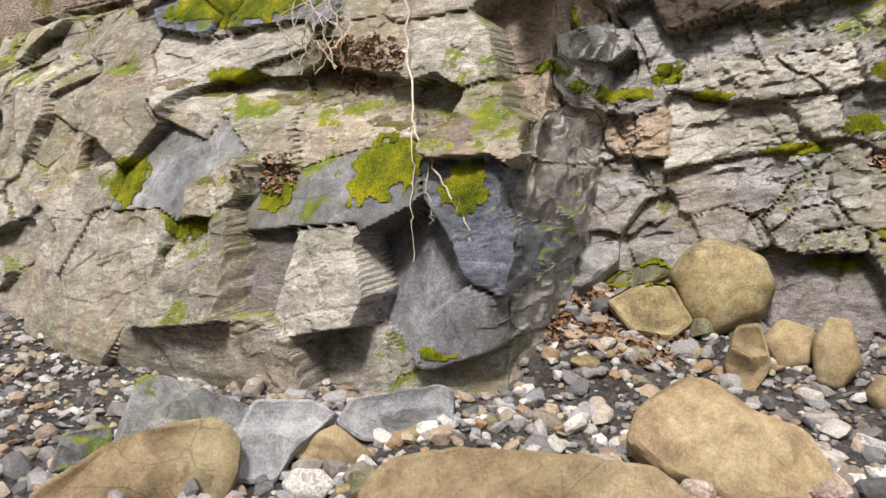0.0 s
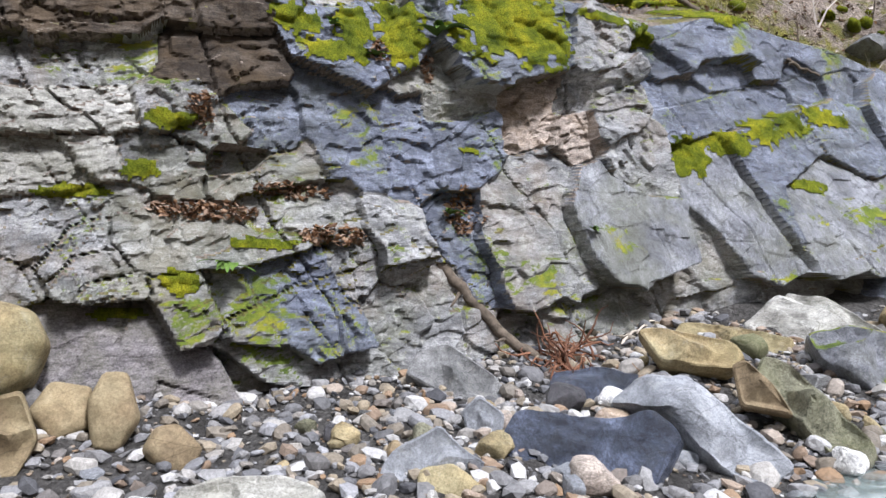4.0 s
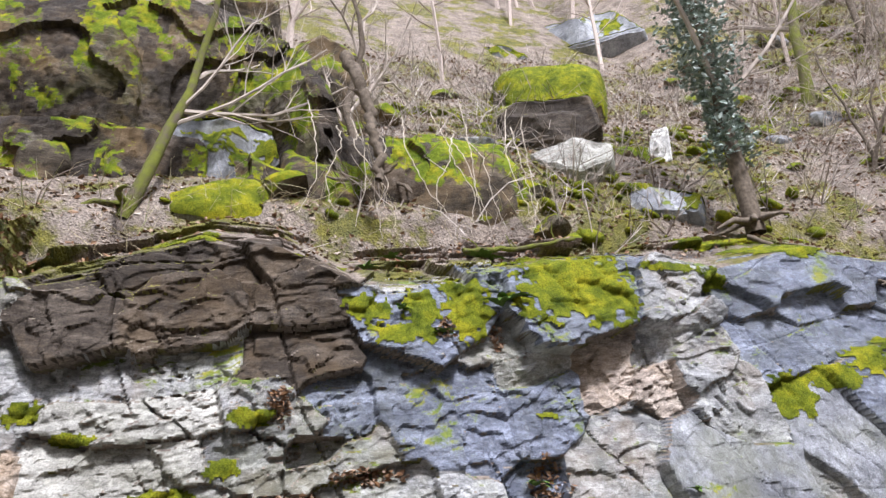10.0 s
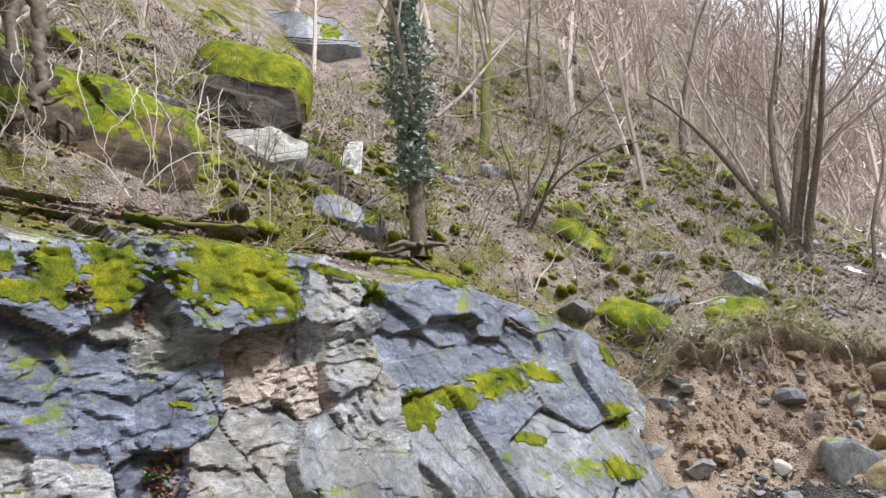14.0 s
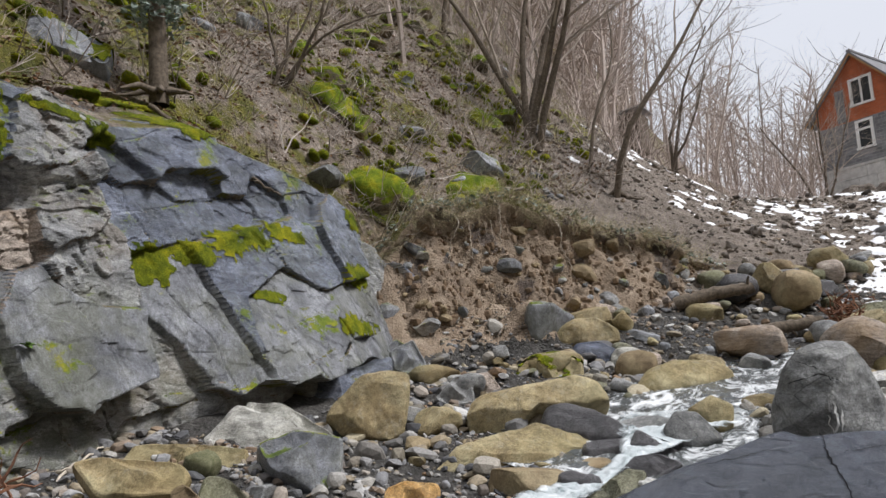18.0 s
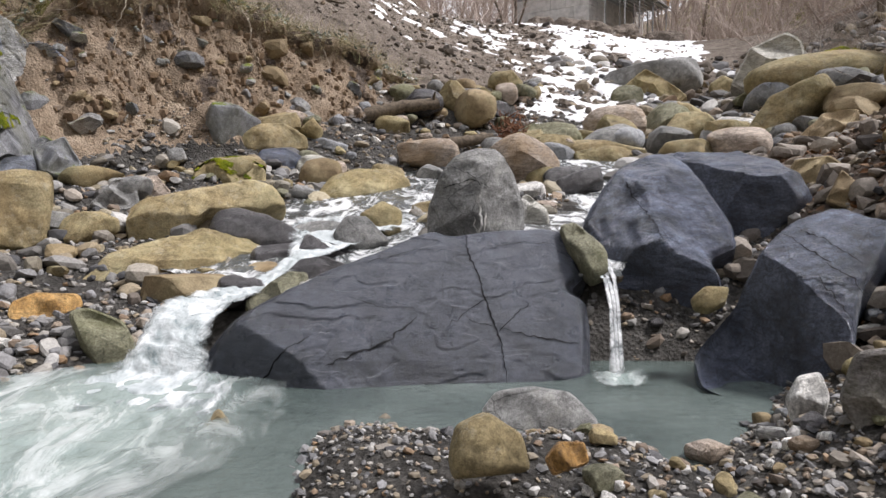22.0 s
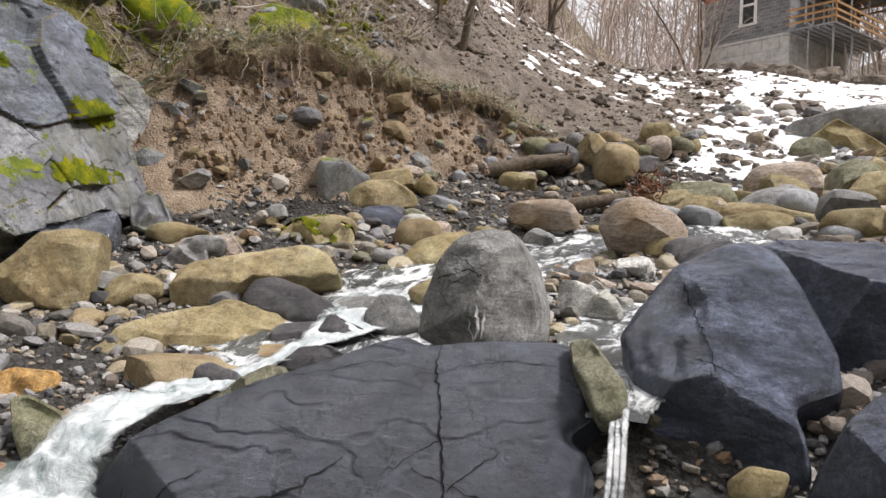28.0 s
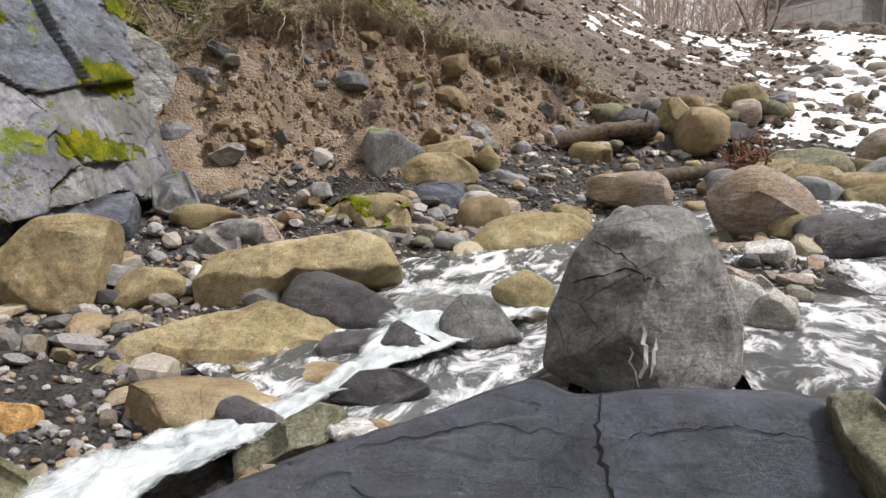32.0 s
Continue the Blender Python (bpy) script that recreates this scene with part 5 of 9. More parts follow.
poly_rock("hill_rock", "earth step draped with bright moss", (-7.12, 11.84, 5.13), 28, 40, 0.62, 0.23, M_MOSSY, 21, [(-0.65, -0.29), (-0.54, 0.49), (0.11, 0.58), (0.65, 0.08), (0.52, -0.58), (-0.19, -0.53)])
poly_rock("hill_rock", "mossy rock on the hillside", (-12.18, 13.59, 11.60), 40, 25, 1.06, 0.19, M_SMOOTH, 22, [(-0.63, -0.31), (-0.29, 0.37), (0.41, 0.54), (0.63, -0.18), (0.20, -0.54)], moss=.7)
poly_rock("hill_rock", "mossy rock on the hillside", (-19.40, 25.93, 21.80), 36, 25, 1.75, 0.31, M_SMOOTH, 23, [(-1.04, -0.65), (-0.56, 0.85), (0.71, 1.12), (1.04, -0.67), (-0.02, -1.12)], moss=.6)
poly_rock("hill_rock", "mossy rock on the hillside", (-7.33, 17.37, 8.58), 21, 25, 0.66, 0.11, M_MOSSY, 24, [(-0.39, -0.13), (-0.04, 0.30), (0.39, 0.23), (0.31, -0.30)])
poly_rock("hill_rock", "mossy rock wall below the trees", (-13.86, 40.34, 17.87), 18, 15, 2.30, 0.33, M_MOSSY, 25, [(-1.37, -0.73), (-0.43, 1.12), (1.26, 0.68), (1.37, -1.12)])
poly_rock("hill_rock", "mossy rock on the slope above", (-18.47, 7.38, 16.64), 65, 25, 1.58, 0.28, M_SMOOTH, 26, [(-0.94, -0.45), (-0.80, 0.49), (0.18, 0.73), (0.94, -0.29), (0.37, -0.73)], moss=.6)
poly_rock("hill_rock", "grey rock ledge on the slope above", (-19.26, 11.21, 19.09), 58, 35, 2.26, 0.31, M_BLUEGREY, 27, [(-2.27, -0.53), (-1.93, 1.42), (1.28, 1.58), (2.27, -0.49), (0.29, -1.58)], moss=.4)
poly_rock("cracked_slab", "huge dark slate slab with cracks, leaning in the pool", (-0.49, 4.67, 0.55), 8, 45, 0.48, 0.03, M_SLAB, 28, [(-1.36, -0.56), (-1.37, -0.40), (-1.30, -0.29), (-1.13, -0.11), (-1.00, -0.00), (-0.72, 0.19), (-0.41, 0.36), (-0.09, 0.49), (0.07, 0.58), (0.29, 0.66), (0.41, 0.60), (0.67, 0.65), (1.10, 0.66), (1.33, 0.63), (1.37, 0.48), (1.30, 0.22), (1.15, 0.09), (1.27, 0.02), (1.22, -0.29), (1.15, -0.63), (0.60, -0.66), (-0.24, -0.64), (-0.86, -0.63)], fine=2.2, planes=[(0.0, 0.0, 0.05), (0.55, 0.75, 0.72), (0.9, 0.3, 1.15), (0.03, -0.9, 0.66), (-0.6, 0.1, 0.8), (0.02, 0.25, 0.16)], cracks=[(0.53, 0.7, 0.5, 0.45, 0.56, 0.2, 0.6, -0.1, 0.64, -0.35, 0.64, -0.62, 0.011), (0.6, 0.02, 0.45, -0.08, 0.3, -0.2, 0.007), (0.64, -0.27, 0.78, -0.12, 0.88, -0.04, 0.007), (0.63, -0.22, 0.85, -0.31, 1.18, -0.38, 0.009), (0.62, -0.22, 0.45, -0.15, 0.005), (-1.0, -0.55, -0.75, -0.35, -0.6, -0.25, 0.011), (-0.5, -0.45, -0.1, -0.3, 0.1, -0.12, 0.015), (-0.35, 0.05, -0.1, -0.05, 0.006), (0.52, 0.42, 0.85, 0.5, 1.25, 0.47, 0.004), (-0.4, 0.3, 0.1, 0.45, 0.5, 0.42, 0.004)])
poly_rock("boulder", "large grey boulder with white veins standing in the stream", (0.06, 5.65, 1.26), -1, 12, 0.72, 0.16, M_GREY, 29, [(-0.37, -0.30), (-0.37, -0.07), (-0.27, 0.19), (-0.16, 0.32), (-0.01, 0.39), (0.17, 0.38), (0.29, 0.21), (0.37, -0.07), (0.37, -0.25), (0.24, -0.39), (-0.08, -0.39)], fine=1.6, planes=[(0.45, 0.05, 0.2), (-0.75, 0.2, 0.2), (0.0, -0.8, 0.34), (0.2, -0.15, 0.17), (0.15, 0.8, 0.3)], veins=[(0.03, -0.1, 0.05, -0.2, 0.02, -0.3, 0.02), (0.08, -0.14, 0.06, -0.3, 0.012), (-0.02, -0.18, 0.02, -0.34, 0.01)], cracks=[(-0.3, 0.05, -0.05, 0.12, 0.1, 0.05, 0.007), (-0.2, 0.25, 0.0, 0.12, 0.006)])
poly_rock("tan_block", "large ochre sandstone block at the foot of the cliff", (-4.71, 6.94, 1.14), 30, 15, 0.83, 0.10, M_TAN, 30, [(-0.49, -0.12), (-0.41, 0.04), (-0.07, 0.37), (0.27, 0.43), (0.49, 0.40), (0.48, 0.18), (0.40, -0.36), (0.25, -0.43), (-0.28, -0.33)], fine=1.4, planes=[(0.0, 0.0, 0.09), (0.5, -0.5, 0.2), (-0.1, -0.6, 0.26), (0.5, 0.6, 0.3)])
poly_rock("long_boulder", "long pale ochre boulder lying in the stream", (-2.87, 7.89, 1.06), 20, 30, 0.73, 0.19, M_TAN, 31, [(-0.84, -0.08), (-0.81, 0.10), (-0.61, 0.20), (0.06, 0.30), (0.42, 0.38), (0.68, 0.32), (0.84, 0.09), (0.56, -0.02), (0.18, -0.07), (-0.01, -0.04), (-0.25, -0.24), (-0.61, -0.38), (-0.81, -0.34)], planes=[(0.0, -0.1, 0.16), (0.1, 0.9, 0.3), (0.25, -0.5, 0.3), (-0.35, 0.1, 0.32)])
poly_rock("flat_slab", "flat ochre sandstone slab overhanging the rapid", (-2.85, 6.71, 0.70), 23, 62, 0.36, 0.08, M_TAN, 32, [(-0.84, -0.33), (-0.72, -0.12), (-0.56, 0.06), (-0.10, 0.23), (0.29, 0.42), (0.57, 0.39), (0.77, 0.37), (0.84, 0.17), (0.79, 0.01), (0.59, -0.02), (0.43, -0.23), (0.04, -0.35), (-0.49, -0.42)], planes=[(0.0, 0.0, 0.06), (0.05, 1.4, 0.3), (0.2, 0.6, 0.2), (-0.3, -0.2, 0.22)])
poly_rock("stone_block", "low ochre stone block under the flat slab", (-2.43, 5.90, 0.48), 22, 35, 0.26, 0.03, M_BROWN, 33, [(-0.34, -0.12), (-0.32, 0.03), (-0.16, 0.10), (0.31, 0.15), (0.34, -0.02), (0.27, -0.11), (-0.03, -0.15)])
poly_rock("dark_rock", "wet dark purple rock in the rapid", (-2.27, 7.46, 0.89), 17, 35, 0.47, 0.11, M_DARK, 34, [(-0.46, -0.04), (-0.37, 0.25), (-0.14, 0.28), (0.16, 0.17), (0.46, -0.02), (0.39, -0.25), (0.09, -0.28), (-0.37, -0.16)])
poly_rock("orange_stone", "wet orange sandstone stone in the stream", (-3.38, 5.44, 0.44), 32, 35, 0.22, 0.05, M_ORANGE, 35, [(-0.25, -0.04), (-0.22, 0.07), (-0.05, 0.13), (0.24, 0.08), (0.25, -0.04), (0.03, -0.12), (-0.21, -0.13)])
poly_rock("split_stone", "greenish split stone leaning by the rapid", (-2.63, 4.88, 0.27), 28, 30, 0.31, 0.04, M_GREEN, 36, [(-0.22, 0.27), (-0.11, 0.28), (0.13, 0.15), (0.22, -0.15), (0.10, -0.28), (-0.03, -0.23), (-0.15, 0.02)])
poly_rock("stone", "rounded grey stone beside the rapid", (-1.07, 7.21, 0.85), 8, 30, 0.42, 0.09, M_GREY, 37, [(-0.28, 0.04), (-0.16, 0.22), (0.05, 0.22), (0.28, -0.05), (-0.02, -0.22), (-0.25, -0.13)])
poly_rock("stone", "rounded ochre stone beside the rapid", (-0.93, 7.83, 0.97), 7, 25, 0.44, 0.09, M_TAN, 38, [(-0.24, 0.06), (0.02, 0.23), (0.24, 0.11), (0.20, -0.14), (0.08, -0.23), (-0.14, -0.05)])
poly_rock("stone", "flat dark stone above the slab", (-1.41, 6.93, 0.74), 12, 50, 0.31, 0.04, M_DARK, 39, [(-0.31, -0.12), (-0.17, 0.21), (0.08, 0.09), (0.31, -0.08), (0.16, -0.21), (-0.25, -0.17)])
poly_rock("stone", "dark wet stone above the slab", (-1.37, 6.23, 0.63), 12, 40, 0.19, 0.03, M_DARK, 40, [(-0.28, -0.08), (-0.13, 0.10), (0.08, 0.13), (0.28, 0.03), (0.02, -0.13)])
poly_rock("stone", "green-stained stone at the edge of the rapid", (-1.55, 5.57, 0.54), 16, 45, 0.28, 0.06, M_GREEN, 41, [(-0.25, -0.08), (0.11, 0.20), (0.25, 0.16), (0.19, -0.01), (-0.21, -0.20)])
poly_rock("washed_boulder", "smooth pale boulder washed over by water", (-1.48, 10.61, 1.30), 8, 55, 0.60, 0.17, M_TAN, 42, [(-0.73, -0.34), (-0.54, 0.11), (-0.02, 0.42), (0.51, 0.41), (0.73, 0.26), (0.32, -0.21), (-0.35, -0.42)])
poly_rock("boulder", "rounded ochre boulder at the foot of the earth bank", (-3.37, 12.54, 2.14), 15, 20, 0.59, 0.15, M_TAN, 43, [(-0.64, -0.25), (-0.51, 0.08), (-0.12, 0.30), (0.28, 0.31), (0.63, 0.07), (0.64, -0.15), (-0.03, -0.31)])
poly_rock("stone", "upright ochre stone at the earth bank", (-2.79, 13.38, 2.37), 12, 10, 0.38, 0.09, M_TAN, 44, [(-0.23, -0.03), (0.04, 0.24), (0.23, -0.02), (0.14, -0.24)])
poly_rock("stone", "grey angular stone stuck in the earth bank", (-4.40, 12.62, 2.45), 19, 40, 0.70, 0.08, M_SMOOTH, 45, [(-0.49, -0.07), (-0.14, 0.55), (0.49, -0.18), (0.33, -0.49), (-0.06, -0.55)])
poly_rock("rock_wedge", "grey angular rock at the end of the cliff", (-5.73, 9.76, 1.78), 30, 25, 0.48, 0.06, M_SMOOTH, 46, [(-0.28, 0.12), (-0.07, 0.34), (0.28, 0.06), (0.12, -0.34), (-0.15, -0.25)])
poly_rock("stone", "grey angular stone on the bank", (-4.31, 8.61, 1.26), 27, 20, 0.36, 0.04, M_GREY, 47, [(-0.27, -0.11), (0.04, 0.21), (0.25, 0.21), (0.27, -0.19), (-0.10, -0.21)])
poly_rock("stone", "buff angular stone on the bank", (-4.02, 9.10, 1.31), 24, 20, 0.33, 0.04, M_PINK, 48, [(-0.21, 0.16), (0.04, 0.20), (0.21, -0.04), (0.10, -0.20), (-0.18, -0.18)])
poly_rock("boulder", "mossy ochre boulder on the bank", (-3.42, 10.32, 1.52), 18, 25, 0.50, 0.10, M_TAN, 49, [(-0.51, -0.22), (-0.47, 0.02), (-0.23, 0.21), (0.18, 0.26), (0.51, 0.07), (0.50, -0.14), (-0.23, -0.26)], moss=.35)
poly_rock("boulder", "dark blue-grey boulder on the bank", (-3.07, 12.02, 1.77), 14, 25, 0.45, 0.09, M_SLATE, 50, [(-0.43, -0.05), (-0.29, 0.19), (0.10, 0.23), (0.43, 0.02), (0.38, -0.18), (-0.20, -0.23)])
poly_rock("dark_rock", "huge wet slate rock with grooves beside the waterfall", (1.48, 5.43, 0.99), -9, 42, 0.67, 0.11, M_SLATE, 51, [(-0.56, 0.11), (-0.48, 0.29), (-0.23, 0.72), (0.08, 0.90), (0.24, 0.80), (0.54, 0.13), (0.56, -0.09), (0.34, -0.23), (0.43, -0.53), (0.35, -0.81), (-0.14, -0.90), (-0.30, -0.60), (-0.42, -0.21)], fine=2.0, planes=[(0.4, 0.0, 0.2), (-0.35, -0.1, 0.16), (0.0, -0.45, 0.32), (0.2, 1.3, 0.5), (0.7, 0.6, 0.42)], cracks=[(-0.3, 0.58, -0.15, 0.2, 0.05, -0.35, 0.007), (-0.2, -0.1, 0.1, -0.2, 0.006)])
poly_rock("dark_rock", "huge dark slate rock with a pale wet top", (2.24, 5.92, 1.20), -16, 42, 0.73, 0.17, M_SLATE, 52, [(-0.61, 0.48), (-0.47, 0.58), (0.07, 0.61), (0.38, 0.42), (0.61, 0.05), (0.40, -0.21), (-0.04, -0.61), (-0.25, -0.32), (-0.56, 0.11)], fine=1.6, planes=[(0.05, -0.5, 0.3), (0.9, 0.6, 0.2), (0.1, 1.3, 0.26), (-0.6, 0.2, 0.5)])
poly_rock("dark_rock", "huge dark slate block leaning into the pool", (1.98, 4.24, 0.69), -22, 48, 0.65, 0.09, M_SLATE, 53, [(-0.54, -0.36), (-0.31, 0.05), (-0.06, 0.55), (0.28, 0.71), (0.51, 0.57), (0.54, 0.44), (0.33, 0.03), (0.26, -0.43), (-0.05, -0.71), (-0.47, -0.58)], fine=1.8, planes=[(0.05, 0.0, 0.1), (1.05, 0.85, 0.08), (-0.5, 0.4, 0.36)], cracks=[(-0.1, 0.45, 0.2, 0.1, 0.4, -0.05, 0.008), (0.0, 0.5, 0.35, 0.15, 0.007), (0.1, 0.05, 0.3, -0.3, 0.007)])
poly_rock("stone", "smooth yellow stone wedged between the slate rocks", (1.52, 4.42, 0.64), -16, 25, 0.16, 0.04, M_TAN, 54, [(-0.11, -0.00), (-0.03, 0.08), (0.11, 0.08), (0.09, -0.02), (-0.01, -0.08), (-0.09, -0.06)])
poly_rock("stone", "brown stone wedged over the waterfall", (0.82, 5.02, 0.92), -7, 40, 0.23, 0.07, M_GREEN, 55, [(-0.16, 0.20), (-0.05, 0.23), (0.16, -0.02), (0.16, -0.17), (0.05, -0.23), (-0.11, 0.03)])
poly_rock("stone", "pale angular stone above the waterfall", (0.69, 7.31, 1.10), -4, 30, 0.34, 0.05, M_LICHEN, 56, [(-0.19, 0.01), (-0.03, 0.18), (0.19, -0.04), (0.18, -0.18), (-0.06, -0.16)])
poly_rock("stone", "black stone in the stream", (1.76, 10.30, 1.37), -8, 30, 0.46, 0.10, M_DARK, 57, [(-0.33, 0.03), (0.29, 0.24), (0.33, -0.00), (-0.05, -0.24), (-0.30, -0.22)])
poly_rock("boulder", "smooth grey round boulder upstream", (3.67, 16.08, 2.48), -12, 20, 0.54, 0.14, M_LICHEN, 58, [(-0.49, 0.06), (-0.20, 0.28), (0.33, 0.23), (0.49, -0.13), (-0.06, -0.28), (-0.43, -0.22)])
poly_rock("boulder", "ridged green-brown boulder upstream", (1.92, 14.52, 2.08), -7, 30, 0.62, 0.13, M_TAN, 59, [(-0.64, -0.01), (-0.32, 0.32), (0.39, 0.23), (0.64, -0.12), (0.15, -0.32), (-0.31, -0.23)])
poly_rock("boulder", "long pale boulder at the water", (2.92, 13.51, 1.85), -11, 40, 0.41, 0.10, M_TAN, 60, [(-0.66, 0.10), (-0.08, 0.24), (0.64, 0.12), (0.66, -0.17), (-0.52, -0.24)])
poly_rock("stone", "white flat stone at the water", (1.24, 13.99, 1.87), -4, 45, 0.30, 0.04, M_WHITE, 61, [(-0.37, -0.15), (-0.13, 0.21), (0.37, 0.05), (0.33, -0.21)])
poly_rock("boulder", "ochre boulder on the stony bank", (4.99, 15.37, 2.48), -17, 25, 0.71, 0.15, M_TAN, 62, [(-0.56, -0.20), (-0.22, 0.35), (0.35, 0.37), (0.56, 0.16), (0.03, -0.35), (-0.47, -0.37)])
poly_rock("boulder", "huge grey-green boulder on the upper bank", (8.19, 18.66, 4.31), -23, 15, 1.66, 0.21, M_LICHEN, 63, [(-0.89, -0.44), (-0.48, 0.48), (0.36, 0.87), (0.74, 0.59), (0.89, -0.09), (0.85, -0.55), (-0.16, -0.87)])
poly_rock("boulder", "mossy brown boulder behind the great boulder", (9.92, 18.72, 4.38), -27, 25, 0.72, 0.15, M_TAN, 64, [(-0.65, 0.10), (0.12, 0.38), (0.65, 0.25), (0.38, -0.24), (-0.64, -0.38)], moss=.3)
poly_rock("boulder", "broad ochre boulder at the snow's edge", (5.62, 20.40, 4.02), -15, 30, 1.09, 0.16, M_TAN, 65, [(-0.95, -0.14), (-0.17, 0.65), (0.95, -0.31), (0.62, -0.65), (-0.57, -0.55)])
poly_rock("boulder", "grey leaning boulder at the snow's edge", (7.11, 21.60, 4.37), -18, 30, 0.93, 0.13, M_BROWN, 66, [(-0.60, 0.56), (0.12, 0.47), (0.60, -0.44), (0.12, -0.56)])
poly_rock("boulder", "ochre boulder on the stony bank", (7.80, 20.39, 3.95), -20, 25, 0.75, 0.16, M_TAN, 67, [(-0.48, 0.12), (-0.14, 0.39), (0.48, -0.06), (0.23, -0.39), (-0.39, -0.30)])
poly_rock("long_boulder", "long tan boulder leaning on the bank", (5.92, 12.64, 2.63), -24, 30, 0.91, 0.25, M_TAN, 68, [(-0.72, -0.41), (-0.39, 0.20), (0.55, 0.63), (0.72, 0.29), (0.03, -0.35), (-0.58, -0.63)])
poly_rock("flat_slab", "flat tan slab on the bank", (4.77, 9.29, 2.06), -26, 50, 0.36, 0.06, M_BROWN, 69, [(-0.39, -0.29), (-0.01, 0.32), (0.39, 0.37), (0.24, -0.05), (-0.23, -0.37)])
poly_rock("boulder", "large grey striped boulder on the earth bank", (3.79, 4.54, 1.68), -39, 25, 0.45, 0.11, M_GREY, 70, [(-0.55, -0.10), (-0.47, 0.11), (-0.17, 0.27), (0.29, 0.27), (0.55, 0.17), (0.54, -0.26), (0.09, -0.27), (-0.49, -0.25)])
poly_rock("dark_rock", "dark slate boulder high on the bank", (6.12, 7.54, 3.77), -38, 30, 0.72, 0.13, M_DARK, 71, [(-0.70, -0.04), (-0.46, 0.42), (0.38, 0.43), (0.70, -0.07), (-0.13, -0.43), (-0.56, -0.36)])
poly_rock("flat_slab", "long mossy stone slab on the bank", (3.84, 5.36, 1.86), -34, 40, 0.16, 0.03, M_TAN, 72, [(-0.58, -0.10), (-0.26, 0.07), (0.50, 0.17), (0.58, 0.09), (-0.04, -0.01), (-0.52, -0.17)])
poly_rock("boulder", "reddish brown boulder beside the slate rock", (3.06, 6.17, 1.47), -25, 20, 0.25, 0.05, M_BROWN, 73, [(-0.22, -0.03), (-0.16, 0.10), (0.11, 0.13), (0.22, 0.03), (0.12, -0.12), (-0.16, -0.13)])
poly_rock("stone", "upright brown stone beside the slate rock", (2.88, 5.36, 1.31), -26, 15, 0.22, 0.03, M_BROWN, 74, [(-0.13, -0.08), (-0.03, 0.16), (0.13, -0.02), (0.06, -0.16)])
poly_rock("stone", "white weathered upright stone at the pool", (1.54, 3.20, 0.35), -22, 12, 0.15, 0.03, M_WHITE, 75, [(-0.09, -0.00), (-0.04, 0.11), (0.05, 0.14), (0.09, 0.03), (0.05, -0.12), (-0.05, -0.14)])
poly_rock("stone", "upright grey-purple stone at the pool", (1.61, 2.80, 0.50), -26, 12, 0.21, 0.03, M_PURPLE, 76, [(-0.12, -0.02), (-0.07, 0.17), (0.05, 0.20), (0.12, 0.06), (0.12, -0.11), (-0.03, -0.20)])
poly_rock("boulder", "speckled grey-brown boulder on the bank", (2.08, 2.56, 0.73), -36, 20, 0.26, 0.05, M_BROWN, 77, [(-0.14, 0.03), (-0.06, 0.14), (0.03, 0.17), (0.14, 0.00), (0.11, -0.08), (-0.03, -0.17), (-0.11, -0.10)])
poly_rock("stone", "rounded brown stone on the bank", (1.87, 2.89, 0.57), -30, 20, 0.21, 0.04, M_BROWN, 78, [(-0.12, 0.03), (-0.08, 0.11), (0.05, 0.07), (0.12, -0.03), (-0.02, -0.11)])
poly_rock("stone", "ochre stone on the bank", (1.85, 2.59, 0.53), -33, 20, 0.16, 0.03, M_TAN, 79, [(-0.09, -0.03), (-0.00, 0.09), (0.09, 0.04), (0.01, -0.09)])
poly_rock("stone", "dark slate stone on the bank", (2.41, 3.78, 0.66), -30, 25, 0.20, 0.02, M_DARK, 80, [(-0.14, -0.01), (-0.09, 0.11), (0.10, 0.12), (0.14, -0.01), (0.04, -0.12), (-0.10, -0.11)])
poly_rock("stone", "white angular stone on the bank", (2.73, 4.54, 0.83), -29, 20, 0.11, 0.01, M_WHITE, 81, [(-0.09, -0.03), (-0.03, 0.06), (0.09, 0.05), (0.05, -0.06)])
poly_rock("stone", "pale pink stone on the bank", (2.49, 4.50, 0.48), -27, 20, 0.13, 0.03, M_PINK, 82, [(-0.12, -0.00), (-0.03, 0.07), (0.12, 0.05), (0.10, -0.03), (-0.05, -0.07)])
poly_rock("stone", "brown flat stone on the bank", (2.41, 4.33, 0.41), -27, 40, 0.15, 0.03, M_BROWN, 83, [(-0.14, -0.06), (-0.02, 0.06), (0.14, 0.09), (0.09, -0.05), (-0.05, -0.09)])
poly_rock("boulder", "speckled grey boulder at the edge of the pool", (0.32, 3.57, 0.16), -5, 25, 0.31, 0.07, M_GREY, 84, [(-0.30, 0.01), (-0.22, 0.13), (-0.04, 0.16), (0.16, 0.13), (0.30, -0.01), (0.28, -0.11), (0.05, -0.16), (-0.18, -0.12)])
poly_rock("boulder", "smooth ochre boulder on the gravel", (-0.00, 2.54, 0.41), 0, 20, 0.22, 0.06, M_TAN, 85, [(-0.15, -0.05), (-0.12, 0.07), (-0.01, 0.12), (0.12, 0.04), (0.15, -0.09), (-0.13, -0.12)])
poly_rock("stone", "orange stone on the gravel", (0.29, 2.51, 0.37), -7, 25, 0.11, 0.02, M_ORANGE, 86, [(-0.08, 0.00), (-0.03, 0.06), (0.06, 0.06), (0.08, -0.01), (-0.05, -0.06)])
poly_rock("stone", "brown pointed stone standing in the pool", (-1.45, 3.53, 0.00), 22, 10, 0.19, 0.03, M_BROWN, 87, [(-0.13, -0.13), (-0.06, 0.05), (0.08, 0.19), (0.13, 0.11), (0.11, -0.08), (-0.03, -0.19)])
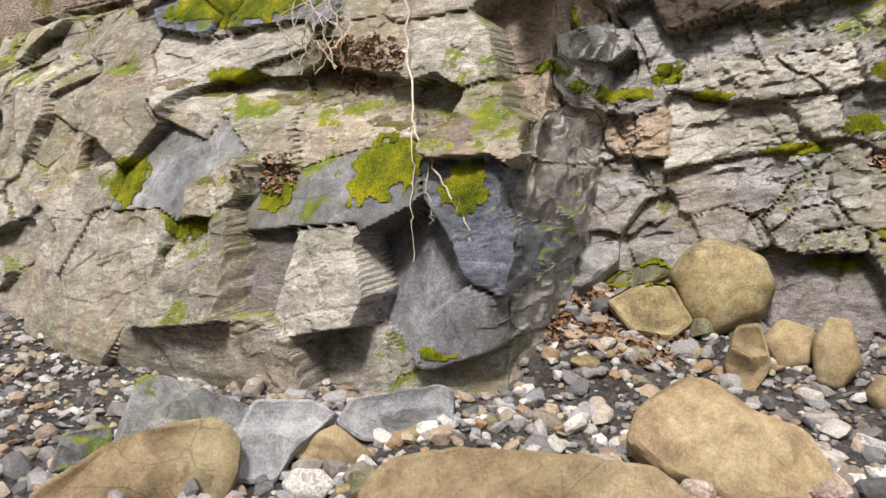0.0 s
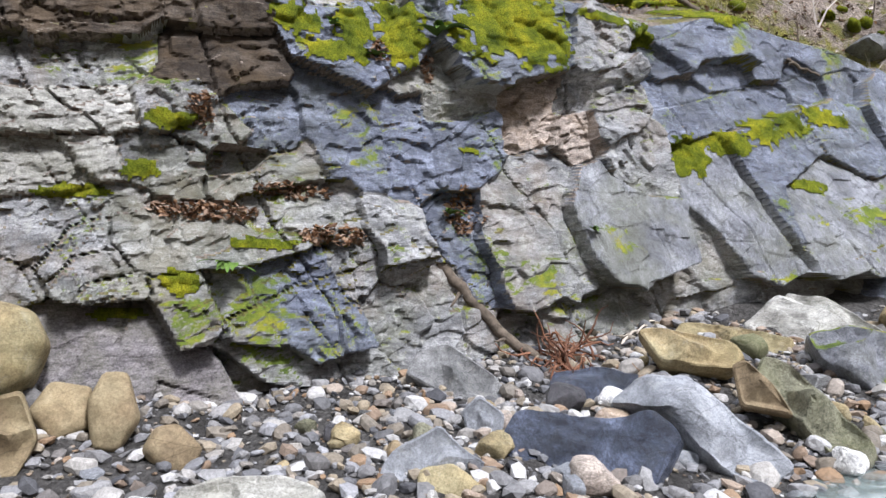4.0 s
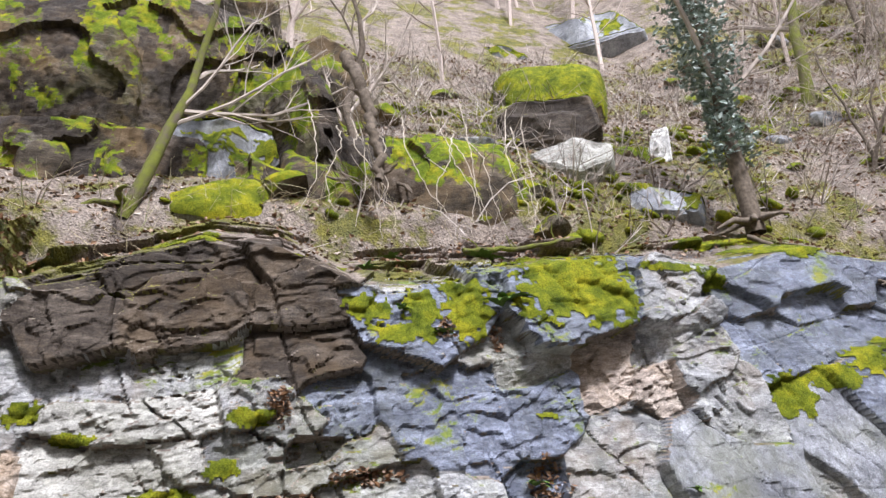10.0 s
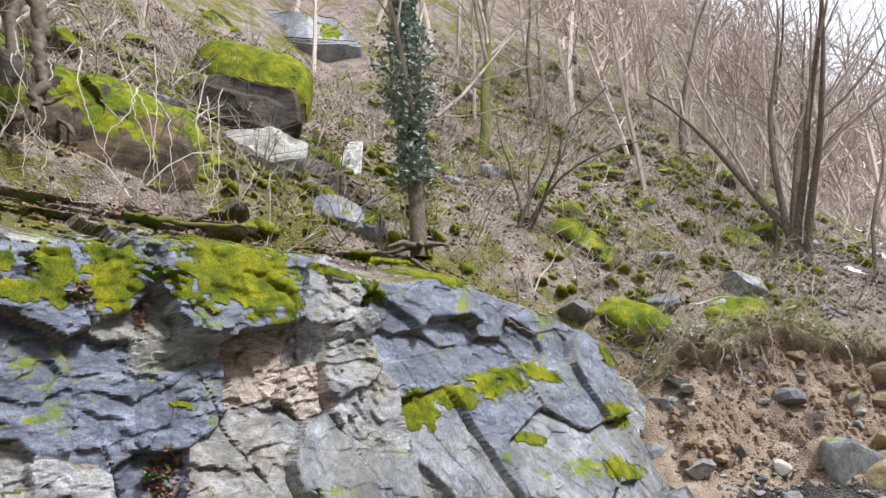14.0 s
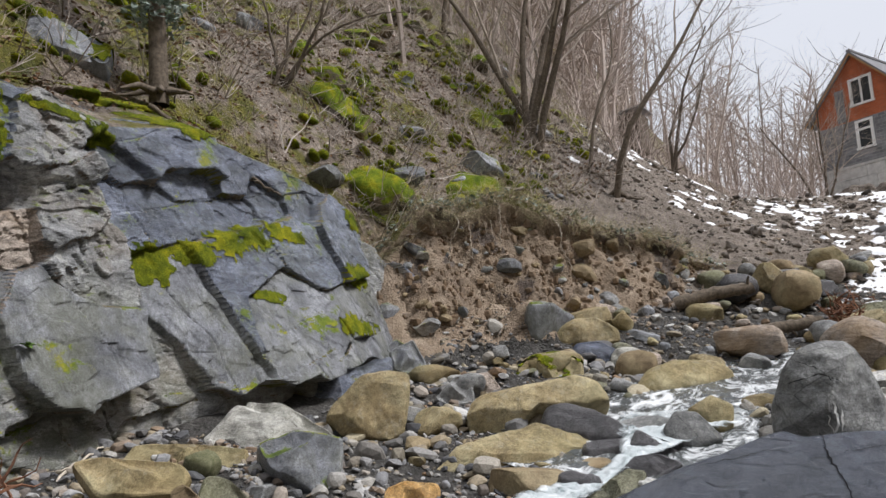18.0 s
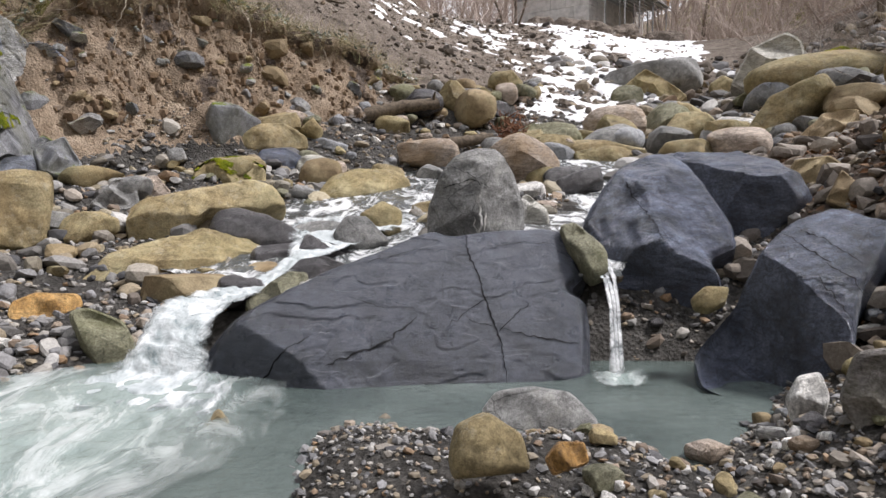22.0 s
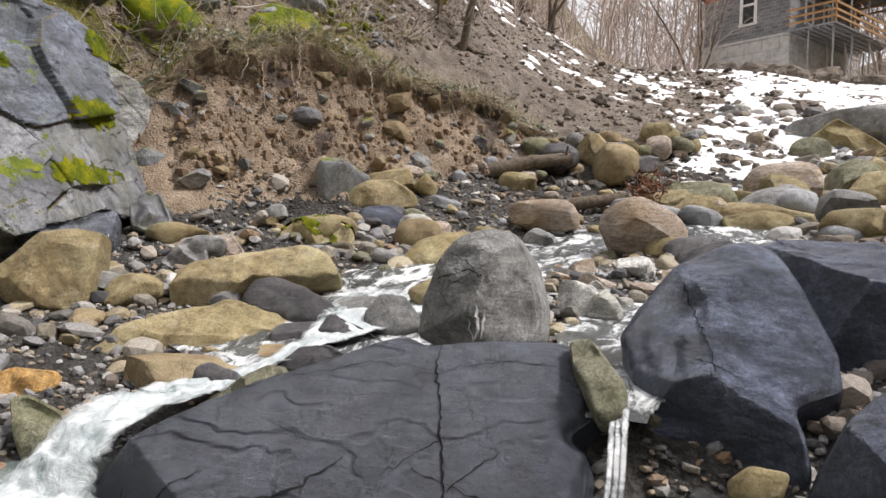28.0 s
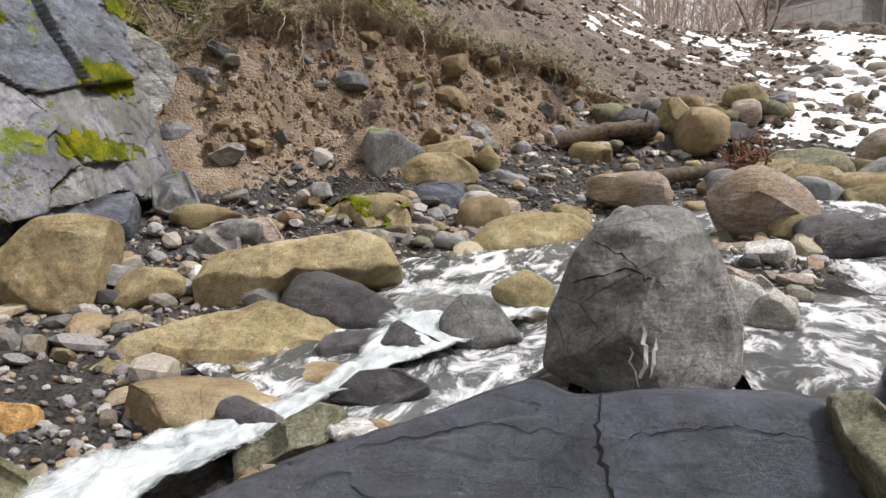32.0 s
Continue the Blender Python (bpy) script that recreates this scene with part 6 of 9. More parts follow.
poly_rock("boulder", "great smooth ochre boulder on the gravel", (-2.57, -4.43, -0.10), 139, 40, 0.37, 0.10, M_BROWN, 88,[(-0.47, -0.05), (-0.17, 0.15), (0.19, 0.25), (0.44, 0.26), (0.55, 0.12), (0.52, -0.08), (0.39, -0.26), (-0.55, -0.13)])
poly_rock("stone", "blue-grey angular stone below the cliff", (-3.32, -3.99, -0.09), 127, 35, 0.43, 0.04, M_BLUEGREY, 89,[(-0.30, -0.23), (-0.27, 0.08), (-0.20, 0.25), (0.16, 0.25), (0.30, 0.14), (0.05, -0.08), (-0.06, -0.25)])
poly_rock("stone", "blue-grey angular stone below the cliff", (-4.01, -3.59, -0.06), 118, 35, 0.37, 0.04, M_BLUEGREY, 90,[(-0.39, -0.06), (-0.30, 0.10), (0.32, 0.22), (0.39, 0.16), (0.37, -0.12), (0.32, -0.22), (-0.22, -0.17)])
poly_rock("stone", "brown angular stone below the cliff", (-3.49, -3.75, -0.16), 123, 30, 0.29, 0.04, M_BROWN, 91,[(-0.24, -0.03), (-0.15, 0.08), (0.01, 0.15), (0.24, -0.04), (0.18, -0.15), (-0.09, -0.14)])
poly_rock("stone", "white rounded stone on the gravel", (-3.11, -3.67, -0.23), 125, 30, 0.19, 0.04, M_WHITE, 92,[(-0.15, 0.01), (-0.08, 0.09), (0.07, 0.08), (0.15, 0.00), (0.07, -0.09), (-0.08, -0.08)])
poly_rock("boulder", "broad flat tan boulder on the gravel", (-2.95, -2.34, 0.07), 106, 55, 0.30, 0.06, M_BROWN, 93,[(-0.80, -0.06), (-0.71, 0.13), (-0.39, 0.26), (0.18, 0.26), (0.59, 0.24), (0.80, 0.05), (0.17, -0.19), (-0.59, -0.26)])
poly_rock("boulder", "great tan boulder with a pale cap on the gravel", (-4.02, -1.50, 0.15), 91, 35, 0.52, 0.13, M_BROWN, 94,[(-0.53, -0.09), (-0.49, 0.14), (-0.29, 0.33), (-0.13, 0.36), (0.12, 0.21), (0.40, 0.14), (0.53, -0.04), (0.49, -0.22), (0.06, -0.36), (-0.30, -0.24)])
poly_rock("boulder", "upright yellow-green boulder leaning at the cliff", (-6.24, -1.68, 0.73), 92, 15, 0.70, 0.17, M_TAN, 95,[(-0.42, 0.08), (-0.29, 0.30), (-0.09, 0.42), (0.31, 0.29), (0.42, 0.06), (0.33, -0.20), (-0.01, -0.42), (-0.24, -0.29)])
poly_rock("boulder", "low yellow-green boulder by the cliff", (-6.03, -2.22, 0.51), 97, 25, 0.37, 0.08, M_TAN, 96,[(-0.35, 0.05), (-0.10, 0.21), (0.17, 0.22), (0.35, -0.06), (0.19, -0.22), (-0.13, -0.20)], moss=.15)
poly_rock("stone", "upright ochre stone in a row of three", (-5.47, -1.42, 0.32), 91, 12, 0.31, 0.06, M_BROWN, 97,[(-0.16, -0.07), (-0.09, 0.21), (0.06, 0.25), (0.16, -0.04), (0.05, -0.25), (-0.06, -0.24)])
poly_rock("stone", "upright ochre stone in a row of three", (-5.84, -1.16, 0.37), 88, 15, 0.35, 0.07, M_BROWN, 98,[(-0.18, 0.01), (-0.05, 0.20), (0.18, 0.15), (0.18, -0.12), (-0.02, -0.20)])
poly_rock("stone", "upright ochre stone in a row of three", (-5.66, -0.83, 0.38), 85, 12, 0.31, 0.07, M_BROWN, 99,[(-0.16, 0.07), (-0.07, 0.26), (0.07, 0.25), (0.16, -0.05), (0.03, -0.26), (-0.12, -0.22)])
poly_rock("flat_slab", "pale grey slab at the foot of the cliff", (-3.50, -4.96, -0.08), 135, 50, 0.28, 0.04, M_SMOOTH, 100,[(-0.46, -0.29), (-0.30, 0.28), (-0.15, 0.29), (0.46, -0.06), (0.37, -0.20), (-0.18, -0.20)])
poly_rock("stone", "pale grey block at the foot of the cliff", (-2.75, -5.08, -0.17), 142, 30, 0.20, 0.02, M_SMOOTH, 101,[(-0.17, -0.12), (-0.09, 0.10), (0.16, 0.12), (0.17, -0.07)])
poly_rock("stone", "grey flat stone among fallen leaves", (-6.50, -2.97, 0.84), 103, 45, 0.34, 0.05, M_GREY, 102,[(-0.36, -0.24), (-0.13, 0.18), (0.36, 0.28), (0.36, 0.05), (0.05, -0.28)])
poly_rock("flat_slab", "thin mossy layered slab by the cliff", (-6.77, -2.39, 0.74), 98, 45, 0.17, 0.03, M_GREEN, 103,[(-0.36, -0.20), (-0.22, -0.00), (0.36, 0.24), (0.33, 0.09), (-0.16, -0.24)], moss=.3)
poly_rock("flat_slab", "pale grainy stone slab on the gravel", (-4.33, -0.22, 0.10), 76, 45, 0.23, 0.03, M_LICHEN, 104,[(-0.41, -0.15), (-0.36, 0.14), (-0.13, 0.20), (0.19, 0.19), (0.41, 0.10), (0.34, -0.18), (-0.08, -0.20)])
poly_rock("stone", "rounded brown stone on the gravel", (-5.36, -0.47, 0.18), 93, 20, 0.31, 0.07, M_BROWN, 105,[(-0.18, 0.01), (-0.10, 0.15), (0.03, 0.16), (0.18, -0.01), (0.10, -0.16), (-0.06, -0.15)])
poly_rock("stone_block", "squared grey block fallen from the cliff", (-5.88, 1.84, 0.52), 62, 35, 0.50, 0.04, M_GREY, 106,[(-0.40, -0.02), (-0.31, 0.18), (-0.07, 0.30), (0.40, -0.05), (0.38, -0.22), (0.11, -0.30)])
poly_rock("stone", "blue-grey angular stone on the gravel", (-4.42, 1.01, 0.21), 62, 35, 0.40, 0.03, M_BLUEGREY, 107,[(-0.38, -0.10), (-0.31, 0.06), (-0.03, 0.24), (0.12, 0.09), (0.35, -0.04), (0.38, -0.19), (0.07, -0.24)])
poly_rock("stone", "grey angular stone on the gravel", (-4.94, 1.60, 0.30), 59, 25, 0.26, 0.03, M_BLUEGREY, 108,[(-0.15, 0.08), (-0.03, 0.19), (0.15, 0.07), (0.13, -0.19), (-0.09, -0.13)])
poly_rock("dark_rock", "black wave-worn slate rock on the gravel", (-4.16, 1.96, 0.30), 50, 45, 0.45, 0.06, M_SLATE, 109,[(-0.57, -0.04), (-0.49, 0.24), (-0.17, 0.20), (0.12, 0.17), (0.38, 0.31), (0.57, 0.16), (0.35, -0.31), (0.04, -0.31), (-0.43, -0.18)])
poly_rock("dark_rock", "blue-grey slate rock with pale streaks", (-4.04, 2.79, 0.41), 42, 45, 0.62, 0.11, M_BLUEGREY, 110,[(-0.60, 0.14), (-0.44, 0.35), (-0.08, 0.43), (0.16, 0.23), (0.60, -0.21), (0.36, -0.43), (0.04, -0.21), (-0.20, 0.05)])
poly_rock("dark_rock", "low dark slate rock on the gravel", (-5.26, 2.85, 0.43), 51, 50, 0.40, 0.06, M_SLATE, 111,[(-0.40, -0.11), (-0.30, 0.17), (0.06, 0.28), (0.40, 0.20), (0.17, -0.20), (-0.19, -0.28)])
poly_rock("flat_slab", "flat ochre slab on the stones", (-5.59, 4.93, 0.77), 43, 50, 0.25, 0.05, M_TAN, 112, [(-0.56, 0.05), (-0.48, 0.26), (0.30, 0.16), (0.56, 0.09), (0.54, -0.15), (0.14, -0.26), (-0.44, -0.15)])
poly_rock("long_boulder", "long greenish stone slab on the gravel", (-3.92, 3.83, 0.49), 35, 45, 0.49, 0.08, M_GREEN, 113,[(-0.40, 0.24), (-0.35, 0.46), (-0.17, 0.42), (0.40, -0.27), (0.36, -0.44), (0.19, -0.46), (-0.21, 0.01)])
poly_rock("flat_slab", "grey slab with white mineral stains", (-5.36, 6.29, 1.01), 36, 50, 0.51, 0.05, M_LICHEN, 114, [(-0.56, -0.05), (-0.47, 0.42), (0.02, 0.26), (0.56, -0.25), (0.28, -0.42), (-0.17, -0.34)])
poly_rock("stone", "grey worn stone on the gravel", (-4.44, 5.19, 0.73), 36, 35, 0.64, 0.11, M_SMOOTH, 115, [(-0.40, 0.23), (0.00, 0.38), (0.40, 0.23), (0.37, -0.23), (0.19, -0.38), (-0.26, -0.06)])
poly_rock("boulder", "smooth ochre boulder on the gravel", (-4.25, 1.02, 0.12), 60, 35, 0.23, 0.05, M_TAN, 116,[(-0.23, -0.12), (-0.22, 0.08), (-0.03, 0.12), (0.23, -0.05), (0.18, -0.12)])
poly_rock("strata_rock", "broken layered rock at the foot of the scar", (-5.40, 9.36, 1.76), 27, 30, 0.41, 0.06, M_SMOOTH, 117, [(-0.28, 0.14), (0.08, 0.33), (0.28, -0.09), (0.15, -0.33), (-0.20, -0.22)])
poly_rock("ledge", "low dark rock ledge under the buttress", (-5.73, 7.89, 1.46), 33, 45, 0.70, 0.06, M_BLUE, 118, [(-0.74, -0.27), (-0.30, 0.13), (0.74, 0.49), (0.72, 0.09), (0.00, -0.31), (-0.44, -0.49)])
poly_rock("ledge", "dark rock ledge at the foot of the buttress", (-6.59, 6.17, 1.11), 43, 35, 0.44, 0.04, M_SMOOTH, 119, [(-0.29, 0.20), (0.03, 0.26), (0.29, 0.00), (0.20, -0.26), (-0.15, -0.19)])
poly_rock("slab_stone", "large wet grey stone with white stains on top", (-5.26, 5.72, 0.74), 38, 40, 0.91, 0.10, M_LICHEN, 120, [(-0.63, 0.25), (-0.31, 0.67), (0.31, 0.38), (0.63, 0.03), (0.52, -0.38), (0.17, -0.67), (-0.22, -0.26)])
poly_rock("long_boulder", "flat ochre stone at the foot of the cliff", (-5.13, 3.85, 0.78), 44, 40, 0.29, 0.06, M_TAN, 121,[(-0.44, 0.16), (-0.29, 0.19), (0.36, 0.09), (0.44, -0.04), (0.35, -0.19), (-0.22, -0.17)])
poly_rock("stone", "upright greenish stone at the foot of the cliff", (-4.14, 3.58, 0.60), 39, 20, 0.32, 0.04, M_BROWN, 122,[(-0.21, 0.15), (-0.12, 0.19), (0.08, 0.01), (0.21, -0.19), (-0.14, -0.16)])
poly_rock("moss_step", "earth step draped with bright hanging moss", (-7.29, 11.71, 5.12), 29, 42, 0.80, 0.27, M_MOSSY, 123, [(-0.83, 0.97), (-0.27, 1.03), (0.46, 0.27), (0.83, -0.46), (0.57, -1.03), (-0.25, -0.44)])
poly_rock("moss_step", "earth step draped with bright hanging moss", (-6.36, 14.03, 5.61), 22, 42, 0.94, 0.31, M_MOSSY, 124, [(-0.99, 0.69), (-0.15, 0.70), (0.79, 0.40), (0.99, -0.15), (0.46, -0.70), (-0.29, -0.42), (-0.88, -0.13)])
poly_rock("moss_step", "low mossy rock band on the hillside", (-9.08, 12.64, 8.03), 34, 42, 0.99, 0.33, M_MOSSY, 125, [(-1.04, 0.98), (-0.56, 1.44), (0.29, 0.31), (1.04, -0.81), (0.75, -1.44), (-0.50, -0.35)])
poly_rock("moss_step", "low mossy rock band on the hillside", (-9.18, 16.19, 9.45), 29, 42, 0.70, 0.23, M_MOSSY, 126, [(-0.72, 1.41), (-0.10, 1.75), (0.71, 0.12), (0.72, -1.26), (0.03, -1.75), (-0.51, -0.45)])
poly_rock("moss_step", "mossy rock on the hillside above the bank", (-7.37, 17.97, 8.94), 22, 42, 0.72, 0.24, M_MOSSY, 127, [(-0.75, 0.53), (-0.04, 0.75), (0.75, -0.39), (0.56, -0.75), (-0.40, -0.55)])
poly_rock("moss_step", "mossy rock on the rocky slope", (-7.42, 11.71, 5.32), 29, 35, 1.02, 0.37, M_MOSSY, 128, [(-0.84, 0.62), (0.01, 0.76), (0.84, -0.07), (0.82, -0.69), (0.22, -0.76), (-0.51, -0.09)])
poly_rock("moss_step", "mossy grey rock under the ivy tree", (-9.81, 6.00, 6.85), 55, 35, 0.88, 0.14, M_SMOOTH, 129, [(-0.73, 0.34), (-0.12, 0.57), (0.73, -0.09), (0.72, -0.57), (-0.25, -0.53)])
poly_rock("hill_rock", "long pale weathered rock on the terrace", (-10.64, 5.08, 8.2), 61, 40, 0.8, 0.17, M_LICHEN, 130, [(-0.90, 0.64), (-0.40, 0.85), (0.90, 0.30), (0.83, -0.54), (0.28, -0.85), (-0.52, -0.35)])
# a solid dark rock whose colour stands in for shade under the overhang
poly_rock("hill_rock", "dark mossy rock standing in for the shaded hollow under the overhang", (-9.85, 2.41, 6.43), 73, 30, 0.76, 0.06, M_DRAPE, 131, [(-1.00, 0.13), (-0.35, 0.63), (1.00, 0.50), (0.94, -0.12), (-0.69, -0.63)])
poly_rock("hill_rock", "dark mossy rock wall behind the twisted trunk", (-12.40, 0.87, 10.26), 82, 18, 1.22, 0.25, M_DRAPE, 132, [(-0.85, 1.11), (-0.15, 1.74), (0.82, 0.85), (0.85, -1.33), (-0.07, -1.74), (-0.83, -1.17)])
poly_rock("hill_rock", "dark mossy rock wall above the thin tree", (-11.51, -3.42, 8.95), 103, 18, 1.59, 0.26, M_DRAPE, 133, [(-1.10, 0.40), (-0.29, 1.21), (0.87, 1.23), (1.10, -0.39), (0.12, -0.98), (-0.86, -1.23)])
poly_rock("hill_rock", "dark mossy boulder beside the grey rock", (-9.92, -3.30, 6.70), 104, 25, 0.49, 0.14, M_DRAPE, 134, [(-0.34, 0.14), (-0.13, 0.63), (0.24, 0.52), (0.34, -0.27), (0.01, -0.63), (-0.29, -0.51)])

rock("boulder", "flat layered brown slab beside the rapid", (-2.35, 5.95, 0.51), (0.96, 0.71, 0.31), 38, M_BROWN, 3101, 0.95, 4, 0.05, 10, "", True, (4, 1))
rock("boulder", "dark angular stone at the edge of the rapid", (-1.85, 7.07, 0.59), (0.65, 0.48, 0.39), 27, M_DARK, 3102, 0.95, 4, 0.05, 10, "", True, (-2, -5))
rock("boulder", "grey angular block beside the great boulder", (-1.63, 7.65, 0.68), (0.72, 0.54, 0.54), 23, M_GREY, 3103, 0.9, 4, 0.05, 10, "", True, (5, 0))
rock("boulder", "ochre stone beside the great boulder", (-1.57, 8.19, 0.74), (0.56, 0.42, 0.51), 21, M_TAN, 3104, 0.8, 4, 0.05, 10, "", True, (-1, 5))
rock("stone", "brown stone beside the great boulder", (-1.18, 8.22, 0.72), (0.31, 0.23, 0.40), 18, M_BROWN, 3105, 0.7, 4, 0.05, 10, "", True, (6, -1))
rock("stone", "dark wet stone at the tip of the slab", (-1.88, 5.80, 0.44), (0.46, 0.34, 0.35), 34, M_DARK, 3106, 0.95, 4, 0.05, 10, "", True, (0, 4))
rock("stone", "brown wet stone at the tip of the slab", (-1.98, 6.53, 0.48), (0.46, 0.34, 0.33), 30, M_BROWN, 3107, 0.9, 4, 0.05, 10, "", True, (-6, -2))
rock("boulder", "ochre stone in the stream", (-4.02, 7.41, 0.90), (0.57, 0.42, 0.40), 40, M_TAN, 3108, 0.8, 4, 0.05, 10, "", True, (1, 3))
rock("boulder", "ochre stone below the earth scar", (-3.47, 10.70, 1.53), (0.98, 0.73, 0.47), 26, M_TAN, 3109, 0.8, 4, 0.05, 10, "", True, (-5, -3))
rock("boulder", "pointed grey rock stuck in the earth scar", (-3.96, 12.49, 2.39), (0.95, 0.71, 0.94), 24, M_SMOOTH, 3110, 0.95, 4, 0.05, 10, "", True, (2, 2))
rock("boulder", "grey angular stone below the buttress", (-4.27, 8.92, 1.25), (0.61, 0.45, 0.45), 35, M_GREY, 3111, 0.9, 4, 0.05, 10, "", True, (-4, -4))
rock("boulder", "ochre stone below the buttress", (-5.03, 9.52, 1.46), (0.86, 0.64, 0.37), 37, M_TAN, 3112, 0.8, 4, 0.05, 10, "", True, (3, 1))
rock("boulder", "dark stone in the stream bed", (-3.12, 12.37, 1.73), (0.72, 0.53, 0.48), 21, M_DARK, 3113, 0.7, 4, 0.05, 10, "", True, (-3, -5))
rock("boulder", "white speckled stone in the stream bed", (-2.53, 12.19, 1.61), (0.60, 0.45, 0.44), 18, M_LICHEN, 3114, 0.6, 4, 0.05, 10, "", True, (4, 0))
rock("boulder", "flat blue-grey stone in the stream bed", (-2.50, 13.47, 2.07), (0.91, 0.68, 0.30), 16, M_BLUEGREY, 3115, 0.9, 4, 0.05, 10, "", True, (-2, 5))
rock("boulder", "black wet boulder in the stream", (1.65, 10.98, 1.32), (0.88, 0.65, 0.52), -4, M_DARK, 3116, 0.7, 4, 0.05, 10, "", True, (5, -1))
rock("stone", "pale grey stone beside the great boulder", (0.55, 7.34, 1.06), (0.38, 0.28, 0.47), 4, M_WHITE, 3117, 0.85, 4, 0.05, 10, "", True, (-1, 4))
rock("boulder", "flat ochre boulder in the stream", (1.10, 13.32, 1.59), (1.31, 0.97, 0.38), -1, M_TAN, 3118, 0.6, 4, 0.05, 10, "", True, (6, -2))
rock("boulder", "flat grey boulder in the stream", (1.20, 14.14, 1.89), (1.10, 0.82, 0.43), -1, M_GREY, 3119, 0.6, 4, 0.05, 10, "", True, (0, 3))
rock("boulder", "large greenish boulder in the stream", (1.94, 15.40, 2.16), (1.66, 1.23, 0.81), -4, M_GREEN, 3120, 0.6, 4, 0.05, 10, "", True, (-6, -3))
rock("boulder", "long pale boulder in the stream", (3.06, 14.89, 1.92), (1.89, 1.40, 0.55), -9, M_TAN, 3121, 0.5, 4, 0.05, 10, "", True, (1, 2))
rock("boulder", "round pale boulder in the boulder field", (3.74, 16.44, 2.55), (1.23, 0.91, 0.66), -11, M_TAN, 3122, 0.4, 4, 0.05, 10, "", True, (-5, -4))
rock("boulder", "large ochre boulder in the boulder field", (5.08, 16.31, 2.59), (1.32, 0.98, 0.99), -16, M_TAN, 3123, 0.5, 4, 0.05, 10, "", True, (2, 1))
rock("boulder", "great pale boulder above the stream", (6.10, 21.80, 4.21), (3.35, 2.48, 1.32), -15, M_GREY, 3124, 0.6, 4, 0.05, 10, "", True, (-4, -5))
rock("boulder", "low black stone in the stream", (2.68, 13.99, 1.59), (1.06, 0.78, 0.40), -8, M_DARK, 3125, 0.8, 4, 0.05, 10, "", True, (3, 0))
rock("boulder", "low pale stone in the stream", (1.34, 11.18, 1.42), (0.79, 0.59, 0.36), -2, M_TAN, 3126, 0.5, 4, 0.05, 10, "", True, (-3, 5))
rock("boulder", "mossy grey boulder below the snow", (4.77, 19.64, 3.55), (0.89, 0.66, 0.72), -12, M_GREEN, 3127, 0.6, 4, 0.05, 10, "", True, (4, -1))
rock("boulder", "tan stone below the bank", (-1.37, 14.91, 2.50), (0.76, 0.57, 0.44), 10, M_TAN, 3128, 0.6, 4, 0.05, 10, "", True, (-2, 4))
rock("boulder", "long tan boulder on the bank", (8.39, 16.67, 3.62), (3.11, 2.30, 1.21), -27, M_TAN, 3129, 0.5, 4, 0.05, 10, "", True, (5, -2))
rock("boulder", "tan boulder at the edge of the bank", (8.17, 12.40, 3.38), (1.39, 1.03, 1.08), -34, M_TAN, 3130, 0.6, 4, 0.05, 10, "", True, (-1, 3))
rock("boulder", "great pale boulder above the stream", (10.73, 15.84, 5.00), (2.13, 1.58, 1.14), -35, M_GREY, 3131, 0.5, 4, 0.05, 10, "", True, (6, -3))
rock("boulder", "brown stone behind the dark rocks", (6.87, 12.13, 2.65), (1.18, 0.87, 0.63), -29, M_BROWN, 3132, 0.7, 4, 0.05, 10, "", True, (0, 2))
rock("stone", "dark stone on the rubble", (3.44, 5.05, 1.76), (0.51, 0.38, 0.38), -33, M_DARK, 3133, 0.9, 4, 0.05, 10, "", True, (-6, -4))
rock("boulder", "flat grey boulder in the stream", (2.83, 9.76, 1.39), (0.79, 0.58, 0.28), -17, M_GREY, 3134, 0.6, 4, 0.05, 10, "", True, (1, 1))

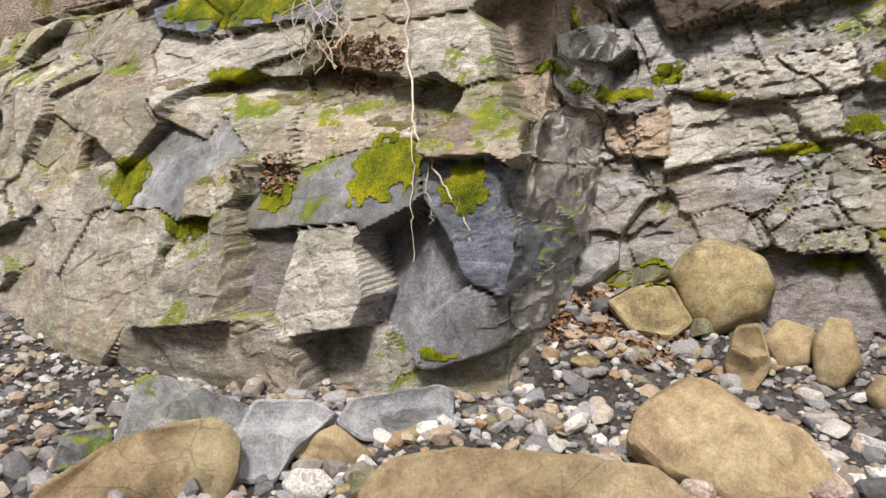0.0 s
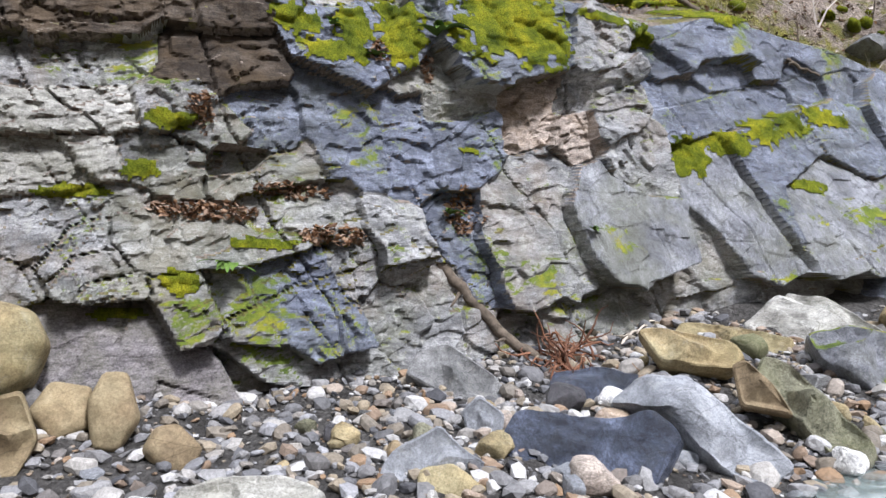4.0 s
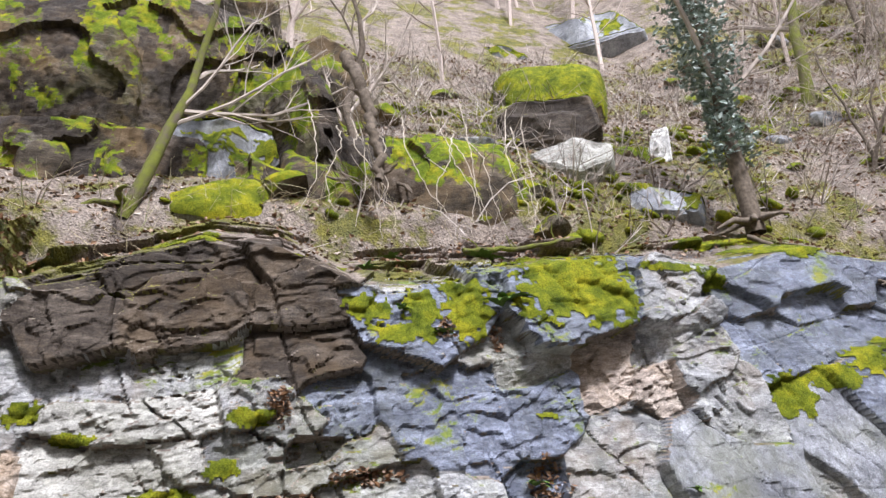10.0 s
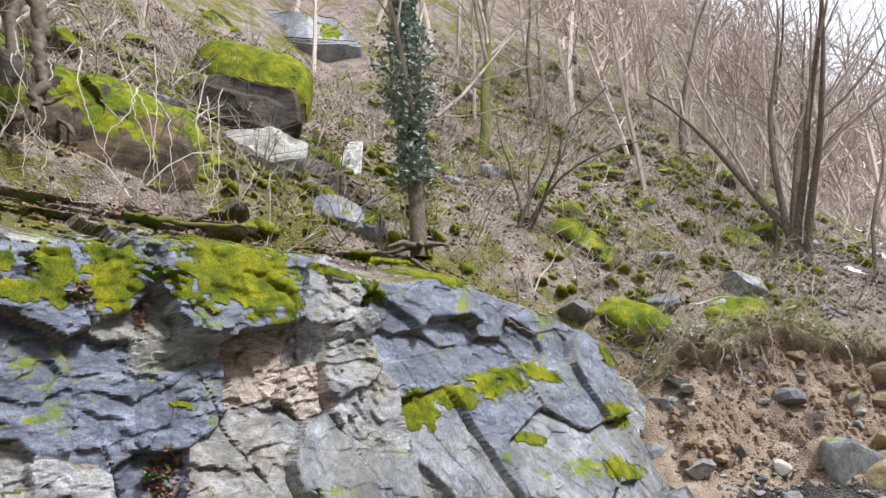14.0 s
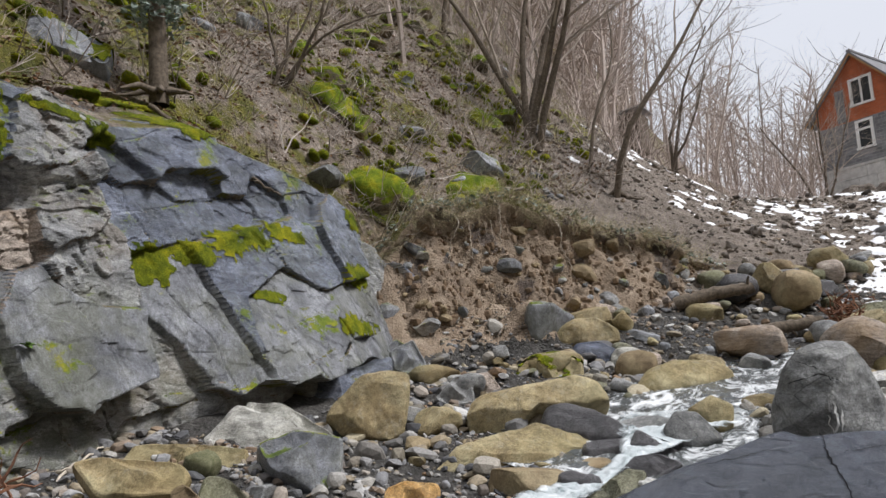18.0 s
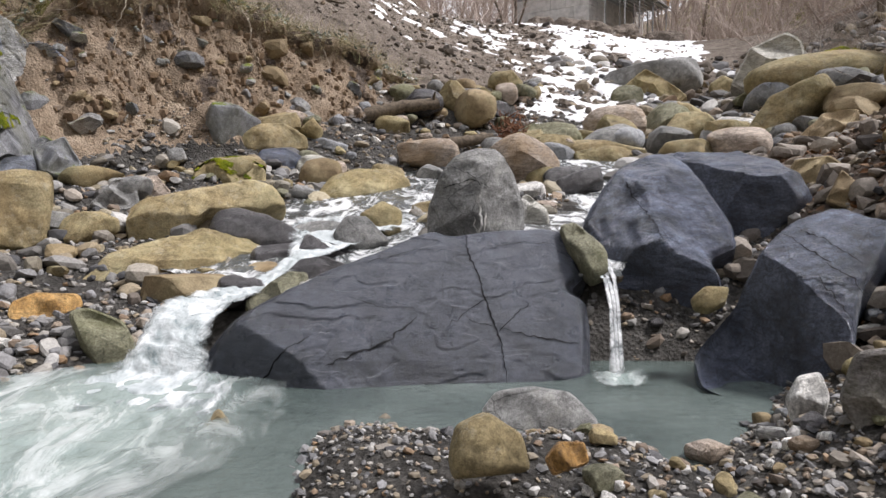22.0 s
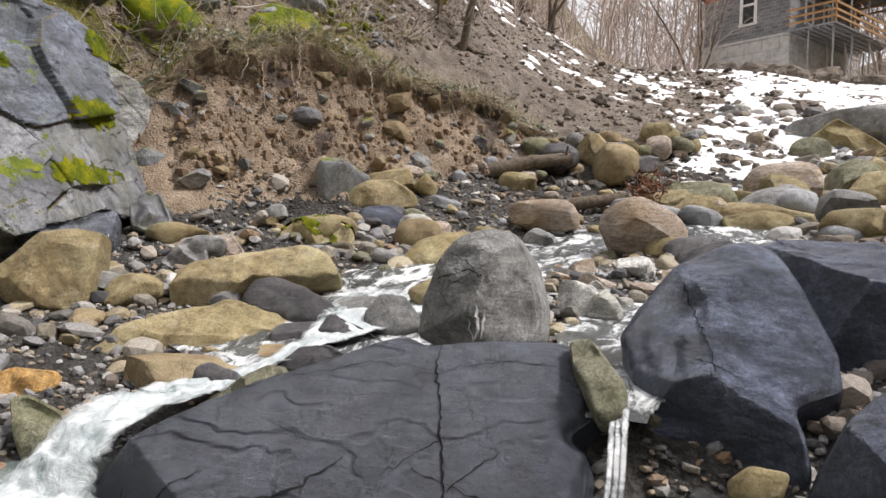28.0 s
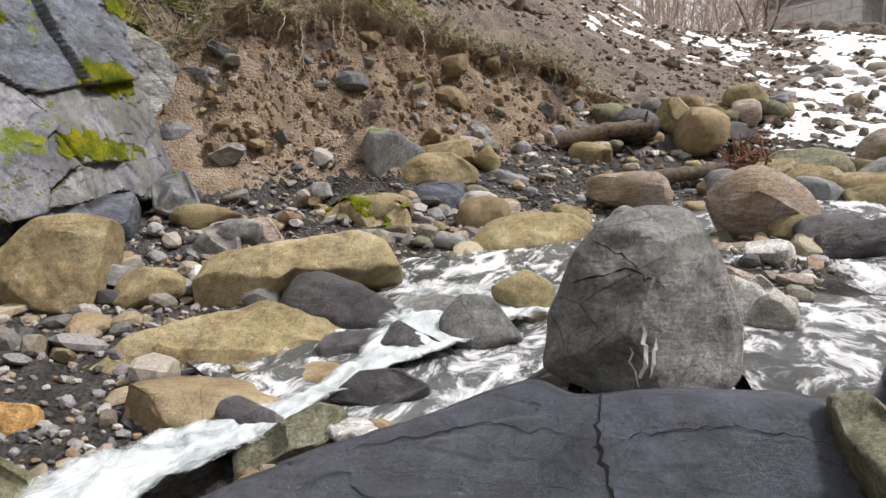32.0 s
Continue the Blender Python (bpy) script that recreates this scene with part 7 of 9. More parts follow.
# ---- the rock bank above the lip of the cliff ----
def build_bank():
    ny, nv = 420, 150
    ya, va = np.linspace(-9.0, 4.9, ny), np.linspace(0, 1.7, nv)
    Y, V = np.meshgrid(ya, va, indexing="ij")
    y, v = Y.ravel(), V.ravel()
    foot = np.interp(y, [-9, -3.7, -2.7, -1.6, -0.2, 1.2, 3.5, 4.9], [5.9, 6.0, 6.0, 5.8, 5.5, 5.5, 5.8, 6.0])
    top = np.interp(y, [-9, -3.9, -2, -0.6, 0.1, 0.5, 0.9, 2.3, 3.5, 4.9], [9.8, 10.2, 10.6, 10.4, 9.7, 8.7, 7.7, 7.8, 7.7, 6.4])
    high = smooth(0.6, -0.4, y)
    w = np.clip(v, 0, 1)
    z = foot + (top - foot) * w
    low = -10.15 + 0.55 * np.sin(np.clip(w, 0, 1) * 2.6) - 0.35 * w
    tall = -9.95 - 1.1 * smooth(0.28, 0.4, w) + 0.4 * np.sin(np.clip((w - 0.35) / 0.65, 0, 1) * 2.8) - 0.2 * w
    x = low * (1 - high) + tall * high - 0.9 * smooth(3.9, 4.9, y)
    p = np.stack([x, y, z], 1)
    lumps = vnoise(p * [1, 1, 0.6], 1.0, 81, 3)
    x = x + 0.3 * np.round(2.2 * vnoise(p, 0.7, 83, 2)) / 2.2 + 0.16 * lumps + 0.14 * np.abs(vnoise(p * [1, 1, 0.45], 3.2, 85, 4)) + 0.03 * vnoise(p, 9.0, 87, 3)
    over = np.clip((v - 1) / 0.7, 0, 1)
    x = x - 3.4 * over
    z = z * (1 - smooth(0.0, 1.0, over)) + (ground_z(x, y) - 0.03) * smooth(0.0, 1.0, over) + 0.06 * vnoise(p, 3.0, 89, 3)
    p = np.stack([x, y, z], 1)
    f = grid_faces(ny, nv)
    ob = mesh_object("rock_bank", p, f, M_UMBER, smooth=False)
    for m in (M_MOSSY, M_FLOOR, M_DRAPE):
        ob.data.materials.append(m)
    c, fv = p[f].mean(1), v[f[:, 0]]
    n1 = vnoise(c, 0.9, 91, 4)
    drape = (n1 + 0.35 * (fv - 0.5) + 0.25 * vnoise(c * [1, 1, 0.3], 6.0, 93, 2) > 0.06) & (fv < 1.08)
    ob.data.polygons.foreach_set("material_index", np.select([fv > 1.08 + 0.1 * n1, drape, vnoise(c, 0.6, 95, 3) > 0.05], [2, 1, 3], 0).astype(np.int32))
    return tagged(ob, "dark brown overhanging rock bank draped with moss", "rock bank", kind="structure")


build_bank()

# ---- the eroded earth face under the overhanging turf ----
def build_scar():
    nu, nv = 380, 110
    t, v = np.meshgrid(np.linspace(0, 6, nu), np.linspace(0, 1.8, nv), indexing="ij")
    t, v = t.ravel(), v.ravel()
    k = range(7)
    fx, fy = np.interp(t, k, [-6.5, -5.7, -5.0, -4.2, -3.2, -2.0, -0.4]), np.interp(t, k, [10.4, 11.1, 12.0, 12.9, 13.9, 15.3, 17.2])
    high = np.interp(t, k, [1.2, 2.6, 2.8, 2.6, 2.2, 1.7, 0.3])
    foot = land(fx, fy) - 0.25
    w = np.clip(v, 0, 1)
    inward = 1.05 * w - 0.3 * smooth(0.78, 0.95, w)
    over = np.clip((v - 1) / 0.8, 0, 1)
    inward = inward + 2.6 * over
    p = np.stack([fx - 0.75 * inward, fy + 0.66 * inward, foot + (high + 0.25) * w], 1)
    rough = (0.22 * np.abs(vnoise(p, 0.9, 141, 4)) + 0.3 * vnoise(p * [1, 1, 0.5], 1.4, 143, 4) + 0.07 * vnoise(p, 5.0, 145, 4)) * smooth(0.0, 0.15, w)
    p[:, 0] += 0.75 * rough
    p[:, 1] -= 0.66 * rough
    back = smooth(0.15, 1.0, over)
    p[:, 2] = p[:, 2] * (1 - back) + (ground_z(p[:, 0], p[:, 1]) - 0.04) * back + 0.08 * vnoise(p, 2.5, 147, 3) * (1 - back)
    f = grid_faces(nu, nv)
    ob = mesh_object("earth_bank", p, f, M_BANK, smooth=True)
    for m in (M_FLOOR, M_SOIL):
        ob.data.materials.append(m)
    c, fv = p[f].mean(1), v[f[:, 0]]
    n1 = vnoise(c, 1.2, 149, 4)
    ob.data.polygons.foreach_set("material_index", np.select([fv > 0.93 + 0.12 * n1, n1 > 0.28], [1, 2], 0).astype(np.int32))
    tagged(ob, "steep brown earth face eroded under overhanging turf", "earth bank", kind="structure")
    return p, v


SCAR, SCAR_V = build_scar()

# ---- water ----
def water_sheet(name, label, path, mat, nu=60, nv=16, wave=0.012, seed=1, cat="water", ragged=0.0):
    """A sheet of water along a path of (x, y, z, half width across x)."""
    a = np.array(path, float)
    t = np.linspace(0, len(a) - 1, nu)
    c = np.stack([np.interp(t, range(len(a)), a[:, i]) for i in range(4)], 1)
    w = np.linspace(-1, 1, nv)
    P = np.zeros((nu, nv, 3))
    P[..., 0] = c[:, None, 0] + c[:, None, 3] * w
    P[..., 1] = c[:, None, 1]
    P[..., 2] = c[:, None, 2]
    p = P.reshape(-1, 3)
    p[:, 2] += wave * vnoise(p, 3.0, seed, 3) + wave * 0.5 * vnoise(p, 11.0, seed + 3, 2)
    faces = grid_faces(nu, nv)
    if ragged:
        m = np.tile(np.abs(w), nu) + ragged * vnoise(p, 2.2, seed + 9, 4) + ragged * 0.8 * vnoise(p, 9.0, seed + 11, 2)
        faces = faces[(m[faces] < 0.86).all(1)]
    ob = mesh_object(name, p, faces, mat, smooth=True)
    ends = np.minimum(np.arange(nu), np.arange(nu)[::-1]) / nu
    inner = np.minimum(1 - np.abs(w)[None, :], np.minimum(1, 5 * ends)[:, None] * 0.8)
    ob.data.attributes.new("border", "FLOAT", "POINT").data.foreach_set("value", np.clip(inner * 1.6, 0, 1.2).ravel())
    return tagged(ob, label, cat, kind="structure")


water_sheet("water_pool", "pale green pool below the slab", [(-1.2, 1.2, 0.0, 0.5), (-1.6, 1.8, 0.04, 1.1), (-0.7, 2.9, 0.09, 2.5), (-0.5, 4.0, 0.12, 3.6), (-0.5, 5.2, 0.13, 3.6)], M_POOL, 110, 60, 0.014)
water_sheet("water_upper", "shallow stream water among the stones", [(-1.45, 6.0, 0.5, 0.5), (-1.5, 6.6, 0.6, 1.6), (-1.6, 7.2, 0.7, 2.6), (-1.5, 8.0, 0.83, 2.6), (-0.9, 9.0, 0.95, 2.8), (-0.4, 10.0, 1.12, 3.0), (0.6, 12.0, 1.45, 2.8), (2.5, 14.0, 1.83, 2.6), (6.0, 17.0, 2.3, 2.0)], M_STREAM, 160, 80, 0.045, 5)
water_sheet("water_side", "shallow water above the small fall", [(0.95, 5.0, 0.70, 0.2), (0.95, 5.25, 0.78, 0.26), (0.95, 5.6, 0.82, 0.4), (0.95, 7.0, 0.93, 0.7), (0.9, 8.6, 1.0, 0.9)], M_STREAM, 60, 30, 0.02, 8, ragged=0.3)
water_sheet("water_rapid", "white foaming rapid rushing past the slab", [(-2.1, 3.5, 0.11, 0.8), (-2.05, 4.0, 0.15, 0.62), (-2.0, 4.32, 0.2, 0.34), (-1.98, 4.42, 0.34, 0.26), (-1.98, 4.6, 0.48, 0.24), (-1.95, 4.9, 0.54, 0.26), (-1.92, 5.3, 0.54, 0.24), (-1.85, 5.7, 0.54, 0.2), (-1.7, 6.1, 0.57, 0.13), (-1.55, 6.6, 0.68, 0.16), (-1.4, 7.1, 0.8, 0.4), (-1.3, 7.8, 0.9, 0.7), (-1.2, 8.6, 0.98, 0.7)], M_FOAM, 320, 60, 0.05, 9)
water_sheet("water_foam", "white froth spreading over the pool", [(-2.6, 2.0, 0.09, 0.7), (-2.4, 2.5, 0.12, 0.9), (-2.3, 3.0, 0.14, 1.1), (-2.3, 3.6, 0.155, 1.3), (-2.2, 4.2, 0.165, 1.1), (-2.05, 4.6, 0.17, 0.6)], M_FROTH, 160, 110, 0.03, 12)
for i in range(3):
    x = 0.93 + 0.03 * i
    water_sheet("water_spout", "thin broken thread of white falling water", [(x - 0.02, 4.42 + 0.02 * i, 0.1, 0.035), (x - 0.01, 4.50 + 0.02 * i, 0.3, 0.02), (x, 4.62 + 0.02 * i, 0.55, 0.015), (x, 4.80, 0.72, 0.018), (x, 5.02, 0.79, 0.024)], M_SPRAY, 120, 9, 0.06, 14 + i)
water_sheet("water_splash", "small white splash at the foot of the fall", [(0.95, 4.2, 0.13, 0.14), (0.95, 4.36, 0.15, 0.2), (0.95, 4.5, 0.15, 0.16)], M_FROTH, 40, 40, 0.05, 31)


# ---- the unfinished house above the snow ----
def box(bm, x0, x1, y0, y1, z0, z1):
    vs = [bm.verts.new((x, y, z)) for x in (x0, x1) for y in (y0, y1) for z in (z0, z1)]
    for f in ((0, 1, 3, 2), (4, 6, 7, 5), (0, 4, 5, 1), (2, 3, 7, 6), (0, 2, 6, 4), (1, 5, 7, 3)):
        bm.faces.new([vs[i] for i in f])
    return bm


def boxpart(name, mat, parent, x0, x1, y0, y1, z0, z1, label="", bevel=0.0):
    bm = box(bmesh.new(), x0, x1, y0, y1, z0, z1)
    bmesh.ops.recalc_face_normals(bm, faces=bm.faces)
    if bevel:
        bmesh.ops.bevel(bm, geom=bm.edges[:], offset=bevel, segments=1, affect="EDGES")
    return part(name, bm, mat, parent, label)


def prism(name, mat, parent, outline, y0, y1, label=""):
    """An upright wall: outline in (x, z), from y0 to y1."""
    bm = bmesh.new()
    a = [bm.verts.new((x, y0, z)) for x, z in outline]
    b = [bm.verts.new((x, y1, z)) for x, z in outline]
    bm.faces.new(a[::-1])
    bm.faces.new(b)
    for i in range(len(a)):
        j = (i + 1) % len(a)
        bm.faces.new((a[i], a[j], b[j], b[i]))
    bmesh.ops.recalc_face_normals(bm, faces=bm.faces)
    return part(name, bm, mat, parent, label)


def window(house, x, z, w, h, sashes, y=0.0, side=False):
    """A white window in the front wall (or, turned, in the side wall at x = 2.65)."""
    win = new("window")
    win.parent = house
    win.matrix_local = pose(2.65, y, 0, 0, 0, 90) if side else pose(0, 0, 0)
    o = y * 0
    boxpart("window_frame", M_PVC, win, x - w / 2 - 0.1, x - w / 2 + 0.07, -0.06, 0.1, z - h / 2, z + h / 2)
    boxpart("window_frame", M_PVC, win, x + w / 2 - 0.07, x + w / 2 + 0.1, -0.06, 0.1, z - h / 2, z + h / 2)
    boxpart("window_frame", M_PVC, win, x - w / 2 - 0.1, x + w / 2 + 0.1, -0.07, 0.1, z + h / 2, z + h / 2 + 0.13)
    boxpart("window_sill", M_PVC, win, x - w / 2 - 0.14, x + w / 2 + 0.14, -0.12, 0.1, z - h / 2 - 0.12, z - h / 2)
    for i in range(1, sashes):
        q = x - w / 2 + w * i / sashes
        boxpart("window_frame", M_PVC, win, q - 0.05, q + 0.05, -0.05, 0.08, z - h / 2, z + h / 2)
    if sashes == 1:
        boxpart("window_frame", M_PVC, win, x - w / 2, x + w / 2, -0.04, 0.08, z + h * 0.18, z + h * 0.26)
    boxpart("pane", M_GLASS, win, x - w / 2, x + w / 2, 0.02, 0.04, z - h / 2, z + h / 2)
    return win


def build_house():
    house = tagged(new("house"), "unfinished gabled house of brick and grey blocks on a concrete base", "house")
    house.matrix_world = pose(6.43, 46.65, 9.5, 0, 0, -35.5)
    W, L = 2.65, 9.4
    # foundation of large blocks, each its own piece
    boxpart("foundation_core", M_FOUND, house, -W + 0.05, W - 0.05, 0.05, L, -0.8, 3.36)
    for row in range(6):
        z0 = -0.8 + row * 0.69
        n = 5
        for k in range(n + 1):
            a = -W + max(0, (k - (row % 2) * 0.5)) * (2 * W / n)
            b = -W + min(n, (k + 1 - (row % 2) * 0.5)) * (2 * W / n)
            if b - a > 0.1:
                boxpart("foundation_block", M_FOUND, house, a + 0.012, b - 0.012, -0.02, 0.06, z0 + 0.012, z0 + 0.68)
        n = 8
        for k in range(n + 1):
            a = max(0, (k - (row % 2) * 0.5)) * (L / n)
            b = min(n, (k + 1 - (row % 2) * 0.5)) * (L / n)
            if b - a > 0.1:
                boxpart("foundation_block", M_FOUND, house, W - 0.06, W + 0.02, a + 0.012, b - 0.012, z0 + 0.012, z0 + 0.68)
    boxpart("floor_slab", M_FOUND, house, -W - 0.06, W + 0.06, -0.06, L, 3.34, 3.5)

    def pierced(name, mat, x0, x1, z0, z1, wx, wz, w, h):
        boxpart(name, mat, house, x0, wx - w / 2, 0, 0.3, z0, z1)
        boxpart(name, mat, house, wx + w / 2, x1, 0, 0.3, z0, z1)
        boxpart(name, mat, house, wx - w / 2, wx + w / 2, 0, 0.3, z0, wz - h / 2)
        boxpart(name, mat, house, wx - w / 2, wx + w / 2, 0, 0.3, wz + h / 2, z1)

    pierced("wall", M_BLOCK, -W, W, 3.5, 6.2, 0.18, 5.2, 0.85, 1.55)
    window(house, 0.18, 5.2, 0.85, 1.55, 1)
    wx, wz, w, h = 0.27, 7.9, 1.2, 1.5
    prism("gable_wall", M_BRICK, house, [(-W, 6.2), (wx - w / 2, 6.2), (wx - w / 2, 10.0), (-W, 7.35)], 0, 0.3, "orange brick gable")
    prism("gable_wall", M_BRICK, house, [(wx + w / 2, 6.2), (W, 6.2), (W, 7.35), (wx + w / 2, 9.5)], 0, 0.3, "orange brick gable")
    prism("gable_wall", M_BRICK, house, [(wx - w / 2, 6.2), (wx + w / 2, 6.2), (wx + w / 2, wz - h / 2), (wx - w / 2, wz - h / 2)], 0, 0.3, "orange brick gable")
    prism("gable_wall", M_BRICK, house, [(wx - w / 2, wz + h / 2), (wx + w / 2, wz + h / 2), (wx + w / 2, 9.5), (0, 10.25), (wx - w / 2, 10.0)], 0, 0.3, "orange brick gable")
    window(house, wx, wz, w, h, 2)
    boxpart("block_patch", M_BLOCK, house, -1.35, -0.8, -0.015, 0.05, 6.25, 8.35, "grey block infill in the brick")
    boxpart("wall", M_BLOCK, house, W - 0.3, W, 0.3, L, 3.5, 7.3)
    boxpart("wall", M_BLOCK, house, -W, -W + 0.3, 0.3, L, 3.5, 7.3)
    boxpart("wall", M_BLOCK, house, -W, W, L - 0.3, L, 3.5, 7.3)
    boxpart("lintel_band", M_FOUND, house, W - 0.28, W + 0.02, -0.02, 0.34, 6.2, 7.3)
    window(house, 1.3, 5.3, 0.9, 1.9, 1, y=1.0, side=True)
    window(house, 1.2, 5.2, 1.2, 1.3, 2, y=3.6, side=True)
    # solid dark block added in place of the shaded rooms
    boxpart("room", M_ROOM, house, -W + 0.4, W - 0.4, 0.32, L - 0.4, 3.5, 7.2)
    # roof of two slopes
    for s in (-1, 1):
        low, over = (W + 0.65, 6.75), 0.35
        prism("roof_slope", M_ROOF, house, [(0, 10.5), (s * low[0], low[1]), (s * low[0], low[1] - 0.1), (0, 10.36)], -over, L + over)
        prism("fascia", M_WOOD, house, [(0, 10.36), (s * low[0], low[1] - 0.1), (s * low[0], low[1] - 0.22), (0, 10.22)], -over + 0.02, -over + 0.06)
        for k in range(9):
            y = 0.2 + k * 1.1
            prism("rafter", M_WOOD, house, [(0, 10.3), (s * (low[0] - 0.05), low[1] - 0.13), (s * (low[0] - 0.05), low[1] - 0.3), (0, 10.12)], y, y + 0.06)
    boxpart("ridge_cap", M_ROOF, house, -0.12, 0.12, -0.36, L + 0.36, 10.44, 10.56)
    ch = boxpart("chimney", M_BLOCK, house, -2.1, -1.6, 4.0, 4.5, 7.5, 10.1)
    boxpart("chimney_cap", M_FOUND, ch, -2.18, -1.52, 3.92, 4.58, 10.1, 10.2)
    # balcony on the side, on steel posts
    boxpart("balcony_floor", M_STEEL, house, W, W + 2.6, -0.3, 7.4, 3.42, 3.5)
    for k in range(7):
        x = W + 0.2 + k * 0.37
        boxpart("joist", M_STEEL, house, x, x + 0.06, -0.3, 7.4, 3.3, 3.42)
    for y in (-0.2, 2.2, 4.6, 7.2):
        boxpart("steel_post", M_STEEL, house, W + 2.4, W + 2.48, y, y + 0.08, -0.4, 3.3)
        boxpart("steel_post", M_STEEL, house, W + 1.1, W + 1.18, y, y + 0.08, -0.4, 3.3)
        boxpart("rail_post", M_WOOD, house, W + 2.5, W + 2.58, y, y + 0.1, 3.5, 4.6)
        boxpart("roof_post", M_STEEL, house, W + 2.3, W + 2.38, y, y + 0.08, 3.5, 6.4)
    for z in (3.75, 4.1, 4.5):
        boxpart("rail_board", M_WOOD, house, W + 2.58, W + 2.62, -0.3, 7.4, z, z + 0.12)
        boxpart("rail_board", M_WOOD, house, W, W + 2.6, -0.34, -0.3, z, z + 0.12)
    prism("porch_roof", M_ROOF, house, [(W + 0.6, 6.78), (W + 2.9, 6.3), (W + 2.9, 6.22), (W + 0.6, 6.68)], 1.8, L)
    for k in range(6):
        y = 2.0 + k * 1.4
        boxpart("porch_beam", M_WOOD, house, W, W + 2.8, y, y + 0.08, 6.1, 6.22)
    return house


build_house()


def build_hut():
    hut = tagged(new("shed"), "small weathered board shed among the bare trees", "shed")
    hut.matrix_world = pose(-5.8, 36.0, ground_z([-5.8], [36.0])[0] - 0.1, 0, 0, -12)
    for k in range(8):
        boxpart("board", M_BARK, hut, -0.8 + k * 0.2, -0.62 + k * 0.2, -0.02, 0.04, 0, 2.1)
    boxpart("shed_wall", M_BARK, hut, -0.8, 0.8, 0.04, 1.4, 0, 2.05)
    prism("shed_roof", M_STEEL, hut, [(-1.0, 2.05), (1.0, 2.3), (1.0, 2.36), (-1.0, 2.11)], -0.2, 1.6)


build_hut()


# ---- snow, gravel and cobbles ----
def build_snow():
    xs, ys = np.linspace(-7, 13, 300), np.linspace(15.5, 46, 400)
    X, Y = np.meshgrid(xs, ys, indexing="ij")
    x, y = X.ravel(), Y.ravel()
    z = ground_z(x, y)
    p = np.stack([x, y, z], 1)
    # a broad tongue down from the house, thinner patches on the bank
    mid = np.interp(y, [15, 18, 22, 27, 33], [2.0, 3.2, 5.0, 6.6, 7.0])
    half = np.interp(y, [15, 18, 22, 27, 33, 46], [0.6, 1.7, 2.8, 3.6, 4.5, 7.0])
    tongue = 1 - smooth(0.65, 1.1, np.abs(x - mid) / half)
    patch = (0.44 + 0.18 * smooth(0, 3, x)) * smooth(18, 21, y) * smooth(-8, -4.5, x) * (1 - smooth(8.5, 10, x)) * (1 - 0.5 * smooth(30, 36, y))
    m = np.maximum(tongue * 0.95, patch) + 0.6 * vnoise(p, 0.7, 41, 4) + 1.0 * vnoise(p, 2.6, 43, 5) - 0.74
    th = np.clip(m, -0.12, 0.3) * 0.3
    p[:, 2] += th - 0.01
    f = grid_faces(300, 400)
    f = f[(m[f] > -0.1).any(1)]
    ids, inv = np.unique(f, return_inverse=True)
    ob = mesh_object("snow", p[ids], inv.reshape(f.shape), M_SNOW, smooth=True)
    tagged(ob, "patchy melting snow on the slope", "snow", kind="stuff")


build_snow()


def scatter(name, label, cat, pts, sizes, mat, seed, sub=2, flat=0.62, sink=0.25, angular=0.7):
    """Many small stones joined into one mesh."""
    rng = np.random.default_rng(seed)
    shapes = [rock_shape(seed * 7 + i, (1, 1, 1), angular, sub, 0.05, 7)[0] for i in range(12)]
    faces = np.array(ICO[sub][1])
    nv = len(shapes[0])
    z = ground_z(pts[:, 0], pts[:, 1])
    V, F = [], []
    for i, (q, s) in enumerate(zip(pts, sizes)):
        a = rng.uniform(0, 6.3)
        e = Euler((rng.normal(0, 0.35), rng.normal(0, 0.35), a)).to_matrix()
        sc = np.array([s * rng.uniform(0.8, 1.4), s * rng.uniform(0.7, 1.1), s * flat * rng.uniform(0.6, 1.3)])
        v = (shapes[i % 12] * sc) @ np.array(e).T
        V.append(v + [q[0], q[1], z[i] + sc[2] * (0.5 - sink)])
        F.append(faces + i * nv)
    ob = mesh_object(name, np.concatenate(V), np.concatenate(F), mat, smooth=False)
    return tagged(ob, label, cat, kind="stuff")


def spread(n, x0, x1, y0, y1, seed, keep=None):
    rng = np.random.default_rng(seed)
    p = np.stack([rng.uniform(x0, x1, n), rng.uniform(y0, y1, n)], 1)
    return p if keep is None else p[keep(p[:, 0], p[:, 1])]


def dry(x, y):
    """Away from the open water of the two channels."""
    wet = (np.abs(x - np.interp(y, CH_Y, CH_X)) < 0.85) | (np.abs(x - np.interp(y, CH_Y, SIDE_X)) < 0.55)
    return ~(wet & (y > 5.3)) | (np.random.default_rng(7).random(len(x)) < 0.12)


def sizes(n, lo, hi, seed):
    return lo * (hi / lo) ** (np.random.default_rng(seed).random(n) ** 1.5)


q = spread(2000, -6.6, -2.4, -6.0, 5.2, 51)
scatter("gravel", "pale mixed gravel below the cliff", "gravel", q, sizes(len(q), 0.07, 0.2, 1), M_GRAVEL, 11)
q = spread(3600, -6.8, -2.2, -9.5, 5.6, 49)
scatter("gravel", "pale angular gravel below the cliff", "gravel", q, sizes(len(q), 0.06, 0.15, 48), M_GRAVEL, 47, 1)
q = spread(6500, -6.8, -2.2, -9.5, 5.6, 57)
scatter("gravel", "fine pale gravel between the stones", "gravel", q, sizes(len(q), 0.025, 0.07, 7), M_GRAVEL, 17, 1)
q = spread(9000, -5.6, 4.5, 5.0, 14.5, 58, lambda x, y: (x < 2.4 + 0.4 * np.maximum(y - 7, 0)) & (ground_z(x, y) < 0.6 + 0.17 * y) & dry(x, y))
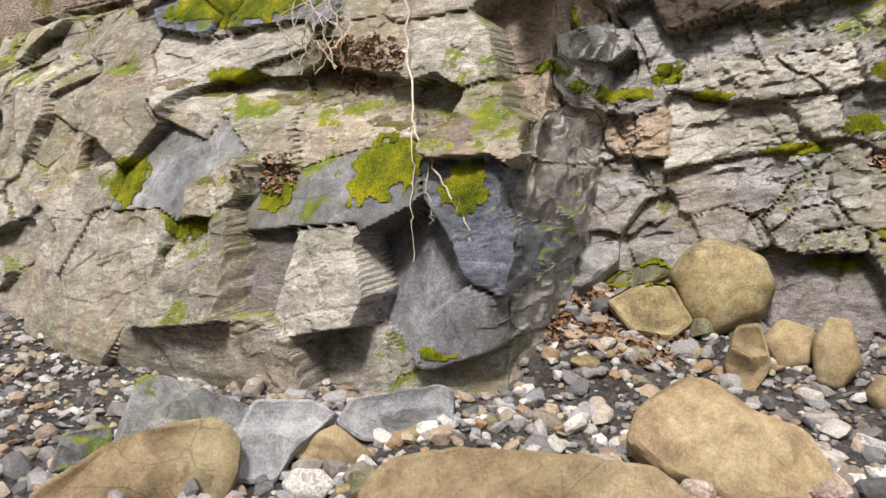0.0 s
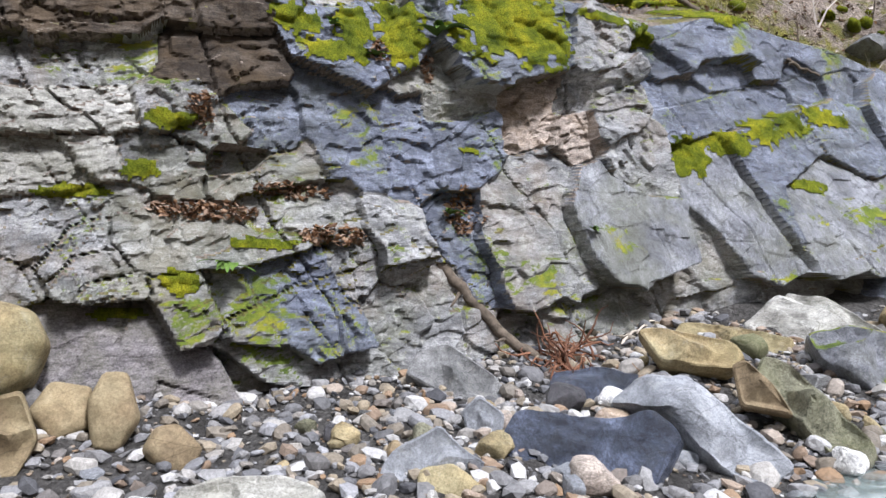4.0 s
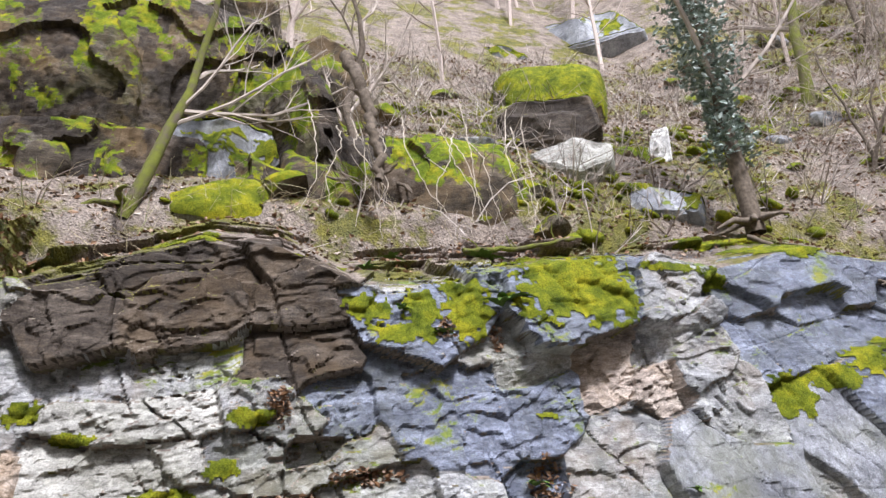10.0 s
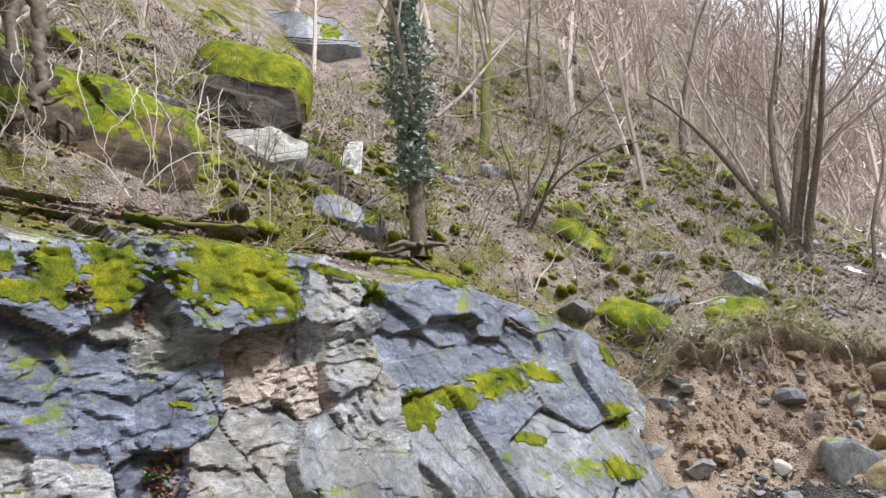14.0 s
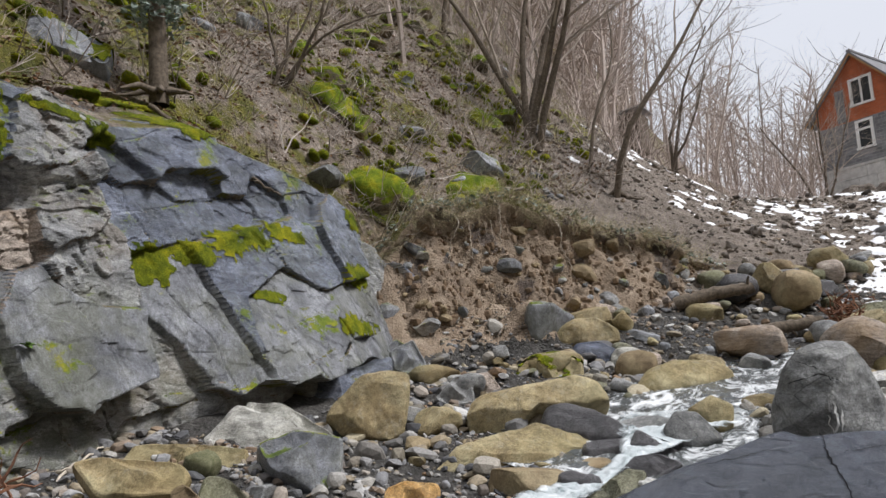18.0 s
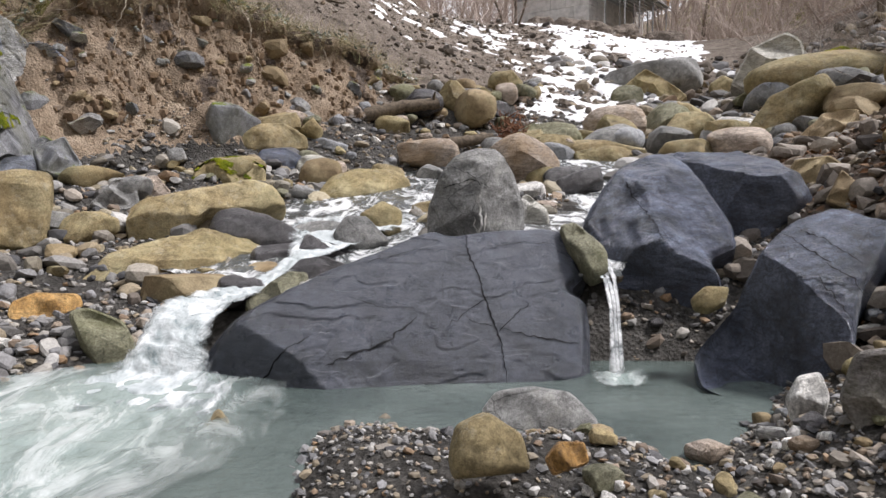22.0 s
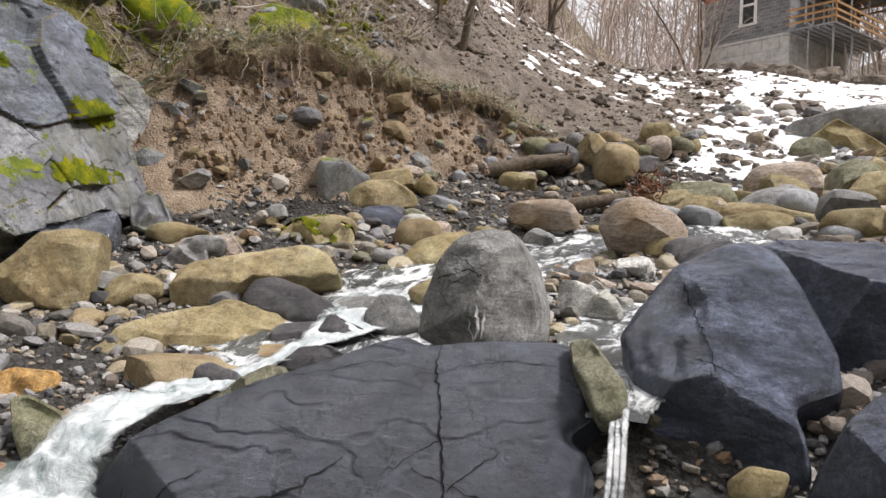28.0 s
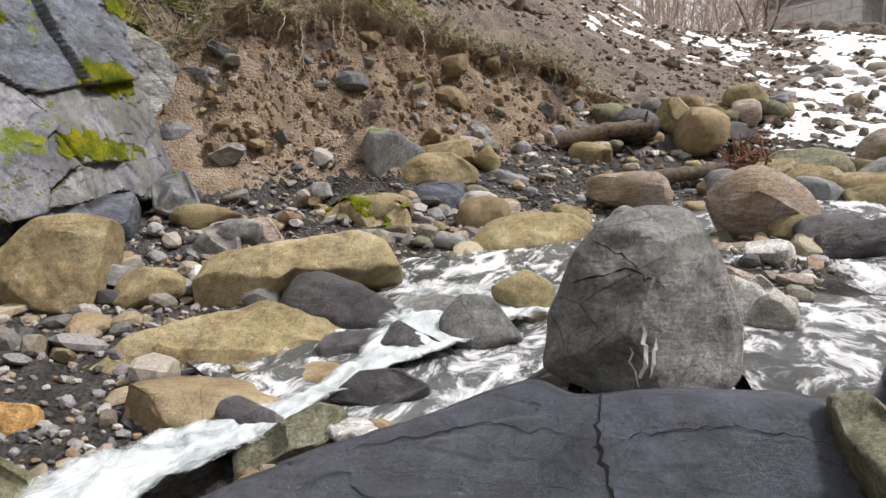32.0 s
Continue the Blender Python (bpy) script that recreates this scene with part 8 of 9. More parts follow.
scatter("gravel", "small stones of the stream bed", "gravel", q, sizes(len(q), 0.03, 0.1, 8), M_GRAVEL, 18, 1)
q = spread(6000, 1.1, 4.6, 0.6, 7.0, 59)
scatter("gravel", "small stones and earth crumbs on the bank", "gravel", q, sizes(len(q), 0.015, 0.06, 9), M_SCREE, 19, 1)
q = spread(6500, -1.3, 1.9, 0.8, 4.2, 60, lambda x, y: (x > -1.2 + 0.15 * np.sin(y * 5)))
scatter("gravel", "fine gravel of the bar", "gravel", q, sizes(len(q), 0.012, 0.035, 10), M_GRAVEL, 20, 1)
q = spread(6000, -6.5, 7, 11, 30, 50, lambda x, y: ground_z(x, y) > 2.0)
scatter("scree", "earth crumbs and small stones in the bank", "stones", q, sizes(len(q), 0.025, 0.09, 11), M_SCREE, 21, 1)
q = spread(2000, -1.3, 1.9, 1.0, 4.1, 52, lambda x, y: (x > -1.2 + 0.15 * np.sin(y * 5)))
scatter("gravel", "fine gravel bar at the pool", "gravel", q, sizes(len(q), 0.02, 0.07, 2), M_GRAVEL, 12, 1)
q = spread(1500, 1.1, 4.6, 0.6, 6.4, 53)
scatter("gravel", "stones on the steep earth bank", "gravel", q, sizes(len(q), 0.03, 0.14, 3), M_GRAVEL, 13, 1)
q = spread(1500, 1.9, 6.5, 2.0, 12.0, 154, lambda x, y: x > 2.0 + 0.12 * np.maximum(y - 5, 0))
scatter("rubble", "angular stones and clods of the steep earth bank", "stones", q, sizes(len(q), 0.05, 0.3, 155), M_SCREE, 156, 2, 0.7, 0.25, 0.95)
q = spread(2600, -5.6, 7.5, 5.0, 17.5, 54, lambda x, y: (x < 2.4 + 0.55 * np.maximum(y - 7, 0)) & dry(x, y))
scatter("gravel", "stones of the stream bed", "gravel", q, sizes(len(q), 0.05, 0.26, 4), M_GRAVEL, 14)
q = spread(3000, -6.5, 6, 12, 30, 55, lambda x, y: ground_z(x, y) > 2.2)
scatter("scree", "dark stones in the earth bank", "stones", q, sizes(len(q), 0.04, 0.22, 5), M_SCREE, 15, 1)
q = spread(900, 3, 14, 11, 24, 56)
scatter("scree", "boulder field of the upper stream", "stones", q, sizes(len(q), 0.12, 0.55, 6), M_GRAVEL, 16)

q = spread(4500, -2.2, 2.2, -7.0, 1.0, 75)
scatter("gravel", "gravel of the bank underfoot", "gravel", q, sizes(len(q), 0.03, 0.12, 76), M_GRAVEL, 77, 1)

q = spread(420, -1, 10, 16, 34, 78)
scatter("scree", "dark stones poking through the snow", "stones", q, sizes(len(q), 0.06, 0.34, 79), M_SCREE, 80, 1, 0.7, 0.1, 0.9)
# mounds of dug earth before the house
for i, (x, y, s) in enumerate([(5.2, 33.5, 1.3), (6.6, 33.0, 1.6), (7.9, 33.2, 1.2), (3.8, 32.0, 0.9), (9.2, 31.5, 1.1)]):
    rock("dirt_mound", "mound of dark dug earth before the house", (x, y, float(ground_z(x, y)[0])), (s * 1.5, s * 1.2, s * 0.9), 40 * i, M_GRIT, 1200 + i, 0.5, 4, 0.16, 8, "mounds before the house", False)

# loose cobbles that can be told apart
COBBLE = [M_GREY, M_WHITE, M_TAN, M_BROWN, M_TAN, M_DARK, M_PINK, M_GREEN, M_BLUEGREY]
WORDS = {"grey sandstone": "grey", "white limestone": "white", "ochre sandstone": "ochre", "brown sandstone": "brown", "blue-grey stone": "blue-grey", "dark stone": "dark", "buff rock": "buff", "green-stained stone": "greenish", "lichen-spotted rock": "pale speckled"}


def cobbles(n, x0, x1, y0, y1, lo, hi, seed, where, group, name="cobble", keep=dry):
    rng = np.random.default_rng(seed)
    shapes = []
    for i in range(9):
        v, f = rock_shape(seed * 31 + i, (1, 1, 1), rng.uniform(0.6, 0.95), 3, 0.045, 9)
        me = bpy.data.meshes.new(name)
        me.from_pydata(v.tolist(), [], f)
        me.polygons.foreach_set("use_smooth", [True] * len(me.polygons))
        me.set_sharp_from_angle(angle=radians(24))
        me.materials.append(COBBLE[i])
        shapes.append(me)
    pts = spread(n, x0, x1, y0, y1, seed, keep)
    z = ground_z(pts[:, 0], pts[:, 1])
    for i, (x, y) in enumerate(pts):
        me = shapes[int(rng.integers(9))]
        s = lo * (hi / lo) ** (rng.random() ** 1.8)
        sc = (s * rng.uniform(0.9, 1.5), s * rng.uniform(0.75, 1.1), s * rng.uniform(0.5, 0.85))
        ob = new(name, me)
        ob.matrix_world = pose(x, y, z[i] + sc[2] * 0.3, rng.normal(0, 14), rng.normal(0, 14), rng.uniform(0, 360)) @ Matrix.Diagonal((*sc, 1))
        tagged(ob, f"loose {WORDS[me.materials[0].name]} stone lying {where}", "stone", group)


cobbles(110, -6.2, -3.0, -4.3, 1.2, 0.1, 0.26, 61, "on the gravel below the cliff", "cobbles below the cliff")
cobbles(30, -5.6, -3.2, 1.2, 5.2, 0.12, 0.34, 62, "on the gravel below the cliff", "cobbles below the cliff")
cobbles(60, 0.15, 1.7, 2.3, 3.35, 0.05, 0.17, 71, "on the gravel bar", "cobbles on the gravel bar")
cobbles(45, 1.3, 3.6, 1.6, 5.2, 0.1, 0.26, 63, "on the earth bank", "cobbles on the bank")
cobbles(75, -4.8, 3.0, 6.2, 11.5, 0.16, 0.45, 64, "in the stream bed", "stones of the stream bed")
cobbles(400, -3.6, 9.5, 11.0, 20, 0.14, 1.15, 65, "in the upper stream", "stones of the upper stream", "stream_stone", lambda x, y: dry(x, y) & (ground_z(x, y) < 0.75 + 0.165 * y) & ((y < 16) | (np.abs(x - 0.45 * y + 4.9) > 1.3)))
q = spread(500, -5.4, 3.2, 6.2, 12.0, 68, lambda x, y: dry(x, y) & (ground_z(x, y) < 0.75 + 0.165 * y))
scatter("stream_stones", "angular ochre and dark stones of the stream bed", "stones", q, sizes(len(q), 0.12, 0.35, 69), M_STONES, 70, 2, 0.6, 0.2, 0.85)
cobbles(34, -1.62, -1.2, 4.75, 6.4, 0.14, 0.3, 81, "between the rapid and the slab", "stones beside the rapid", "rapid_stone", None)


# ---- moss on the cliff ----
MOSS_A = [(3.05, 4.19, 0.69, 0.56), (1.75, 3.88, 0.29, 0.41), (1.25, 3.85, 0.22, 0.24), (0.72, 3.82, 0.26, 0.17), (0.95, 3.51, 0.24, 0.13), (1.27, 3.54, 0.18, 0.20), (-0.44, 2.62, 0.18, 0.07), (-1.05, 1.97, 0.20, 0.05), (-0.63, 2.19, 0.11, 0.06), (5.55, 2.87, 0.28, 0.23), (6.09, 3.06, 0.29, 0.15), (6.63, 3.27, 0.31, 0.18), (7.20, 3.44, 0.32, 0.17), (7.82, 3.59, 0.35, 0.14), (9.89, 4.19, 0.31, 0.25), (9.30, 3.09, 0.47, 0.19)]
MOSS_B = [(8.81, 2.23, 0.66, 0.14), (-0.31, 1.23, 0.17, 0.09), (-0.78, 0.94, 0.24, 0.05), (4.40, 4.44, 0.48, 0.07), (6.22, 4.90, 0.43, 0.19), (5.04, 4.36, 0.24, 0.13), (7.05, 2.58, 0.30, 0.09), (0.41, 1.57, 0.30, 0.05), (2.53, 2.65, 0.21, 0.05), (1.51, 2.75, 0.15, 0.03), (-4.26, 1.60, 0.31, 0.29), (-3.50, 1.50, 0.18, 0.20), (-7.33, 1.41, 0.21, 0.25), (-6.31, 1.00, 0.23, 0.13), (-5.33, 1.33, 0.18, 0.14), (-6.39, 1.67, 0.11, 0.05)]
MOSS_C = [(-7.17, 3.31, 0.47, 0.19), (-6.32, 3.28, 0.64, 0.20), (-2.72, 2.45, 0.34, 0.09), (-2.31, 2.66, 0.16, 0.11), (-1.91, 2.45, 0.19, 0.06), (-0.45, 2.62, 0.19, 0.10), (-0.65, 2.17, 0.14, 0.08), (-1.17, 1.94, 0.25, 0.06), (-3.08, 3.00, 0.03, 0.17), (-3.27, 2.55, 0.18, 0.05), (-3.58, 0.24, 0.16, 0.06), (-6.44, 2.54, 0.32, 0.07)]
MOSS_D = [(8.2, 5.2, 0.6, 0.2), (9.6, 4.8, 0.4, 0.2), (-1.2, 4.75, 0.5, 0.12), (0.2, 4.6, 0.4, 0.1), (6.3, 5.5, 0.6, 0.25)]


def islands(f):
    """The connected pieces of a set of faces."""
    ids, inv = np.unique(f, return_inverse=True)
    inv = inv.reshape(f.shape)
    tag = np.arange(len(ids))
    while True:
        low = tag[inv].min(1)
        then = tag.copy()
        for k in range(f.shape[1]):
            np.minimum.at(then, inv[:, k], low)
        then = then[then]
        if (then == tag).all():
            break
        tag = then
    own = tag[inv[:, 0]]
    return [f[own == k] for k in np.unique(own)]


def moss_patch(cy, cz, ry, rz, seed):
    """A cushion of moss that follows the face of the cliff."""
    P = STONE["p"]
    ny, nz = STONE["shape"]
    if "n" not in STONE:
        n = np.cross(np.gradient(P, axis=0), np.gradient(P, axis=1)).reshape(-1, 3)
        n /= np.linalg.norm(n, axis=1, keepdims=True) + 1e-9
        STONE["n"], STONE["f"] = n * np.where(n[:, :1] < 0, -1, 1), grid_faces(ny, nz)
    p, n, f = P.reshape(-1, 3), STONE["n"], STONE["f"]
    d = np.hypot((p[:, 1] - cy) / ry, (p[:, 2] - cz) / rz)
    f = f[d[f[:, 0]] < 1.9]
    if len(f) < 6:
        return
    m = np.full(len(p), -1.0)
    ids = np.unique(f)
    m[ids] = 1.1 - d[ids] + 0.5 * vnoise(p[ids], 3.0, seed, 4) + 0.75 * vnoise(p[ids], 16.0, seed + 5, 3)
    f = f[(m[f] > 0).all(1)]
    if len(f) < 6:
        return
    for piece in islands(f):
        if len(piece) < 25:
            continue
        ids, inv = np.unique(piece, return_inverse=True)
        h = np.clip(m[ids], 0, 0.4) * 0.02 + 0.007 + 0.006 * vnoise(p[ids], 30.0, seed, 2)
        ob = mesh_object("moss_patch", p[ids] + n[ids] * h[:, None], inv.reshape(piece.shape), M_MOSS, smooth=True)
        tagged(ob, "bright yellow-green moss clinging to the rock", "moss", "moss on the cliff")


for i, spot in enumerate(MOSS_A + MOSS_B + MOSS_C + MOSS_D):
    moss_patch(*spot, 70 + i)


# ---- trees ----
def tube(path, radii, sides):
    """Vertices and faces of a tapering tube along a path."""
    n = len(path)
    t = np.gradient(path, axis=0)
    t /= np.linalg.norm(t, axis=1, keepdims=True) + 1e-9
    ref = np.array([0.31, 0.95, 0.05])
    a = np.cross(t, ref)
    a /= np.linalg.norm(a, axis=1, keepdims=True) + 1e-9
    b = np.cross(t, a)
    ang = np.arange(sides) * 2 * np.pi / sides
    ring = a[:, None] * np.cos(ang)[None, :, None] + b[:, None] * np.sin(ang)[None, :, None]
    v = (path[:, None] + ring * radii[:, None, None]).reshape(-1, 3)
    i, j = np.meshgrid(np.arange(n - 1), np.arange(sides), indexing="ij")
    i, j = i.ravel(), j.ravel()
    k = (j + 1) % sides
    return v, np.stack([i * sides + j, i * sides + k, (i + 1) * sides + k, (i + 1) * sides + j], 1)


class Wood:
    """Gathers tubes into one mesh."""

    def __init__(self):
        self.v, self.f, self.n = [], [], 0

    def add(self, path, r0, r1, sides=5):
        v, f = tube(np.array(path), np.linspace(r0, r1, len(path)), sides)
        self.v.append(v)
        self.f.append(f + self.n)
        self.n += len(v)

    def arrays(self):
        return np.concatenate(self.v), np.concatenate(self.f)


def wander(rng, p, d, length, steps, bend, lift):
    path = [np.array(p, float)]
    d = np.array(d, float) / np.linalg.norm(d)
    for _ in range(steps):
        d = d + rng.normal(0, bend, 3) + [0, 0, lift]
        d /= np.linalg.norm(d)
        path.append(path[-1] + d * length / steps)
    return path, d


def grow(rng, trunk, twigs, p, d, length, r, level, most, kids=(5, 4, 4), bend=0.12):
    steps = max(3, 7 - level)
    path, _ = wander(rng, p, d, length, steps, bend, 0.05 if level else 0.03)
    (trunk if level < 1 else twigs).add(path, r, r * (0.35 if level else 0.3), (8, 5, 4, 3, 3)[level])
    if level >= most:
        return
    n = kids[min(level, len(kids) - 1)]
    for k in range(n):
        f = rng.uniform(0.3 if level == 0 else 0.15, 1.0)
        i = min(int(f * steps), steps - 1)
        q = path[i] + (path[i + 1] - path[i]) * (f * steps - i)
        ax = path[i + 1] - path[i]
        ax = ax / np.linalg.norm(ax)
        side = rng.normal(size=3)
        side -= side @ ax * ax
        side /= np.linalg.norm(side)
        a = rng.uniform(0.45, 1.0)
        grow(rng, trunk, twigs, q, ax * math.cos(a) + side * math.sin(a) + [0, 0, 0.15], length * rng.uniform(0.4, 0.65), r * (1 - 0.65 * f) * rng.uniform(0.35, 0.6), level + 1, most, kids, bend * 1.15)


def tree(label, x, y, height, r, lean, seed, most=3, kids=(7, 6, 5), bend=0.1, group="", z=None, bark=None, stems=1):
    rng = np.random.default_rng(seed)
    top = tagged(new("tree"), label, "tree", group)
    top.matrix_world = pose(x, y, (ground_z([x], [y])[0] if z is None else z) - 0.1)
    trunk, twigs = Wood(), Wood()
    for s in range(stems):
        off = rng.normal(0, 0.18, 2) if s else (0, 0)
        d = np.array([lean[0] + (rng.normal(0, 0.16) if s else 0), lean[1] + (rng.normal(0, 0.16) if s else 0), 1])
        grow(rng, trunk, twigs, (off[0], off[1], 0), d, height * rng.uniform(0.8, 1.0), r * rng.uniform(0.7, 1), 0, most, kids, bend)
        if s == 0:
            for k in range(5):
                a = rng.uniform(0, 6.3)
                path, _ = wander(rng, (0, 0, 0.25), (math.cos(a), math.sin(a), -0.35), rng.uniform(0.5, 1.1), 5, 0.2, -0.02)
                trunk.add(path, r * 0.5, r * 0.1, 5)
    mesh_object("trunk", *trunk.arrays(), bark or M_BARK, top, smooth=True)
    mesh_object("crown", *twigs.arrays(), M_TWIGS, top)
    return top


def leaves(name, label, cat, centres, size, mat, seed, parent=None, droop=0.0):
    """Small folded leaves at the given points, in one mesh."""
    rng = np.random.default_rng(seed)
    n = len(centres)
    a, b = rng.normal(size=(n, 3)), rng.normal(size=(n, 3))
    a[:, 2] *= 0.5
    b[:, 2] = b[:, 2] * 0.5 - droop
    a /= np.linalg.norm(a, axis=1, keepdims=True)
    b -= (a * b).sum(1, keepdims=True) * a
    b /= np.linalg.norm(b, axis=1, keepdims=True)
    c = np.cross(a, b)
    s = size * rng.uniform(0.6, 1.4, (n, 1))
    v = np.stack([centres - a * s, centres + b * s * 0.6 + c * s * 0.25, centres + a * s, centres - b * s * 0.6 + c * s * 0.25], 1).reshape(-1, 3)
    i = np.arange(n)[:, None] * 4
    f = np.concatenate([i + [0, 1, 2], i + [0, 2, 3]])
    ob = mesh_object(name, v, f, mat, parent)
    return ob if parent else tagged(ob, label, cat, kind="stuff")


# the ivy-clad tree on the lip of the cliff
ivy_tree = tree("ivy-clad leaning tree on the lip of the cliff", -8.55, 7.19, 7.5, 0.17, (-0.03, -0.06), 5, 3, (6, 5, 4), 0.06, z=5.85)
rng = np.random.default_rng(8)
h = rng.uniform(1.3, 5.5, 3200)
a = rng.uniform(0, 6.3, 3200)
rad = 0.17 + np.abs(rng.normal(0, 0.19, 3200)) * (1 + 0.7 * np.sin(h * 2.1))
leaves("ivy", "", "", np.stack([rad * np.cos(a) - 0.03 * h, rad * np.sin(a) - 0.06 * h, h], 1), 0.055, M_IVY, 9, ivy_tree)["label"] = "dense grey-green ivy leaves"

tree("thin mossy tree above the dark blocks", -9.2, -2.1, 6.0, 0.11, (0.05, 0.12), 21, 3, (6, 5, 4), bark=M_MOSSBARK)
tree("dark twisted tree clinging to the mossy bank", -10.0, 1.2, 5.0, 0.14, (0.25, -0.2), 22, 3, (8, 6, 4), 0.2)
tree("leaning mossy tree on the hillside", -12.2, 13.2, 9.0, 0.2, (0.1, 0.3), 23, 3, (7, 6, 4), 0.1, bark=M_MOSSBARK)
tree("many-stemmed bare tree on the bench", -6.0, 18.6, 10.0, 0.14, (0.05, 0.1), 24, 3, (7, 6, 5), 0.08, stems=5)
tree("arching bare tree at the edge of the bank", -3.7, 19.3, 9.0, 0.15, (0.28, 0.15), 25, 3, (8, 6, 5), 0.12)
tree("thin bare tree at the edge of the bank", -4.5, 19.4, 7.0, 0.08, (0.05, 0.1), 26, 3, (6, 5, 4), 0.1)
tree("bushy bare tree before the house", 3.4, 40.0, 6.5, 0.1, (0, 0), 27, 3, (8, 6, 5), 0.12, stems=4)
tree("bare tree beside the shed", -3.2, 33.0, 7.5, 0.1, (0.1, 0), 28, 3, (8, 6, 5), 0.12, stems=3)
tree("bare branching tree beside the house", 16.0, 46.0, 9.0, 0.16, (0.1, 0), 29, 3, (8, 7, 5), 0.12)
tree("bare tree on the hillside", -10.5, 23.0, 10.0, 0.13, (0.12, 0.1), 30, 3, (8, 6, 5), 0.1)
tree("bare tree on the hillside", -9.0, 28.0, 10.0, 0.13, (0.15, 0.0), 31, 3, (8, 6, 5), 0.1, stems=3)
tree("bare tree on the hillside", -13.0, 17.0, 9.0, 0.12, (0.15, 0.1), 32, 3, (8, 6, 5), 0.1, stems=2)
tree("bare hazel bush on the hillside", -9.4, 11.4, 4.0, 0.05, (0.3, 0.2), 33, 3, (7, 6, 4), 0.15, stems=6)
tree("bare tree on the steep earth bank", 9.5, 13.0, 8.0, 0.12, (-0.1, 0.0), 34, 3, (8, 6, 5), 0.12, stems=2)
tree("bare tree on the steep earth bank", 13.0, 22.0, 9.0, 0.14, (-0.12, 0.0), 35, 3, (8, 6, 5), 0.1)


def stamp(name, label, cat, shapes, pts, scales, seed, mat, tip=0.0):
    """Copies of a few shapes, turned and scaled at points of the ground, joined into one mesh."""
    rng = np.random.default_rng(seed)
    z = ground_z(pts[:, 0], pts[:, 1])
    V, F, n = [], [], 0
    for (x, y), zz, s in zip(pts, z, scales):
        v, f = shapes[int(rng.integers(len(shapes)))]
        e = np.array(Euler((rng.normal(0, tip), rng.normal(0, tip), rng.uniform(0, 6.3))).to_matrix())
        V.append(v @ (e.T * s) + [x, y, zz])
        F.append(f + n)
        n += len(v)
    ob = mesh_object(name, np.concatenate(V), np.concatenate(F), mat)
    return tagged(ob, label, cat, kind="stuff")


def wood_shapes(seed, count, limbs=17, twigs=3):
    """Bare trees one metre high, trunk, limbs and twigs."""
    rng = np.random.default_rng(seed)
    out = []
    for _ in range(count):
        w = Wood()
        path, _ = wander(rng, (0, 0, -0.03), (rng.normal(0, 0.08), rng.normal(0, 0.08), 1), 1, 5, 0.06, 0.05)
        r = rng.uniform(0.008, 0.014)
        w.add(path, r, r * 0.25, 5)
        for k in range(limbs):
            f = rng.uniform(0.2, 1.0)
            i = min(int(f * 5), 4)
            q = path[i] + (path[i + 1] - path[i]) * (f * 5 - i)
            a = rng.uniform(0, 6.3)
            br, dd = wander(rng, q, (math.cos(a), math.sin(a), rng.uniform(0.3, 1.3)), rng.uniform(0.14, 0.34), 3, 0.15, 0.08)
            w.add(br, r * 0.34, r * 0.12, 3)
            for m in range(twigs):
                e = br[rng.integers(1, 4)]
                tw, _ = wander(rng, e, dd + rng.normal(0, 0.6, 3), rng.uniform(0.06, 0.15), 2, 0.2, 0.08)
                w.add(tw, r * 0.15, r * 0.07, 3)
        out.append(w.arrays())
    return out


WOODS = wood_shapes(82, 8)


def far_woods(label, pts, seed, lo, hi):
    stamp("bare_woods", label, "trees", WOODS, pts, np.random.default_rng(seed).uniform(lo, hi, len(pts)), seed, M_FAR, 0.05)


q = spread(230, -46, -8, 16, 75, 81, lambda x, y: x < -7.5 + 0.06 * (y - 16))
far_woods("bare winter woods on the hillside", q, 82, 7, 12)
q = spread(170, -30, -5, 24, 62, 181, lambda x, y: x < -4.5 - 0.12 * (y - 24))
far_woods("dense bare winter woods along the crest", q, 182, 7, 11)
q = spread(160, -14, 36, 58, 105, 83)
far_woods("bare winter woods behind the house", q, 84, 9, 14)
q = spread(130, 14, 50, 20, 75, 85)
far_woods("bare winter woods on the opposite slope", q, 86, 8, 14)
q = spread(45, -34, -13, -14, 18, 87)
far_woods("bare winter woods above the cliff", q, 88, 5, 9)


# ---- brushwood, dead leaves and grass ----
def stem_shapes(seed, lean, r):
    rng = np.random.default_rng(seed)
    out = []
    for _ in range(30):
        w = Wood()
        for k in range(3):
            path, d = wander(rng, (0, 0, -0.03), (rng.normal(0.2, lean), rng.normal(0, lean), 1), rng.uniform(0.5, 1.0), 3, 0.25, -0.05)
            w.add(path, r * rng.uniform(0.7, 1.4), r * 0.35, 3)
            for m in range(3):
                tw, _ = wander(rng, path[rng.integers(1, 4)], d + rng.normal(0, 0.6, 3), rng.uniform(0.15, 0.4), 1, 0.2, 0)
                w.add(tw, r * 0.5, r * 0.25, 3)
        out.append(w.arrays())
    return out


def brush(label, pts, seed, lo, hi, r, mat, lean=0.9):
    stamp("brushwood", label, "brushwood", stem_shapes(seed, lean, r), pts, np.random.default_rng(seed).uniform(lo, hi, len(pts)), seed, mat, 0.15)


def slope(x, y):
    return x < np.interp(y, [-14, -4, -3, 0, 5, 9, 11, 14, 18, 24], [-8.3, -7.9, -8.8, -9.0, -8.9, -8.2, -7.0, -5.4, -4.2, -3])


